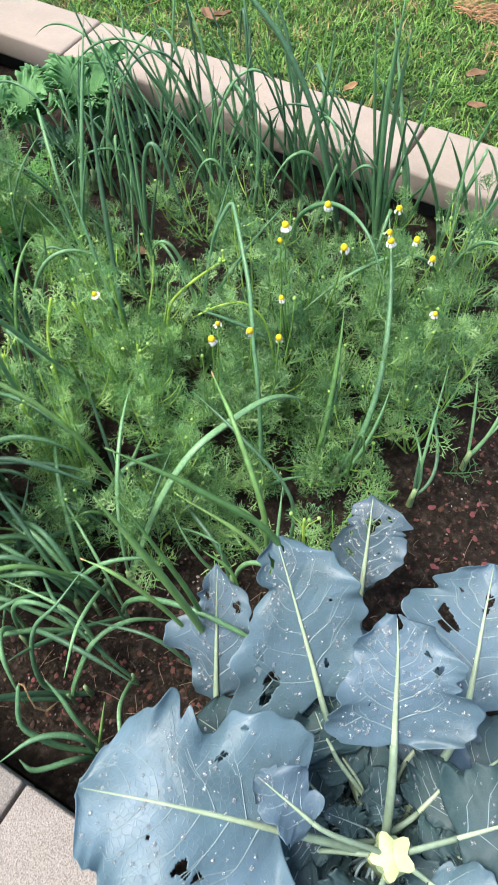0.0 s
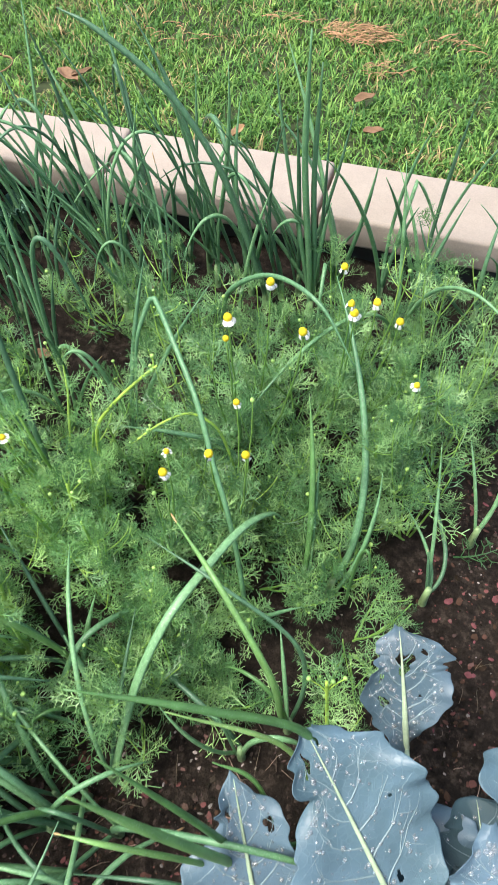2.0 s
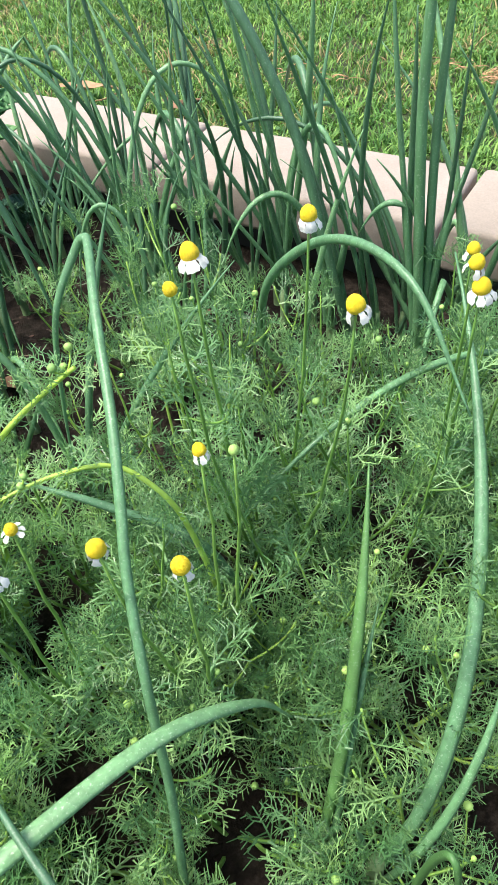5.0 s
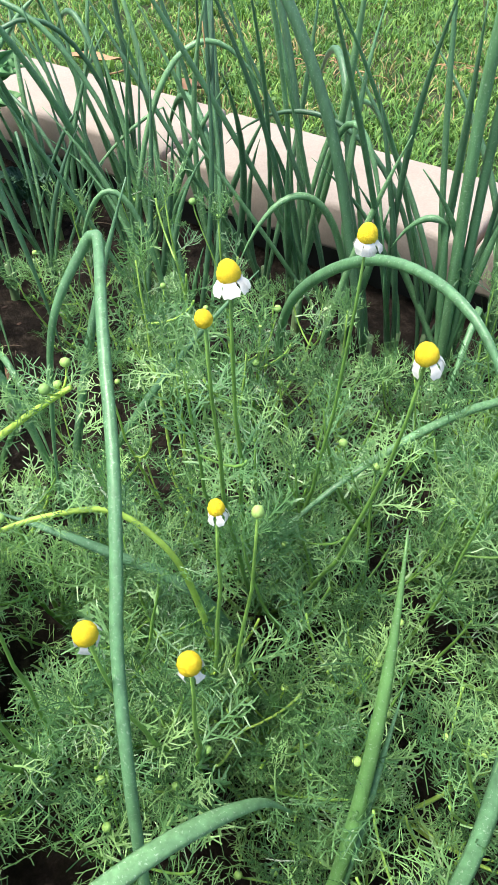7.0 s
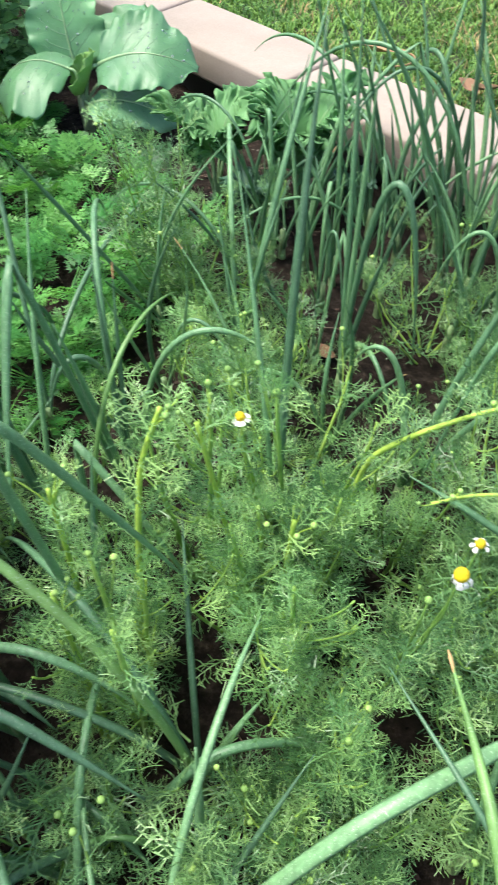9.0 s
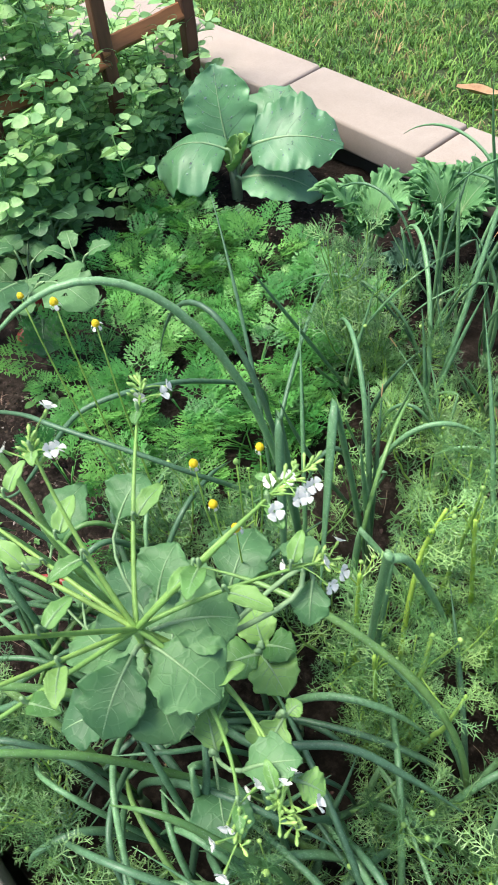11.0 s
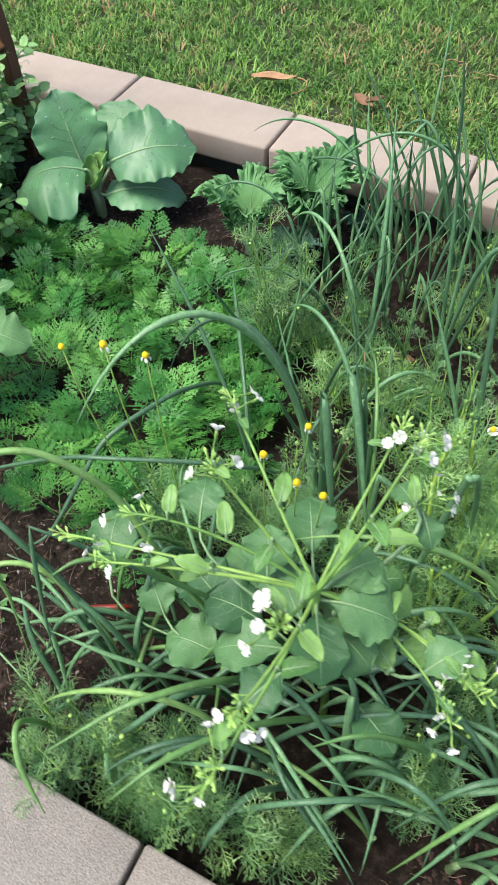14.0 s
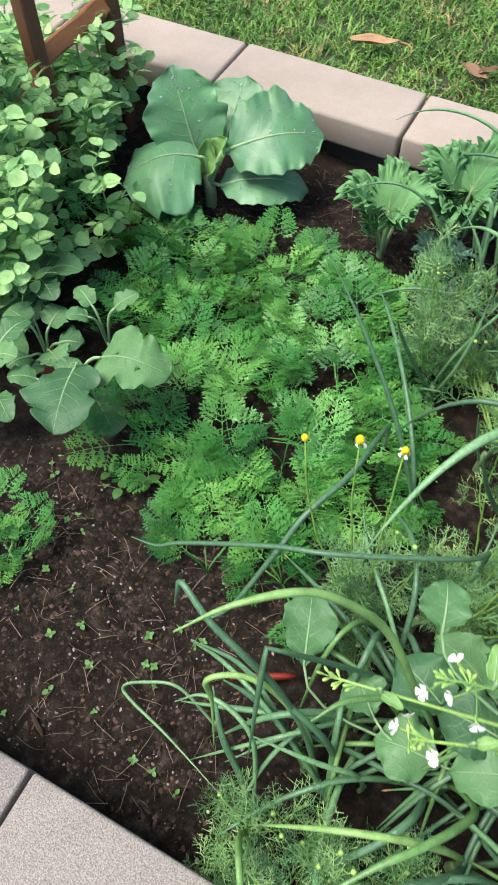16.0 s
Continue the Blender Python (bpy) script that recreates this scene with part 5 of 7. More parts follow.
o.via(((-0.374, -1.119, 0.12), (-0.432, -1.143, 0.33), (-0.471, -1.141, 0.42), (-0.502, -1.151, 0.47), (-0.539, -1.168, 0.5), (-0.581, -1.201, 0.5), (-0.612, -1.233, 0.485)), r=0.0062, mat=M_ONION_PALE)
o = Onion(-0.472, -1.217, LONG, 0.0045)
o.via(((-0.472, -1.217, 0.07), (-0.505, -1.198, 0.19), (-0.54, -1.193, 0.29), (-0.572, -1.196, 0.36), (-0.611, -1.191, 0.395), (-0.645, -1.176, 0.407), (-0.651, -1.178, 0.39), (-0.657, -1.18, 0.35)), r=0.0056)
o = Onion(-0.486, -1.205, PALE, 0.0045)
o.via(((-0.486, -1.205, 0.1), (-0.507, -1.195, 0.2), (-0.545, -1.195, 0.29), (-0.578, -1.202, 0.315), (-0.604, -1.219, 0.312), (-0.598, -1.225, 0.26), (-0.589, -1.247, 0.16)), r=0.0052, mat=M_ONION_PALE)
o = Onion(-0.526, -1.28, LONG, 0.0045)
o.via(((-0.526, -1.28, 0.05), (-0.537, -1.251, 0.14), (-0.552, -1.229, 0.21), (-0.582, -1.218, 0.23), (-0.617, -1.217, 0.22), (-0.644, -1.231, 0.19)), r=0.0046)
o = Onion(-0.518, -1.28, LONG, 0.0045)
o.via(((-0.518, -1.28, 0.04), (-0.556, -1.254, 0.12), (-0.584, -1.237, 0.18), (-0.611, -1.204, 0.22)), r=0.0064)
o = Onion(-0.484, -1.205, LONG, 0.0045)
o.via(((-0.484, -1.205, 0.06), (-0.534, -1.195, 0.16), (-0.572, -1.191, 0.2), (-0.604, -1.193, 0.22)), r=0.0062)
o = Onion(-0.612, -1.213, LONG, 0.0045)
o.via(((-0.612, -1.213, 0.05), (-0.666, -1.202, 0.1), (-0.71, -1.215, 0.09), (-0.734, -1.227, 0.07), (-0.721, -1.236, 0.06), (-0.658, -1.251, 0.05), (-0.572, -1.277, 0.045)), r=0.0034)
o = Onion(-0.36, -1.097, PALE, 0.0045)
o.via(((-0.36, -1.097, 0.16), (-0.428, -1.156, 0.33), (-0.455, -1.178, 0.385), (-0.484, -1.201, 0.4), (-0.501, -1.225, 0.397)), r=0.005, mat=M_ONION_PALE)
o = Onion(-0.401, -0.932, LONG, 0.0045)
o.via(((-0.401, -0.932, 0.22), (-0.431, -1.004, 0.33), (-0.541, -1.069, 0.36), (-0.604, -1.082, 0.34), (-0.702, -1.098, 0.28), (-0.736, -1.104, 0.25), (-0.771, -1.105, 0.24)), r=0.0042)
o = Onion(-0.575, -0.769, LONG, 0.0045)
o.via(((-0.575, -0.769, 0.15), (-0.571, -0.867, 0.25), (-0.574, -0.951, 0.3), (-0.597, -1.018, 0.3), (-0.614, -1.064, 0.26), (-0.644, -1.118, 0.19), (-0.685, -1.143, 0.16)), r=0.005)
o = Onion(-0.51, -1.178, LONG, 0.0045)
o.via(((-0.51, -1.178, 0.08), (-0.455, -1.181, 0.14), (-0.416, -1.187, 0.17), (-0.365, -1.188, 0.18), (-0.308, -1.19, 0.15)), r=0.0056)
o = Onion(-0.375, -1.13, LONG, 0.0045)
o.via(((-0.375, -1.13, 0.1), (-0.334, -1.166, 0.18), (-0.299, -1.178, 0.2), (-0.251, -1.18, 0.2), (-0.191, -1.179, 0.16)), r=0.008)
o = Onion(-0.192, -1.125, PALE, 0.0045)
o.via(((-0.192, -1.125, 0.1), (-0.269, -1.206, 0.24), (-0.314, -1.263, 0.3), (-0.346, -1.31, 0.32), (-0.371, -1.352, 0.31)), r=0.0056, mat=M_ONION_PALE)
o = Onion(-0.522, -1.298, PALE, 0.0045)
o.via(((-0.522, -1.298, 0.05), (-0.524, -1.309, 0.16), (-0.513, -1.33, 0.24), (-0.497, -1.354, 0.235), (-0.478, -1.37, 0.215), (-0.455, -1.384, 0.19)), r=0.0052, mat=M_ONION_PALE)
o = Onion(-0.079, -1.165, PALE, 0.0045)
o.via(((-0.079, -1.165, 0.06), (-0.118, -1.167, 0.2), (-0.142, -1.184, 0.28), (-0.179, -1.205, 0.33), (-0.204, -1.221, 0.34), (-0.231, -1.238, 0.32)), r=0.0048, mat=M_ONION_PALE)
o = Onion(-0.201, -1.224, LONG, 0.0045)
o.via(((-0.201, -1.224, 0.08), (-0.205, -1.196, 0.18), (-0.207, -1.174, 0.25), (-0.223, -1.155, 0.29), (-0.253, -1.138, 0.3)), r=0.0062)
o = Onion(-0.101, -1.143, LONG, 0.0045)
o.via(((-0.101, -1.143, 0.08), (-0.144, -1.181, 0.16), (-0.186, -1.195, 0.2), (-0.243, -1.202, 0.22)), r=0.005)
o = Onion(-0.346, -1.163, PALE, 0.0045)
o.via(((-0.346, -1.163, 0.14), (-0.336, -1.193, 0.24), (-0.355, -1.225, 0.29), (-0.382, -1.258, 0.31), (-0.408, -1.286, 0.31), (-0.453, -1.343, 0.29)), r=0.006, mat=M_ONION_PALE)
o = Onion(-0.33, -1.142, LONG, 0.0045)
o.via(((-0.33, -1.142, 0.1), (-0.265, -1.126, 0.19), (-0.21, -1.113, 0.22), (-0.153, -1.063, 0.24), (-0.099, -1.036, 0.22), (-0.049, -1.013, 0.18)), r=0.0066)
o = Onion(-0.221, -1.091, LONG, 0.0045)
o.via(((-0.221, -1.091, 0.08), (-0.241, -1.141, 0.2), (-0.254, -1.175, 0.24), (-0.291, -1.215, 0.23)), r=0.0044)
o = Onion(-0.344, -1.16, LONG, 0.0045)
o.via(((-0.344, -1.16, 0.08), (-0.278, -1.226, 0.2), (-0.245, -1.257, 0.22), (-0.218, -1.27, 0.2), (-0.191, -1.272, 0.15)), r=0.005)
o = Onion(-0.424, -1.194, LONG, 0.0045)
o.via(((-0.424, -1.194, 0.05), (-0.44, -1.204, 0.16), (-0.488, -1.219, 0.2), (-0.556, -1.229, 0.22)), r=0.005)
o = Onion(-0.458, -1.189, LONG, 0.0045)
o.via(((-0.458, -1.189, 0.05), (-0.484, -1.195, 0.2), (-0.531, -1.193, 0.26), (-0.589, -1.183, 0.28)), r=0.0056)
o = Onion(-0.495, -1.205, LONG, 0.0045)
o.via(((-0.495, -1.205, 0.05), (-0.538, -1.19, 0.16), (-0.596, -1.167, 0.2), (-0.656, -1.172, 0.22)), r=0.0052)
o = Onion(-0.113, -1.144, LONG, 0.0045)
o.via(((-0.113, -1.144, 0.08), (-0.131, -1.101, 0.16), (-0.155, -1.093, 0.2)), r=0.0055)
o = Onion(-0.08, -1.084, LONG, 0.0045)
o.via(((-0.08, -1.084, 0.06), (-0.098, -1.107, 0.13), (-0.123, -1.135, 0.16), (-0.143, -1.166, 0.17), (-0.153, -1.206, 0.17)), r=0.0066)
o = Onion(-0.013, -1.009, PALE, 0.0045)
o.via(((-0.013, -1.009, 0.05), (-0.037, -1.025, 0.12), (-0.055, -1.041, 0.14), (-0.072, -1.062, 0.12), (-0.083, -1.086, 0.08)), r=0.0036, mat=M_ONION_PALE)
o = Onion(-0.013, -1.006, LONG, 0.0045)
o.via(((-0.013, -1.006, 0.05), (-0.024, -0.989, 0.15), (-0.04, -0.972, 0.22)), r=0.0058)

o = Onion(0.07, -1.232, LONG, 0.0055)
o.via(((0.07, -1.232, 0.04), (0.046, -1.253, 0.07), (0.026, -1.258, 0.1), (0.02, -1.241, 0.17), (0.022, -1.217, 0.22), (0.04, -1.186, 0.25), (0.045, -1.135, 0.26)), r=0.0052)
o = Onion(0.055, -1.18, LONG, 0.0055)
o.via(((0.055, -1.18, 0.04), (0.062, -1.182, 0.14), (0.049, -1.179, 0.2), (0.01, -1.183, 0.22), (-0.055, -1.191, 0.22)), r=0.0046)
o = Onion(0.0, -1.095, LONG, 0.0055)
o.via(((0.0, -1.095, 0.05), (0.047, -1.147, 0.18), (0.067, -1.195, 0.22), (0.082, -1.245, 0.2)), r=0.0044)
o = Onion(0.127, -1.286, "onion with thick leaves and one withered curled end", 0.0055)
o.via(((0.127, -1.286, 0.04), (0.101, -1.304, 0.09), (0.076, -1.313, 0.13), (0.055, -1.311, 0.16), (0.045, -1.285, 0.2), (0.04, -1.278, 0.2)), r=0.006)
part("dry_tip", tube(Build(), np.array(((0.04, -1.278, 0.2), (0.046, -1.276, 0.2), (0.053, -1.283, 0.18), (0.059, -1.288, 0.16), (0.067, -1.284, 0.14), (0.069, -1.267, 0.13))) - o.at, [0.0022, 0.0024, 0.0026, 0.0024, 0.0018, 0.0006], 6, 0.4), M_DRY, o.ob, "withered tan curled end")
o.via(((0.127, -1.281, 0.04), (0.099, -1.273, 0.12), (0.079, -1.264, 0.15), (0.053, -1.257, 0.17)), r=0.0058)
o.via(((0.124, -1.29, 0.04), (0.12, -1.287, 0.11), (0.098, -1.298, 0.14), (0.076, -1.32, 0.15), (0.059, -1.357, 0.15)), r=0.0062)
o.via(((0.124, -1.294, 0.04), (0.116, -1.312, 0.09), (0.088, -1.345, 0.11), (0.067, -1.345, 0.12)), r=0.006)
o.via(((0.124, -1.286, 0.04), (0.124, -1.264, 0.09), (0.12, -1.239, 0.13)), r=0.0036, mat=M_ONION_PALE)

o = Onion(-0.084, -1.086, "onion with thick grey-green leaves lying over the soil", 0.0058)
o.via(((-0.091, -1.083, 0.04), (-0.125, -1.121, 0.1), (-0.165, -1.14, 0.13), (-0.21, -1.157, 0.15), (-0.248, -1.17, 0.14)), r=0.0062, mat=M_ONION_PALE)
o.via(((-0.081, -1.084, 0.04), (-0.101, -1.102, 0.09), (-0.138, -1.146, 0.13), (-0.16, -1.186, 0.14), (-0.173, -1.215, 0.12)), r=0.0062)
o.via(((-0.104, -1.089, 0.05), (-0.137, -1.098, 0.09), (-0.176, -1.125, 0.12), (-0.218, -1.146, 0.14)), r=0.0036, mat=M_ONION_PALE)
o.via(((-0.084, -1.093, 0.04), (-0.113, -1.089, 0.08), (-0.144, -1.082, 0.12), (-0.181, -1.079, 0.15)), r=0.0048)
o.via(((-0.100, -1.10, 0.04), (-0.137, -1.1, 0.08), (-0.118, -1.052, 0.12), (-0.106, -1.0, 0.15)), r=0.0032, mat=M_ONION_PALE)

g = random.Random(4242)
for i in range(26):
    x, y = (g.uniform(-0.52, -0.06), g.uniform(-1.24, -1.02)) if i < 20 else (g.uniform(-0.06, 0.14), g.uniform(-1.26, -1.06))
    o = Onion(x, y, "onion with long drooping hollow leaves over the soil", 0.0045)
    for k in range(g.randint(2, 3)):
        a = g.gauss(3.6, 0.9)
        far, h = g.uniform(0.14, 0.26), g.uniform(0.10, 0.22)
        bend = g.uniform(-0.5, 0.5)
        way = [(x + f * far * math.cos(a + bend * f), max(-1.34, y + f * far * math.sin(a + bend * f)), 0.03 + h * q) for f, q in ((0.12, 0.5), (0.4, 0.95), (0.7, 0.9), (1.0, g.uniform(0.2, 0.7)))]
        o.via(way, r=g.uniform(0.0042, 0.0066), mat=M_ONION_PALE if g.random() < 0.15 else None, dry=g.random() < 0.12)

# ---- the tall thick row along the back kerb, and chance clumps ----
g = random.Random(61)
for i in range(18):
    x = -0.50 + 0.62 * (i + g.uniform(-0.3, 0.3)) / 18
    y = -0.245 + g.uniform(-0.05, 0.035)
    onion_clump(x, y, g.randint(4, 6), 0.16, 0.44, 0.15, 1700 + i, lean=(-0.12, -0.02), r=0.0049, arched=0.12, label="tall spring onion in a thick row by the kerb")
for i in range(9):
    onion_clump(-0.55 + 0.05 * i + g.uniform(-0.02, 0.02), -0.37 + g.uniform(-0.05, 0.04), g.randint(3, 5), 0.16, 0.36, 0.12, 740 + i, lean=(-0.10, 0.0), r=0.0042, arched=0.2, label="spring onion with leaning leaves behind the chamomile")
for x, y in ((0.16, -0.24), (0.22, -0.22), (0.32, -0.24), (0.38, -0.28)):
    onion_clump(x, y, 4, 0.2, 0.38, 0.12, int(900 + 100 * x), lean=(-0.05, 0.0), r=0.0042, arched=0.3, label="tall spring onion near the end of the row")
for x, y in ((-0.42, -0.44), (-0.36, -0.52), (-0.47, -0.53), (-0.55, -0.62), (-0.44, -0.70), (-0.34, -0.66), (-0.38, -0.78), (-0.24, -0.62), (-0.56, -0.40), (-0.62, -0.36)):
    onion_clump(x, y, 4, 0.14, 0.32, 0.12, int(1200 + 200 * x + 50 * y), lean=(-0.05, 0.02), r=0.0042, arched=0.35, label="onion with slender leaves among feathery chamomile")
for x, y in ((-0.44, -0.98), (-0.25, -1.06), (-0.13, -1.05), (-0.16, -1.14), (0.05, -1.12), (-0.05, -1.22), (0.16, -1.0)):
    onion_clump(x, y, 4, 0.12, 0.25, 0.15, int(1500 + 200 * x + 50 * y), r=0.0048, arched=0.7, label="onion with many drooping tangled leaves")

# ---- chamomile ----
FL = 0.0050
WHITE = "feathery chamomile plant in flower, yellow discs and white petals"
chamomile(0.030, -0.585, 1, 0.13, 0.27, 9, flowers=((0.072, -0.574, 0.392, FL, 11, 1.2), (0.049, -0.653, 0.408, FL, 11, 0.9), (0.126, -0.631, 0.386, FL, 9, 1.15), (0.056, -0.680, 0.407, 0.0036, 0, 0)), label=WHITE)
chamomile(0.049, -0.705, 2, 0.12, 0.20, 9, flowers=((0.068, -0.695, 0.320, 0.004, 7, 1.25), (0.063, -0.773, 0.328, 0.0050, 5, 1.45), (0.100, -0.760, 0.322, 0.0048, 4, 1.45), (0.084, -0.687, 0.320, 0.003, 0, 0)), label=WHITE)
chamomile(-0.026, -0.765, 3, 0.11, 0.22, 8, flowers=((0.022, -0.804, 0.319, FL, 8, 1.3), (0.018, -0.782, 0.326, 0.0034, 7, 0.5), (0.013, -0.817, 0.292, 0.0028, 0, 0)), label=WHITE)
chamomile(0.133, -0.485, 4, 0.13, 0.27, 9, flowers=((0.130, -0.434, 0.305, FL, 5, 1.3), (0.171, -0.579, 0.376, FL, 9, 1.0), (0.166, -0.578, 0.388, 0.0042, 8, 1.0), (0.187, -0.507, 0.326, FL, 9, 1.2), (0.219, -0.520, 0.315, FL, 6, 1.3), (0.215, -0.454, 0.337, 0.003, 0, 0)), label=WHITE)
chamomile(-0.206, -0.727, 5, 0.13, 0.24, 10, stout=1.6, tissue=M_FEATHER_BRIGHT, flowers=((-0.180, -0.801, 0.297, 0.0040, 10, 0.35), (-0.222, -0.776, 0.301, 0.003, 0, 0)), label="bright feathery chamomile plant with a daisy-like flower")
chamomile(0.237, -0.553, 6, 0.12, 0.22, 9, flowers=((0.256, -0.584, 0.282, 0.004, 8, 0.7), (0.266, -0.607, 0.271, 0.003, 0, 0)))
CH = ((0.26, -0.45), (0.29, -0.65), (0.18, -0.67), (0.11, -0.79), (-0.10, -0.68), (-0.12, -0.83), (-0.32, -0.68), (0.03, -0.46), (-0.08, -0.44), (-0.18, -0.42), (-0.27, -0.40), (0.11, -0.35), (0.26, -0.32), 
      (-0.06, -0.56), (0.07, -0.85), (0.23, -0.75), (0.31, -0.54), (0.20, -0.39), (-0.42, -0.64), (-0.50, -0.56), (-0.25, -0.94), (-0.35, -0.58), (0.31, -0.41), (-0.40, -0.84), (0.13, -0.61), (0.02, -0.67), (0.02, -0.99), (0.25, -0.82))
for i, (x, y) in enumerate(CH):
    gg = random.Random(300 + i)
    chamomile(x, y, 300 + i, gg.uniform(0.08, 0.12), gg.uniform(0.15, 0.26) if y > -0.66 else gg.uniform(0.09, 0.17) if x > -0.05 else gg.uniform(0.13, 0.22), 7 if y > -0.78 else 5, buds=2, leaves=5, fill=2, stout=1.3 if -0.36 < x < -0.08 and y < -0.64 else 1.0, tissue=M_FEATHER_BRIGHT if x < -0.05 and y < -0.62 else None)
for i, (x, y) in enumerate(((-0.14, -0.965), (-0.095, -0.825), (-0.22, -0.83), (-0.13, -0.77))):
    chamomile(x, y, 330 + i, 0.055, 0.30 - 0.012 * i, 4, buds=2, leaves=12, fill=0, stout=2.2, leaf_size=0.7, tissue=M_FEATHER_BRIGHT, label="upright feathery chamomile with bright yellow-green stems")
THICK = "chamomile with thick bright yellow-green stems and feathery leaves"
for i, way in enumerate((((-0.187, -0.925, 0.03), (-0.190, -0.924, 0.08), (-0.212, -0.895, 0.18), (-0.224, -0.871, 0.26), (-0.221, -0.845, 0.31)), ((-0.163, -0.821, 0.03), (-0.168, -0.821, 0.08), (-0.181, -0.824, 0.18), (-0.197, -0.830, 0.30)),
                         ((-0.225, -0.958, 0.03), (-0.228, -0.955, 0.10), (-0.240, -0.945, 0.19), (-0.246, -0.939, 0.27)), ((-0.155, -0.995, 0.03), (-0.160, -0.993, 0.08), (-0.188, -0.981, 0.24)), ((-0.125, -0.822, 0.03), (-0.121, -0.817, 0.08), (-0.120, -0.800, 0.22)))):
    chamomile(way[0][0], way[0][1], 380 + i, 0.04, 0.16, 2, buds=1, leaves=8, fill=0, stout=1.7, tissue=M_FEATHER_BRIGHT, ways=(way,), stem_mat=M_LUSH, label=THICK)
chamomile(0.055, -0.68, 390, 0.05, 0.16, 3, buds=1, leaves=7, fill=0, ways=(((0.055, -0.680, 0.04), (0.052, -0.684, 0.17), (0.041, -0.692, 0.259), (0.011, -0.701, 0.292), (-0.015, -0.730, 0.295), (-0.033, -0.755, 0.290)),), stem_mat=M_LUSH, leaf_size=0.6, label="chamomile with an arching yellow-green stem and buds")
chamomile(-0.135, -0.725, 391, 0.04, 0.14, 2, buds=1, leaves=7, fill=0, stout=1.3, ways=(((-0.135, -0.725, 0.04), (-0.121, -0.717, 0.228), (-0.085, -0.695, 0.275), (-0.058, -0.678, 0.302), (-0.040, -0.668, 0.318)),), stem_mat=M_LUSH, leaf_size=0.7, label="chamomile with a thick leaning bright stem and buds")
chamomile(-0.04, -0.89, 348, 0.09, 0.17, 7, buds=2, leaves=10, fill=5, tissue=M_FEATHER_BRIGHT)
chamomile(0.045, -0.93, 349, 0.08, 0.12, 6, buds=1, leaves=10, fill=4)
chamomile(0.11, -0.955, 347, 0.06, 0.09, 5, buds=0, leaves=9, fill=3)
chamomile(0.255, -0.965, 351, 0.025, 0.20, 1, buds=0, leaves=5, fill=0, stout=1.6, leaf_size=0.8, ways=(((0.255, -0.965, 0.03), (0.252, -0.962, 0.12), (0.240, -0.945, 0.25)),), stem_mat=M_LUSH, tissue=M_FEATHER_BRIGHT, label="upright chamomile with a bright green stem by the broccoli")
chamomile(-0.56, -0.56, 350, 0.085, 0.30, 8, buds=4, label="tall pale feathery chamomile beside the carrots")
chamomile(-0.40, -0.96, 352, 0.08, 0.24, 6, flowers=((-0.359, -0.957, 0.386, 0.0042, 5, 1.3), (-0.385, -1.014, 0.391, 0.0044, 4, 1.4), (-0.311, -1.03, 0.385, 0.0044, 5, 1.4), (-0.34, -1.03, 0.39, 0.0042, 4, 1.4), (-0.36, -0.985, 0.39, 0.003, 0, 0)), label=WHITE)
chamomile(-0.50, -1.00, 353, 0.07, 0.26, 5, flowers=((-0.556, -1.022, 0.485, 0.0042, 4, 1.3), (-0.520, -1.005, 0.470, 0.0038, 5, 0.8), (-0.600, -1.035, 0.475, 0.0034, 0, 0)), buds=5, label="leaning chamomile with yellow flowers above the carrots")
for i, (x, y, h) in enumerate(((-0.46, -1.29, 0.17), (-0.40, -1.31, 0.15), (-0.35, -1.29, 0.2), (-0.52, -1.31, 0.20), (-0.13, -1.16, 0.2), (-0.08, -1.05, 0.2), (-0.25, -1.31, 0.16), (-0.03, -1.02, 0.18))):
    chamomile(x, y, 360 + i, 0.06, h, 5, buds=2, leaves=7, fill=3, label="low feathery chamomile at the bed's near edge")

# ---- the flowering brassica: long stems from one knot, white cross-shaped flowers ----
fx, fy = -0.25, -1.12
knot = np.array((-0.268, -1.154, 0.446))
bra = thing("flowering_radish", fx, fy, soil_z(fx, fy), "bolted radish with long stems and small white flowers", "radish")
off = np.array(bra.location)
part("main_stem", tube(Build(), bezier((0, 0, -0.01), (0, 0, 0.15), knot - off - (0, 0, 0.1), knot - off, 10), np.linspace(0.0055, 0.0036, 10), 8), M_FLOWER_STEM, bra, "thick green main stem")
ENDS = ((-0.371, -1.139, 0.556), (-0.428, -1.177, 0.490), (-0.434, -1.220, 0.474), (-0.256, -1.259, 0.612), (-0.269, -1.296, 0.540), (-0.276, -1.335, 0.478),
        (-0.122, -1.160, 0.400), (-0.132, -1.187, 0.390), (-0.108, -1.158, 0.395), (-0.204, -1.019, 0.455), (-0.255, -0.996, 0.495), (-0.413, -1.028, 0.492), (-0.230, -1.037, 0.550), (-0.500, -1.195, 0.430))


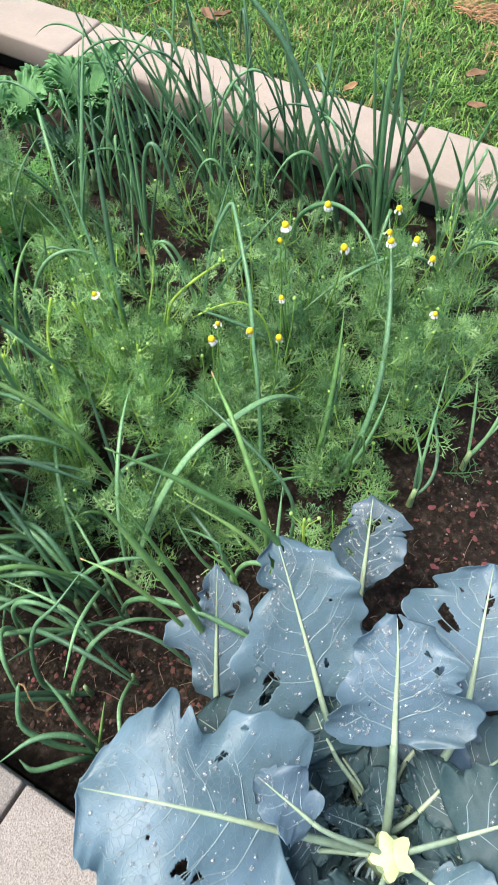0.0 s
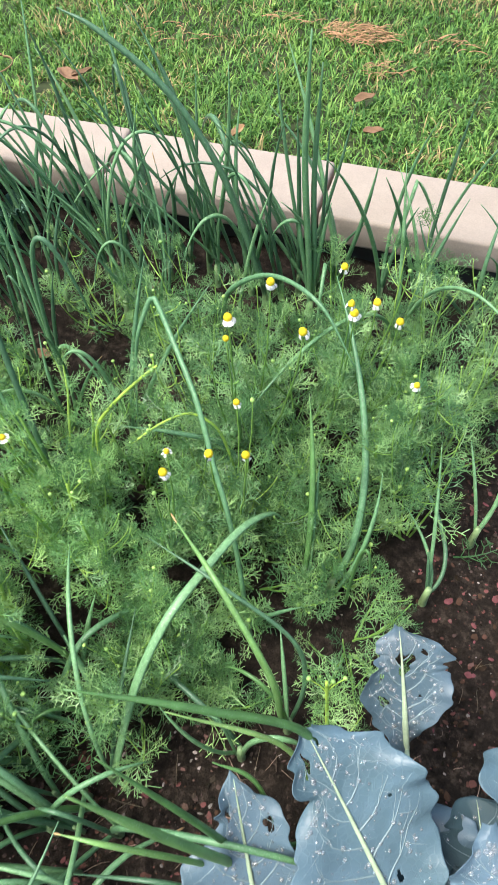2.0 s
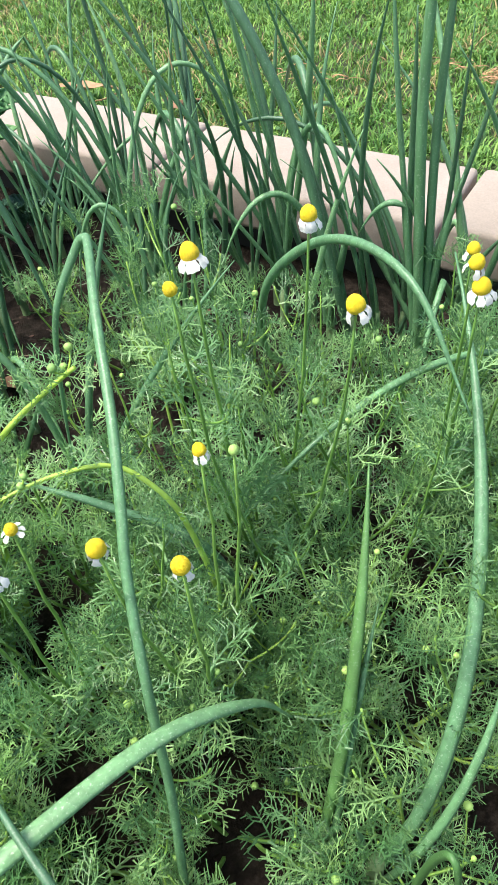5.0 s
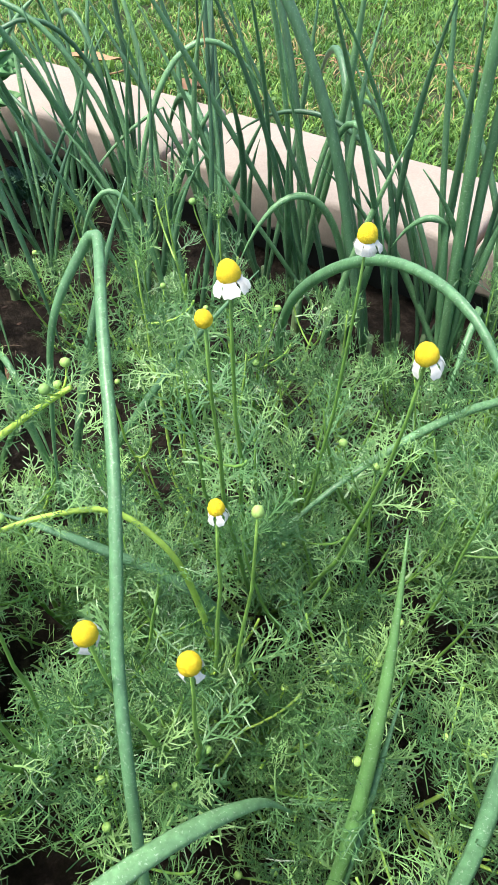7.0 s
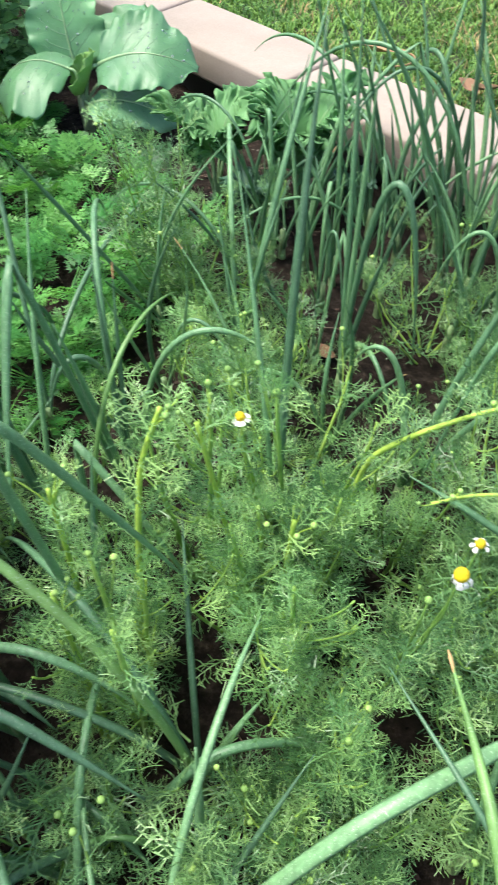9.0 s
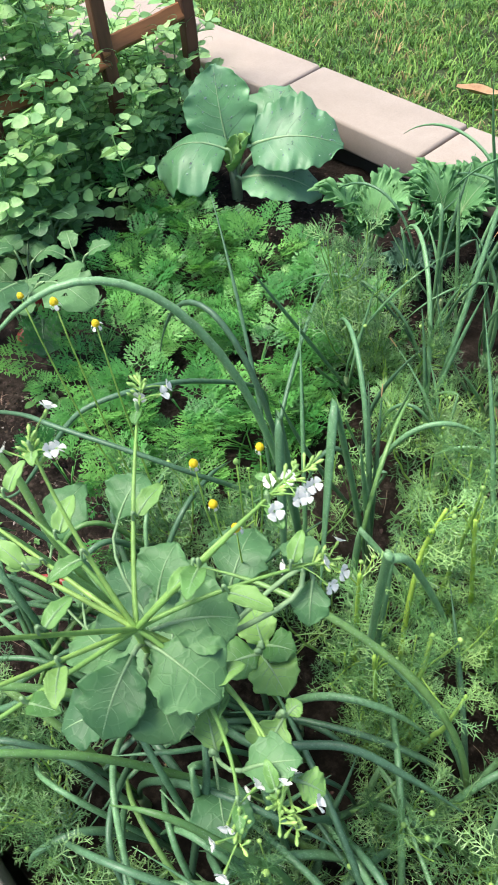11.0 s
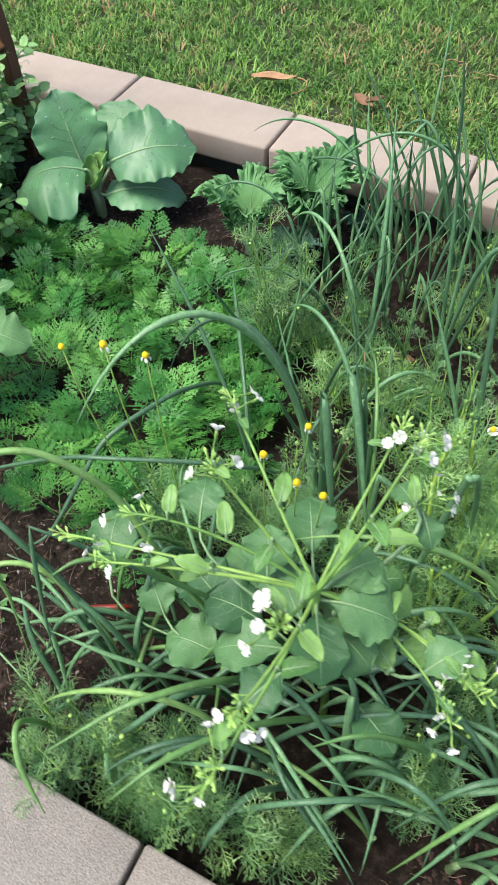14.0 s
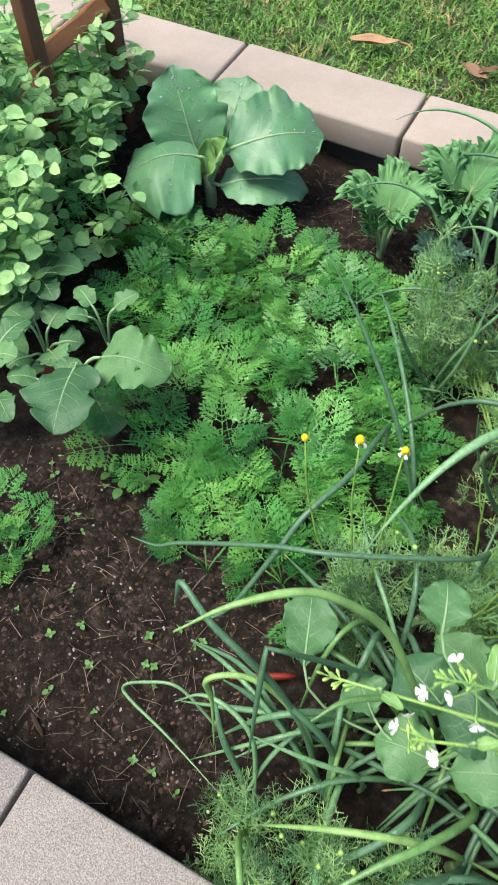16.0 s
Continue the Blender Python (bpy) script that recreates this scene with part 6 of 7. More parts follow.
def cross_flower(parent, p, d, size, g):
    d = unit(d)
    u = unit(np.cross(d, (0.2, 0.9, 0.4)))
    w = np.cross(d, u)
    b = Build()
    for k in range(4):
        a = k * 1.5708 + 0.3
        out = math.cos(a) * u + math.sin(a) * w
        side = np.cross(out, d)
        lift = g.uniform(0.6, 1.3)
        rows = []
        for s, half in ((0.1, 0.15), (0.45, 0.36), (0.8, 0.52), (1.0, 0.30)):
            c = p + size * (out * s * (1.1 - 0.25 * lift) + d * lift * (1 - (1 - s) ** 2) * 0.55)
            rows += [c - side * half * size, c + d * 0.05 * size, c + side * half * size]
        b.add(rows, q=[(3 * r + k2, 3 * r + k2 + 1, 3 * r + k2 + 4, 3 * r + k2 + 3) for r in range(3) for k2 in range(2)])
    f = part("flower", b, M_PETAL, parent, "small white flower of four petals")
    c = tube(Build(), [p - d * size * 0.9, p - d * size * 0.3, p + d * size * 0.12, p + d * size * 0.2], np.array((0.12, 0.2, 0.16, 0.05)) * size, 6)
    part("flower_cup", c, M_BUD, f, "yellow-green cup")


g = random.Random(88)
for i, e in enumerate(ENDS):
    e = np.array(e) - off
    k = knot - off
    mid = np.array(((-0.212, -1.088, 0.352), (-0.20, -1.120, 0.40), (-0.200, -1.092, 0.355))[i - 6]) - off if i in (6, 7, 8) else k + (e - k) * 0.5 + np.array((g.uniform(-0.015, 0.015), g.uniform(-0.015, 0.015), 0.02))
    line = bezier(k, k + (mid - k) * 0.6, mid + (e - mid) * 0.4, e, 14)
    stem = part("side_stem", tube(Build(), line, np.linspace(0.0021, 0.0010, 14), 7), M_FLOWER_STEM, bra)
    d_end = unit(line[-1] - line[-3])
    if i not in (8, 13):
        for j in range(g.randint(3, 6)):
            a = g.uniform(0, 6.283)
            out = unit(np.array((math.cos(a), math.sin(a), g.uniform(-0.2, 0.6))) + 0.4 * d_end)
            p0 = line[-1] - d_end * g.uniform(0.0, 0.03)
            p1 = p0 + out * g.uniform(0.014, 0.026)
            part("flower_stalk", tube(Build(), [p0, 0.5 * (p0 + p1) + (0, 0, 0.002), p1], [0.0007, 0.0006, 0.0007], 5), M_FLOWER_STEM, bra)
            cross_flower(bra, p1, out + (0, 0, 0.3), g.uniform(0.0052, 0.0068), g)
    for j in range(g.randint(9, 14)):
        a = g.uniform(0, 6.283)
        out = unit(np.array((math.cos(a), math.sin(a), 0.5)) + 0.8 * d_end)
        p0 = line[-1] - d_end * g.uniform(-0.002, 0.022)
        p1 = p0 + out * g.uniform(0.004, 0.010)
        b = tube(Build(), [p0, p0 + 0.6 * (p1 - p0), p1, p1 + out * 0.0022, p1 + out * 0.0042], [0.0005, 0.0006, 0.0012, 0.0015, 0.0004], 6)
        part("bud", b, M_BUD, bra)
    for j in range(2):
        s = (0.45, 0.88)[j] + g.uniform(-0.08, 0.08)
        n0 = int(s * 13)
        a = g.uniform(0, 6.283)
        out = np.array((math.cos(a), math.sin(a), g.uniform(-0.1, 0.5)))
        bp = line[n0] + off
        long = g.uniform(0.022, 0.036) * (1.25 - 0.6 * s)
        broad_leaf(bra, bp + unit(out) * 0.005, bp + unit(out) * (0.005 + long), long * 0.5, sag=0.1, cup=0.2, wave=0.06, waves=3, lobes=0.06, seed=2000 + 7 * i + j, mat=M_BRACT, rib=M_RIB_GREEN,
                   stalk=bp, fine=(18, 12), rib_r=0.0010, side_veins=3)
SPOON = (0.10, 0.30, 0.70, 0.95, 1.0, 0.92, 0.62, 0.08)
for i, (bx, by, bz, tx, ty, tz, w) in enumerate(((-0.262, -1.140, 0.435, -0.232, -1.092, 0.430, 0.056), (-0.256, -1.152, 0.432, -0.198, -1.140, 0.425, 0.062), (-0.262, -1.166, 0.430, -0.236, -1.215, 0.420, 0.050),
                                                 (-0.255, -1.162, 0.415, -0.205, -1.178, 0.400, 0.058), (-0.29, -1.13, 0.32, -0.340, -1.085, 0.31, 0.055), (-0.31, -1.10, 0.28, -0.375, -1.06, 0.28, 0.06),
                                                 (-0.30, -1.15, 0.27, -0.370, -1.175, 0.25, 0.058), (-0.31, -1.05, 0.30, -0.34, -0.99, 0.31, 0.06), (-0.33, -1.13, 0.26, -0.40, -1.13, 0.27, 0.07),
                                                 (-0.21, -1.16, 0.24, -0.16, -1.19, 0.25, 0.055), (-0.38, -1.12, 0.22, -0.45, -1.09, 0.23, 0.07), (-0.165, -1.155, 0.38, -0.140, -1.125, 0.40, 0.036),
                                                 (-0.35, -1.07, 0.20, -0.42, -1.04, 0.21, 0.065), (-0.28, -1.19, 0.33, -0.30, -1.235, 0.33, 0.045), (-0.37, -1.16, 0.19, -0.44, -1.165, 0.19, 0.07),
                                                 (-0.22, -1.04, 0.44, -0.245, -1.02, 0.44, 0.030), (-0.215, -1.035, 0.43, -0.195, -1.06, 0.42, 0.028), (-0.537, -1.135, 0.20, -0.561, -1.066, 0.24, 0.060), (-0.45, -1.15, 0.20, -0.485, -1.12, 0.21, 0.05), (-0.427, -1.085, 0.33, -0.441, -1.040, 0.35, 0.050), (-0.336, -1.108, 0.33, -0.352, -1.070, 0.36, 0.055),
                                                 (-0.234, -1.074, 0.335, -0.264, -1.06, 0.35, 0.034), (-0.232, -1.079, 0.335, -0.247, -1.112, 0.34, 0.036), (-0.232, -1.079, 0.335, -0.193, -1.088, 0.34, 0.044), (-0.235, -1.072, 0.335, -0.211, -1.061, 0.35, 0.032),
                                                 (-0.176, -1.106, 0.362, -0.168, -1.138, 0.345, 0.038), (-0.175, -1.104, 0.365, -0.173, -1.091, 0.37, 0.016), (-0.136, -1.133, 0.378, -0.117, -1.123, 0.375, 0.024), (-0.189, -1.16, 0.37, -0.215, -1.146, 0.38, 0.024))):
    broad_leaf(bra, (bx, by, bz), (tx, ty, tz), w, sag=0.12, cup=0.08, wave=0.05, waves=3, lobes=0.05, notches=1, seed=2200 + i, mat=M_RADISH if i < 21 else M_BRACT, rib=M_RIB_GREEN,
               vein=M_RADISH_VEIN, stalk=(fx - 0.008, fy - 0.015, max(0.08, bz - 0.08)) if i < 21 else (bx - 0.004, by - 0.003, bz - 0.004), fine=(40, 28), rib_r=0.0016, side_veins=4, curl=0.1, left=SPOON, right=SPOON)

# ---- peas on a rough wooden trellis ----
M_TIMBER = plain("weathered_timber", (0.15, 0.062, 0.03), 0.75, 0.15, 35, dark=0.35, bump=0.7, stretch=(1, 1, 0.12))
M_RAIL = plain("cracked_timber", (0.32, 0.125, 0.042), 0.75, 0.1, 35, dark=0.4, bump=0.8, stretch=(1, 0.15, 1))
tre = thing("trellis", -1.365, -0.235, soil_z(-1.365, -0.235), "rough weathered brown wooden trellis with pea vines", "trellis")


def timber(name, a, b, w, d, mat, seed):
    """A sawn, slightly warped bar between two points."""
    g = random.Random(seed)
    a, b = np.array(a) - np.array(tre.location), np.array(b) - np.array(tre.location)
    pts = np.linspace(a, b, 9) + np.array([(g.uniform(-0.002, 0.002), g.uniform(-0.002, 0.002), 0) for _ in range(9)])
    m = Build()
    along = unit(b - a)
    u = unit(np.cross(along, (0.2, 0.9, 0.15)))
    v = np.cross(along, u)
    ring = [(1, 0.8), (0.8, 1), (-0.8, 1), (-1, 0.8), (-1, -0.8), (-0.8, -1), (0.8, -1), (1, -0.8)]
    vs = np.concatenate([[p + u * x * w * g.uniform(0.96, 1.04) + v * y * d for x, y in ring] for p in pts])
    q = [(8 * i + j, 8 * i + (j + 1) % 8, 8 * i + 8 + (j + 1) % 8, 8 * i + 8 + j) for i in range(8) for j in range(8)]
    ends = [(0, j + 1, j) for j in range(1, 7)] + [(64, 64 + j, 65 + j) for j in range(1, 7)]
    m.add(vs, ends, q)
    return part(name, m, mat, tre, smooth=False)


timber("post", (-1.365, -0.235, 0.0), (-1.365, -0.235, 0.75), 0.016, 0.014, M_TIMBER, 1)
timber("post", (-1.380, -0.435, 0.0), (-1.380, -0.435, 0.8), 0.016, 0.014, M_TIMBER, 2)
timber("post", (-1.402, -0.70, 0.0), (-1.402, -0.70, 0.8), 0.016, 0.014, M_TIMBER, 3)
timber("rail", (-1.366, -0.22, 0.303), (-1.380, -0.45, 0.289), 0.016, 0.012, M_RAIL, 4)
timber("rail", (-1.380, -0.42, 0.270), (-1.402, -0.72, 0.255), 0.016, 0.012, M_RAIL, 5)
timber("rail", (-1.366, -0.22, 0.60), (-1.402, -0.72, 0.58), 0.016, 0.012, M_RAIL, 6)


def pea_leaf_template(seed):
    """An oval leaflet along +y with a fold, 1 long."""
    s = np.linspace(0, 1, 6)
    w = 0.36 * np.sin(np.pi * s**0.8) ** 0.7
    v, t = [], []
    for i in range(6):
        v += [(-w[i], s[i], 0.12 * w[i] - 0.12 * s[i] ** 2), (0, s[i], -0.03 - 0.12 * s[i] ** 2), (w[i], s[i], 0.12 * w[i] - 0.12 * s[i] ** 2)]
    for i in range(5):
        for k in (0, 1):
            a = 3 * i + k
            t += [(a, a + 1, a + 4), (a, a + 4, a + 3)]
    return np.array(v), np.array(t)


PEA = pea_leaf_template(0)


def pea(x, y, seed, height, lean):
    g = random.Random(seed)
    ob = thing("pea_plant", x, y, soil_z(x, y), "climbing pea plant with rounded green leaves and tendrils", "pea plant", "peas on the trellis")
    ends = np.array((lean[0] + g.uniform(-0.04, 0.04), lean[1] + g.uniform(-0.04, 0.04), height))
    line = bezier((0, 0, -0.01), (g.uniform(-0.04, 0.04), g.uniform(-0.04, 0.04), height * 0.35), ends * (0.8, 0.8, 0.7) + (g.uniform(-0.03, 0.03), 0, 0), ends, 24)
    stem, mats = Build(), []
    tube(stem, line, 0.0016, 5)
    nodes = max(6, int(height / 0.024))
    for i in range(1, nodes + 1):
        p = line[min(23, int(23 * i / nodes))]
        a = i * 2.6 + g.uniform(-0.5, 0.5)
        d = np.array((math.cos(a), math.sin(a), g.uniform(0.0, 0.5)))
        for sgn in (-1, 1):
            mats.append(aim(p, d + sgn * 0.9 * np.array((-math.sin(a), math.cos(a), 0)), (0, 0, 1), g.uniform(0.026, 0.042), g.uniform(-0.7, 0.7)))
        e = p + unit(d) * g.uniform(0.04, 0.065)
        tube(stem, bezier(p, p + (e - p) * 0.4 + (0, 0, 0.006), e - (0, 0, 0.002), e, 5), 0.0008, 4)
        for f in (0.5, 0.95):
            for sgn in (-1, 1):
                mats.append(aim(p + (e - p) * f, 0.5 * d + sgn * np.array((-math.sin(a), math.cos(a), 0.1)), (0, 0, 1), g.uniform(0.020, 0.036), g.uniform(-0.9, 0.9)))
        c = e + unit(d) * 0.03
        tube(stem, bezier(e, e + (0, 0, 0.015), c + (0.012, 0.01, 0.02), c + (g.uniform(-0.02, 0.02), g.uniform(-0.02, 0.02), -0.005), 8), 0.0004, 3)
    part("vine", stem, M_PEA_STEM, ob, "thin green vine with tendrils")
    b = Build()
    b.add(*place_many(PEA, mats))
    part("foliage", b, M_PEA, ob, kind="stuff")
    if g.random() < 0.7:
        for _ in range(2):
            p = line[g.randint(8, 20)] + np.array((g.uniform(-0.03, 0.03), g.uniform(-0.03, 0.03), 0))
            pod = tube(Build(), bezier(p, p - (0, 0, 0.015), p + (0.004, 0.004, -0.03), p + (0.006, 0.006, -0.045), 8), np.array((0.001, 0.003, 0.0045, 0.005, 0.005, 0.0045, 0.003, 0.0008)), 7, 0.5)
            part("pod", pod, M_PEA_STEM, ob, "small green pod")


g = random.Random(909)
for i in range(78):
    x, y = g.uniform(-1.62, -1.20), g.uniform(-0.82, -0.22)
    if x > -1.31 and y > -0.52:
        continue
    back = min(1.0, max(0.0, (-1.18 - x) / 0.3)) * (0.15 if y > -0.45 else 1.0)
    pea(x, y, 5000 + i, g.uniform(0.14, 0.24) + 0.28 * back * g.uniform(0.5, 1.0), (g.uniform(-0.05, 0.05), g.uniform(-0.05, 0.05)))


# ---- the lawn: many blades in one mesh ----
M_GRASS = leafy("grass_blade", (0.135, 0.285, 0.066), (0.27, 0.46, 0.08), 0.55, 0.25, 0.6, 5, gloss=0.25, bump=0, by_leaf=True)
M_GRASS_DARK = leafy("dark_grass_blade", (0.085, 0.20, 0.045), (0.16, 0.34, 0.05), 0.55, 0.25, 0.5, 8, gloss=0.3, bump=0, by_leaf=True)
M_GRASS_DRY = leafy("dry_grass_blade", (0.40, 0.31, 0.14), (0.45, 0.36, 0.15), 0.7, 0.15, 0.4, 12, bump=0, by_leaf=True)


def blades(count, x0, x1, y0, y1, low, high, seed, wide, patch=None, tuft=7, spread=0.014):
    """Grass in small tufts: blades that share a root and a shade, with bare gaps between the tufts."""
    r = np.random.RandomState(seed)
    cx, cy = r.uniform(x0, x1, count // tuft), y0 + (y1 - y0) * r.uniform(0, 1, count // tuft)
    if patch is not None:
        keep = np.array([noise.noise(Vector((a * 3.0, b * 3.0, seed))) for a, b in zip(cx, cy)]) + r.uniform(-0.4, 0.4, len(cx)) > patch
        cx, cy = cx[keep], cy[keep]
    k = len(cx)
    tall, shade = np.repeat(r.uniform(0.65, 1.25, k), tuft), np.repeat(r.uniform(0, 1, k), tuft)
    n = k * tuft
    x, y = np.repeat(cx, tuft) + r.normal(0, spread, n), np.maximum(y0, np.repeat(cy, tuft) + r.normal(0, spread, n))
    shade = np.clip(shade + r.uniform(-0.25, 0.25, n), 0, 1)
    h, a = r.uniform(low, high, n) * tall, r.uniform(0, 6.283, n)
    lean = r.uniform(0.3, 1.7, n) * h
    dx, dy = np.cos(a) * lean, np.sin(a) * lean
    px, py = -np.sin(a) * wide * r.uniform(0.6, 1.4, n), np.cos(a) * wide * r.uniform(0.6, 1.4, n)
    z = np.full(n, LAWN)
    v = np.stack([np.stack([x - px, y - py, z], 1), np.stack([x + px, y + py, z], 1),
                  np.stack([x + dx * 0.45 - px * 0.8, y + dy * 0.45 - py * 0.8, z + h * 0.7], 1), np.stack([x + dx * 0.45 + px * 0.8, y + dy * 0.45 + py * 0.8, z + h * 0.7], 1),
                  np.stack([x + dx, y + dy, z + h * 0.95], 1)], 1).reshape(-1, 3)
    i = np.arange(n)[:, None] * 5
    return Build().add(v, np.concatenate([i + (2, 3, 4)]), np.concatenate([i + (0, 1, 3, 2)]), uv=np.stack([np.repeat(shade, 5), np.zeros(5 * n)], 1))


tagged(new("lawn_grass", blades(120000, -2.9, 1.1, 0.01, 1.9, 0.010, 0.028, 3, 0.0019, -0.6, 6, 0.011).mesh("lawn_grass", M_GRASS, False)), "short green mown lawn grass beyond the kerb", "grass", kind="stuff")
tagged(new("tall_grass", blades(36000, -2.9, 1.1, 0.01, 1.9, 0.012, 0.032, 5, 0.0021, 0.0).mesh("tall_grass", M_GRASS_DARK, False)), "coarser grass tufts in the lawn", "grass", kind="stuff")
tagged(new("dry_grass", blades(30000, -2.9, 1.1, 0.01, 1.9, 0.012, 0.034, 4, 0.0016, 0.12).mesh("dry_grass", M_GRASS_DRY, False)), "dry straw-coloured blades among the lawn grass", "grass", kind="stuff")
g = np.random.RandomState(9)
clover = []
for _ in range(5000):
    x, y = g.uniform(-2.6, 1.0), g.uniform(0.02, 1.7)
    if noise.noise(Vector((x * 2.2, y * 2.2, 3.0))) > -0.05:
        a = g.uniform(0, 6.283)
        clover.append(aim(np.array((x, y, LAWN + g.uniform(0.012, 0.035))), (math.cos(a), math.sin(a), g.uniform(-0.1, 0.5)), (0, 0, 1), g.uniform(0.006, 0.014), g.uniform(-0.6, 0.6)))
cb = Build()
cb.add(*place_many(PEA, clover), uv=by_leaf(PEA, clover))
tagged(new("lawn_weeds", cb.mesh("lawn_weeds", M_GRASS_DARK)), "small broad-leaved weeds in the lawn", "weeds", kind="stuff")

# ---- dry leaves and cut dry grass on the lawn ----
M_LITTER = plain("dry_brown_leaf", (0.22, 0.12, 0.06), 0.75, 0.3, 60, dark=0.55)
M_LITTER_PALE = plain("dry_tan_leaf", (0.42, 0.25, 0.125), 0.75, 0.15, 60, dark=0.6)


def dry_leaf(x, y, z, long, wide, turn, seed, curl=0.5, mat=None, label="curled dry brown leaf lying on the lawn", tail=0.0):
    g = random.Random(seed)
    ob = thing("dry_leaf", x, y, z, label, "leaf", "dry leaves")
    c, s = math.cos(turn), math.sin(turn)
    nv, nu = 14, 9
    pts = []
    for v in np.linspace(0, 1, nv):
        hw = 0.5 * wide * math.sin(math.pi * min(1, 0.04 + 0.94 * v) ** 0.85) ** 0.7
        for u in np.linspace(-1, 1, nu):
            a, b = (v - 0.5) * long, u * hw * math.cos(curl * u)
            h = 0.006 + abs(math.sin(curl * u)) * hw + 0.12 * long * curl * (2 * v - 1) ** 2 + 0.06 * wide * math.sin(9 * v + 3 * u + seed)
            pts.append((a * c - b * s, a * s + b * c, h))
    i = np.arange((nv - 1) * nu).reshape(nv - 1, nu)[:, :-1].ravel()
    part("blade", Build().add(pts, q=np.stack([i, i + 1, i + nu + 1, i + nu], 1)), mat or M_LITTER, ob).modifiers.new("thickness", "SOLIDIFY").thickness = 0.0008
    if tail:
        e = np.array((0.5 * long * c, 0.5 * long * s, 0.012))
        d, w = np.array((c, s, 0)), np.array((s, -c, 0))
        part("stalk", tube(Build(), bezier(e, e + d * tail * 0.5, e + d * tail * 0.5 + w * tail * 0.8, e - d * 0.1 * tail + w * tail, 10), np.linspace(0.004, 0.0018, 10), 6, 0.5), mat or M_LITTER, ob, "curved leaf stalk")


FLOOR = LAWN + 0.028
dry_leaf(-1.075, 0.475, FLOOR, 0.13, 0.045, 0.35, 1, 0.6, M_LITTER_PALE, "large curled tan dry leaf with a curved stalk on the lawn", tail=0.085)
dry_leaf(-0.80, 0.46, FLOOR, 0.085, 0.04, -0.5, 2, 0.5)
dry_leaf(-0.77, 0.48, FLOOR, 0.06, 0.03, 0.9, 3, 0.7)
dry_leaf(-0.28, 0.31, FLOOR + 0.02, 0.05, 0.03, 1.3, 4, 0.7, M_LITTER_PALE, "small tan dry leaf beside the kerb")
dry_leaf(-0.03, 0.55, FLOOR, 0.06, 0.035, 0.8, 7)
dry_leaf(0.02, 0.42, FLOOR, 0.05, 0.03, 0.4, 10)
dry_leaf(-0.225, -0.30, soil_z(-0.225, -0.30), 0.035, 0.022, 1.0, 12, 0.4, label="dry red-brown leaf on the soil under the onions")
dry_leaf(-0.36, -0.50, soil_z(-0.36, -0.50), 0.04, 0.025, 0.3, 13, 0.4, label="dry brown leaf on the soil")


def dry_heap(x, y, size, count, seed, label):
    r = random.Random(seed)
    b = Build()
    for _ in range(count):
        a, far = r.uniform(0, 6.283), size * math.sqrt(r.random())
        px, py, t = x + 1.5 * far * math.cos(a), y + 0.7 * far * math.sin(a), r.gauss(0.3, 0.7)
        long, h = r.uniform(0.015, 0.055), LAWN + 0.024 + 0.024 * r.random() * (1 - far / size)
        p0 = np.array((px, py, h))
        d = np.array((math.cos(t), math.sin(t), r.uniform(-0.05, 0.1))) * long
        tube(b, bezier(p0, p0 + d * 0.3 + (0, 0, 0.008), p0 + d * 0.7 + (r.uniform(-0.01, 0.01), r.uniform(-0.01, 0.01), 0.006), p0 + d, 5), 0.0012, 3, 0.5)
    tagged(new("dry_grass_heap", b.mesh("dry_grass_heap", M_DRY_STRAW)), label, "dry grass", kind="stuff")


dry_heap(-0.13, 0.86, 0.065, 230, 1, "heap of dry brown cut grass on the lawn")
dry_heap(-0.33, 0.90, 0.05, 14, 2, "thin dry brown grass strands on the lawn")
dry_heap(-0.02, 0.70, 0.04, 26, 3, "small tuft of dry brown grass on the lawn")
dry_heap(0.12, 0.86, 0.05, 20, 4, "dry brown grass strands on the lawn")
dry_heap(-0.60, 0.75, 0.08, 20, 5, "a few dry grass strands on the lawn")

# ---- crumbs, chips and straws on the soil ----
M_CRUMB = plain("soil_crumb", (0.045, 0.034, 0.0255), 0.95, 0.85, 60, island=True, dark=0.5, gloss=0.12)
M_CHIP = plain("bark_chip", (0.085, 0.056, 0.040), 0.9, 0.7, 60, island=True, dark=0.5, gloss=0.15)
M_TWIG = plain("straw_bit", (0.19, 0.14, 0.095), 0.85, 0.5, 60, island=True)
M_STONE = plain("small_stone", (0.2, 0.17, 0.15), 0.8, 0.4, 90, island=True)


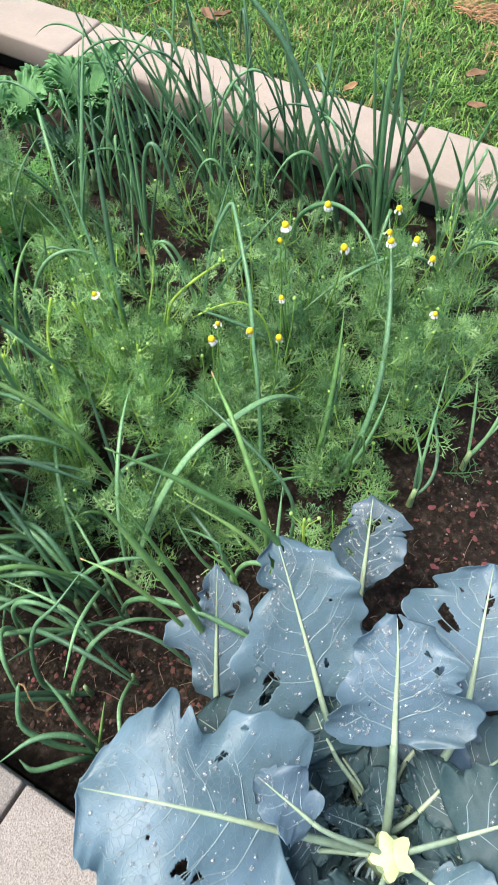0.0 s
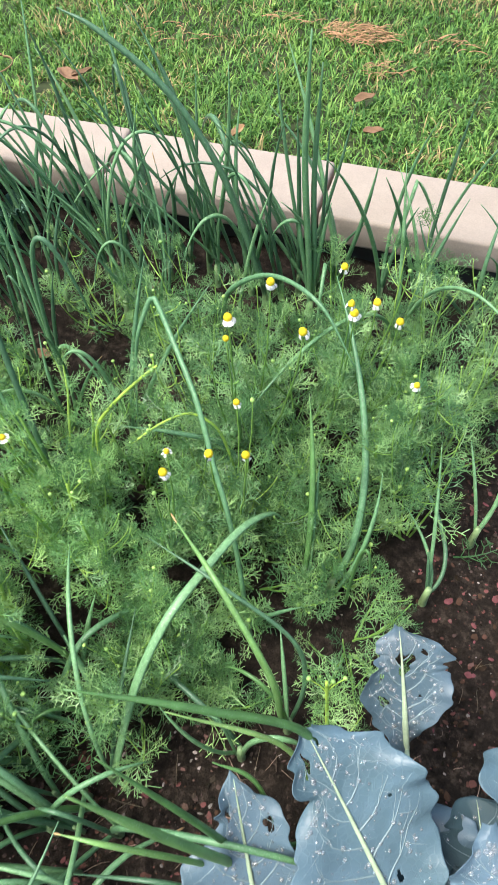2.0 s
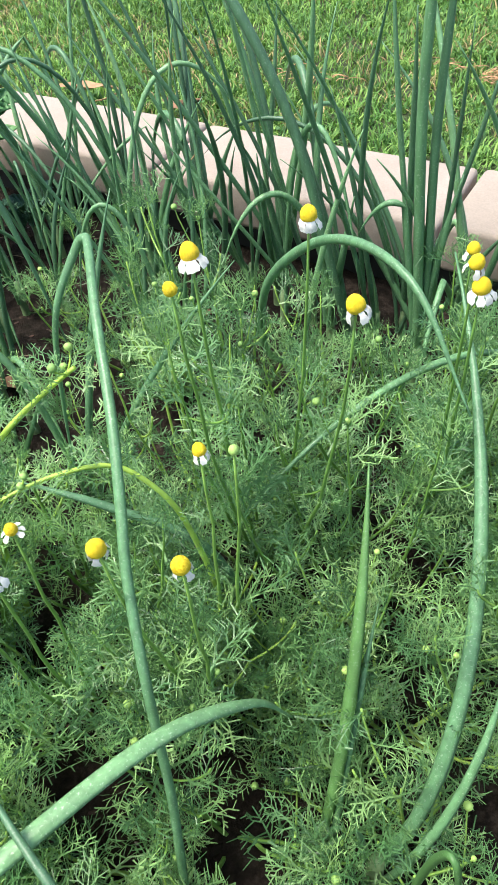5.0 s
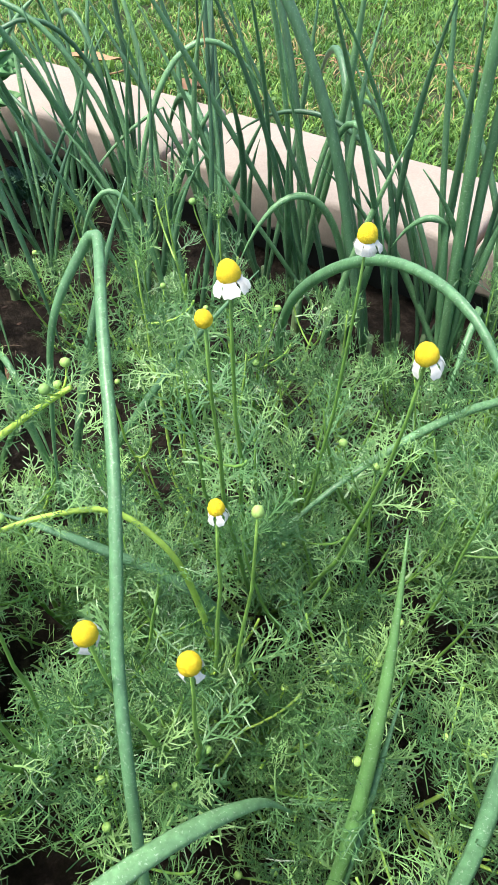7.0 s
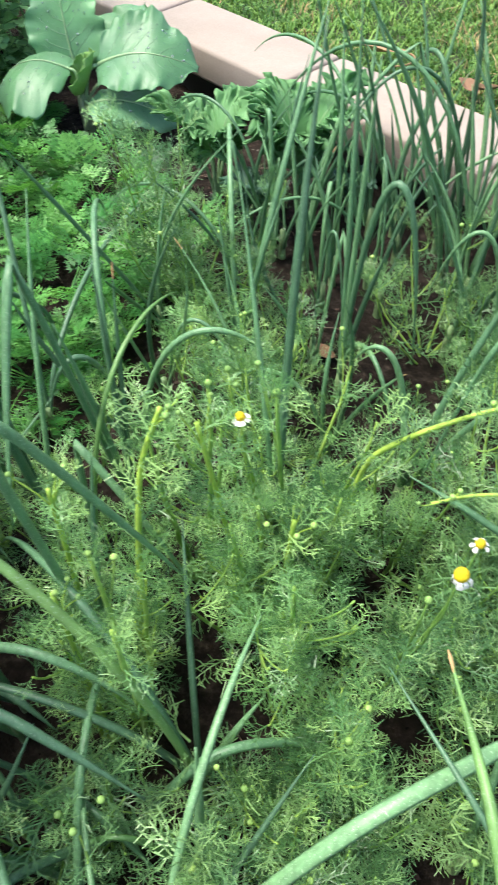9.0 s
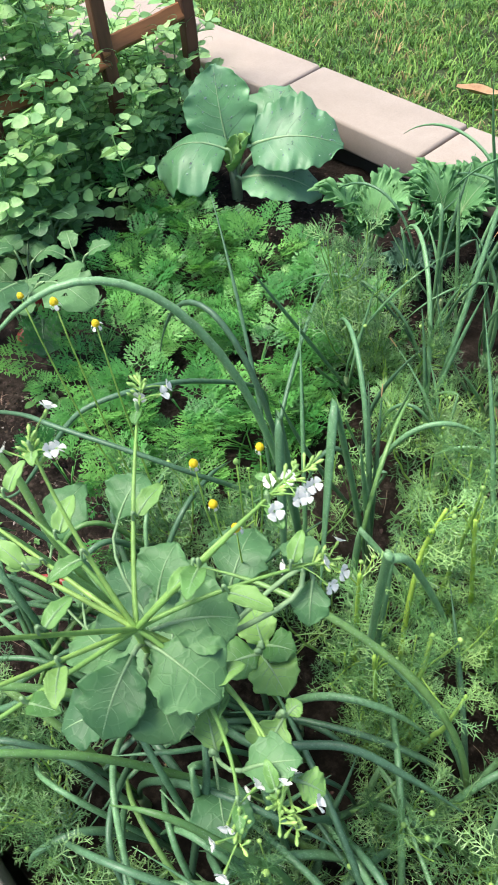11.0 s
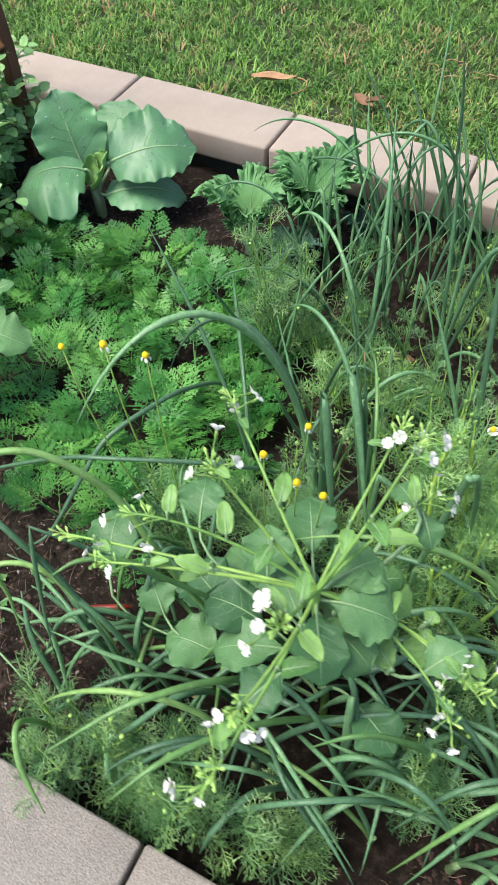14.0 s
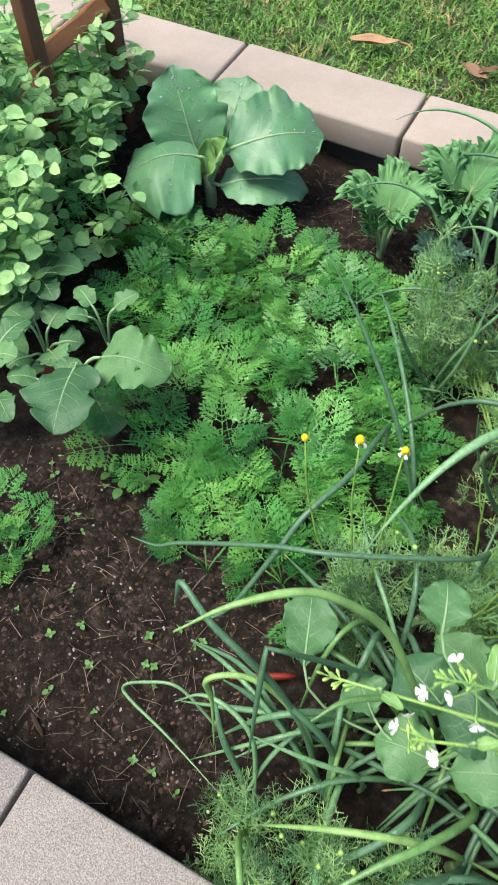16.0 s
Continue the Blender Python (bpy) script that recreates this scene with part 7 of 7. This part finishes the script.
def lumps(name, count, areas, low, high, mat, seed, label, flat=0.6):
    r = random.Random(seed)
    v0 = np.array(((1, 0, 0), (-1, 0, 0), (0, 1, 0), (0, -1, 0), (0, 0, 1), (0, 0, -1), (0.7, 0.7, 0.3), (-0.7, 0.6, 0.4), (-0.6, -0.7, 0.4), (0.7, -0.7, 0.3)))
    t0 = [(4, 0, 6), (4, 6, 2), (4, 2, 7), (4, 7, 1), (4, 1, 8), (4, 8, 3), (4, 3, 9), (4, 9, 0), (0, 2, 6), (2, 1, 7), (1, 3, 8), (3, 0, 9), (5, 2, 0), (5, 1, 2), (5, 3, 1), (5, 0, 3)]
    b = Build()
    for _ in range(count):
        x0, x1, y0, y1 = areas[r.randrange(len(areas))]
        x, y, s = r.uniform(x0, x1), r.uniform(y0, y1), low + (high - low) * r.random() ** 3
        a = r.uniform(0, 6.283)
        e = np.array((r.uniform(0.6, 1.5), r.uniform(0.5, 1.0), r.uniform(0.4, 1.0) * flat)) * s
        v = v0 * e * np.array([[r.uniform(0.75, 1.2)] for _ in v0])
        c, d = math.cos(a), math.sin(a)
        v = np.stack([v[:, 0] * c - v[:, 1] * d + x, v[:, 0] * d + v[:, 1] * c + y, v[:, 2] + soil_z(x, y) + 0.3 * e[2]], 1)
        b.add(v, t0)
    tagged(new(name, b.mesh(name, mat, False)), label, "soil" if name == "soil_crumbs" else "chips", kind="stuff")


BARE = ((-1.1, -0.5, -1.35, -0.95), (-1.1, -0.6, -1.35, -1.0), (-0.1, 0.35, -1.34, -0.95), (0.35, 0.9, -0.95, -0.35), (-1.2, -0.55, -0.48, -0.17), (-1.2, 0.6, -1.3, -0.2))
lumps("soil_crumbs", 15000, BARE, 0.0008, 0.0042, M_CRUMB, 1, "loose dark crumbs of garden soil")
lumps("bark_chips", 3000, BARE, 0.001, 0.0038, M_CHIP, 2, "brown bark and compost chips on the soil", 0.4)
M_MULCH = plain("red_bark", (0.085, 0.042, 0.030), 0.9, 0.9, 60, island=True, dark=0.5, gloss=0.15)
lumps("bark_mulch", 2400, ((0.30, 0.75, -1.0, -0.4), (0.34, 0.7, -0.9, -0.5), (-0.05, 0.25, -1.3, -1.05)), 0.0010, 0.0055, M_MULCH, 5, "red-brown bark mulch on the soil", 0.35)
lumps("small_stones", 2600, BARE, 0.0005, 0.0028, M_STONE, 3, "tiny pale stones in the soil")
r = random.Random(17)
b = Build()
for _ in range(900):
    x0, x1, y0, y1 = BARE[r.randrange(len(BARE))]
    x, y, a, long = r.uniform(x0, x1), r.uniform(y0, y1), r.uniform(0, 6.283), r.uniform(0.006, 0.04)
    p0 = np.array((x, y, soil_z(x, y) + 0.004))
    e = np.array((x + long * math.cos(a), y + long * math.sin(a), 0))
    e[2] = soil_z(e[0], e[1]) + 0.004
    tube(b, bezier(p0, p0 + (e - p0) * 0.3 + (0, 0, 0.005), p0 + (e - p0) * 0.7 + (r.uniform(-0.004, 0.004), r.uniform(-0.004, 0.004), 0.004), e, 5), r.uniform(0.0003, 0.0006), 3)
tagged(new("straw_bits", b.mesh("straw_bits", M_TWIG)), "thin dry straws and twigs on the soil", "straw", kind="stuff")
chip = thing("wood_chip", -0.816, -1.313, soil_z(-0.816, -1.313), "small brown wood chip on the bare soil", "wood chip")
cm = tube(Build(), [(-0.014, 0.008, 0.004), (-0.006, 0.003, 0.006), (0.006, -0.003, 0.006), (0.014, -0.008, 0.004)], [0.004, 0.006, 0.006, 0.003], 6, 0.5)
part("chip", cm, M_CHIP, chip, smooth=False)

# ---- seedlings on the bare soil ----
r = random.Random(23)


def seedling(x, y, size, seed):
    g = random.Random(seed)
    ob = thing("seedling", x, y, soil_z(x, y), "tiny green seedling with rounded leaves on bare soil", "seedling", "seedlings on the bare soil")
    b = Build()
    tube(b, [(0, 0, -0.003), (0, 0, 0.35 * size), (0, 0, 0.7 * size)], 0.0007, 4)
    n = g.choice((2, 3, 4, 4))
    a0 = g.uniform(0, 6.283)
    mats = [aim(np.array((0, 0, size * 0.65)), (math.cos(a0 + 6.283 * k / n), math.sin(a0 + 6.283 * k / n), g.uniform(0.1, 0.5)), (0, 0, 1), size * g.uniform(0.7, 1.1), g.uniform(-0.3, 0.3)) for k in range(n)]
    b.add(*place_many(PEA, mats))
    part("leaves", b, M_SEEDLING, ob)


for i in range(42):
    x, y = r.uniform(-1.12, -0.56), r.uniform(-1.33, -0.98)
    if x > -0.80 and y > -1.12:
        continue
    seedling(x, y, r.uniform(0.005, 0.009), 800 + i)
for x, y in ((-0.84, -1.18), (-0.83, -1.271), (-0.685, -1.292), (-0.75, -1.15), (-0.80, -1.22)):
    seedling(x, y, 0.009, int(-1000 * x))
for x, y in ((-0.93, -0.97), (-0.90, -0.985), (-0.87, -0.96), (0.55, -0.70), (0.62, -0.62)):
    seedling(x, y, 0.022, int(3000 - 1000 * x))

# ---- the pale kerbs that close the bed at its ends ----
for name, x in (("kerb_end", -1.89), ("kerb_start", 1.31)):
    end_wall = tagged(new(name, box_mesh(name, 0.10, 1.1, 0.178, 0.004, M_PLASTIC)), "dark edging under the end kerb blocks", "kerb", kind="structure")
    end_wall.location = (x, -0.72, 0.0)
    for y in (-0.36, -0.76, -1.16):
        ob = new("kerb_block", box_mesh("kerb_block", 0.155, 0.394, 0.06, 0.007, M_KERB, 3))
        ob.parent = end_wall
        ob.location = (0, y + 0.72, TOP - 0.03)
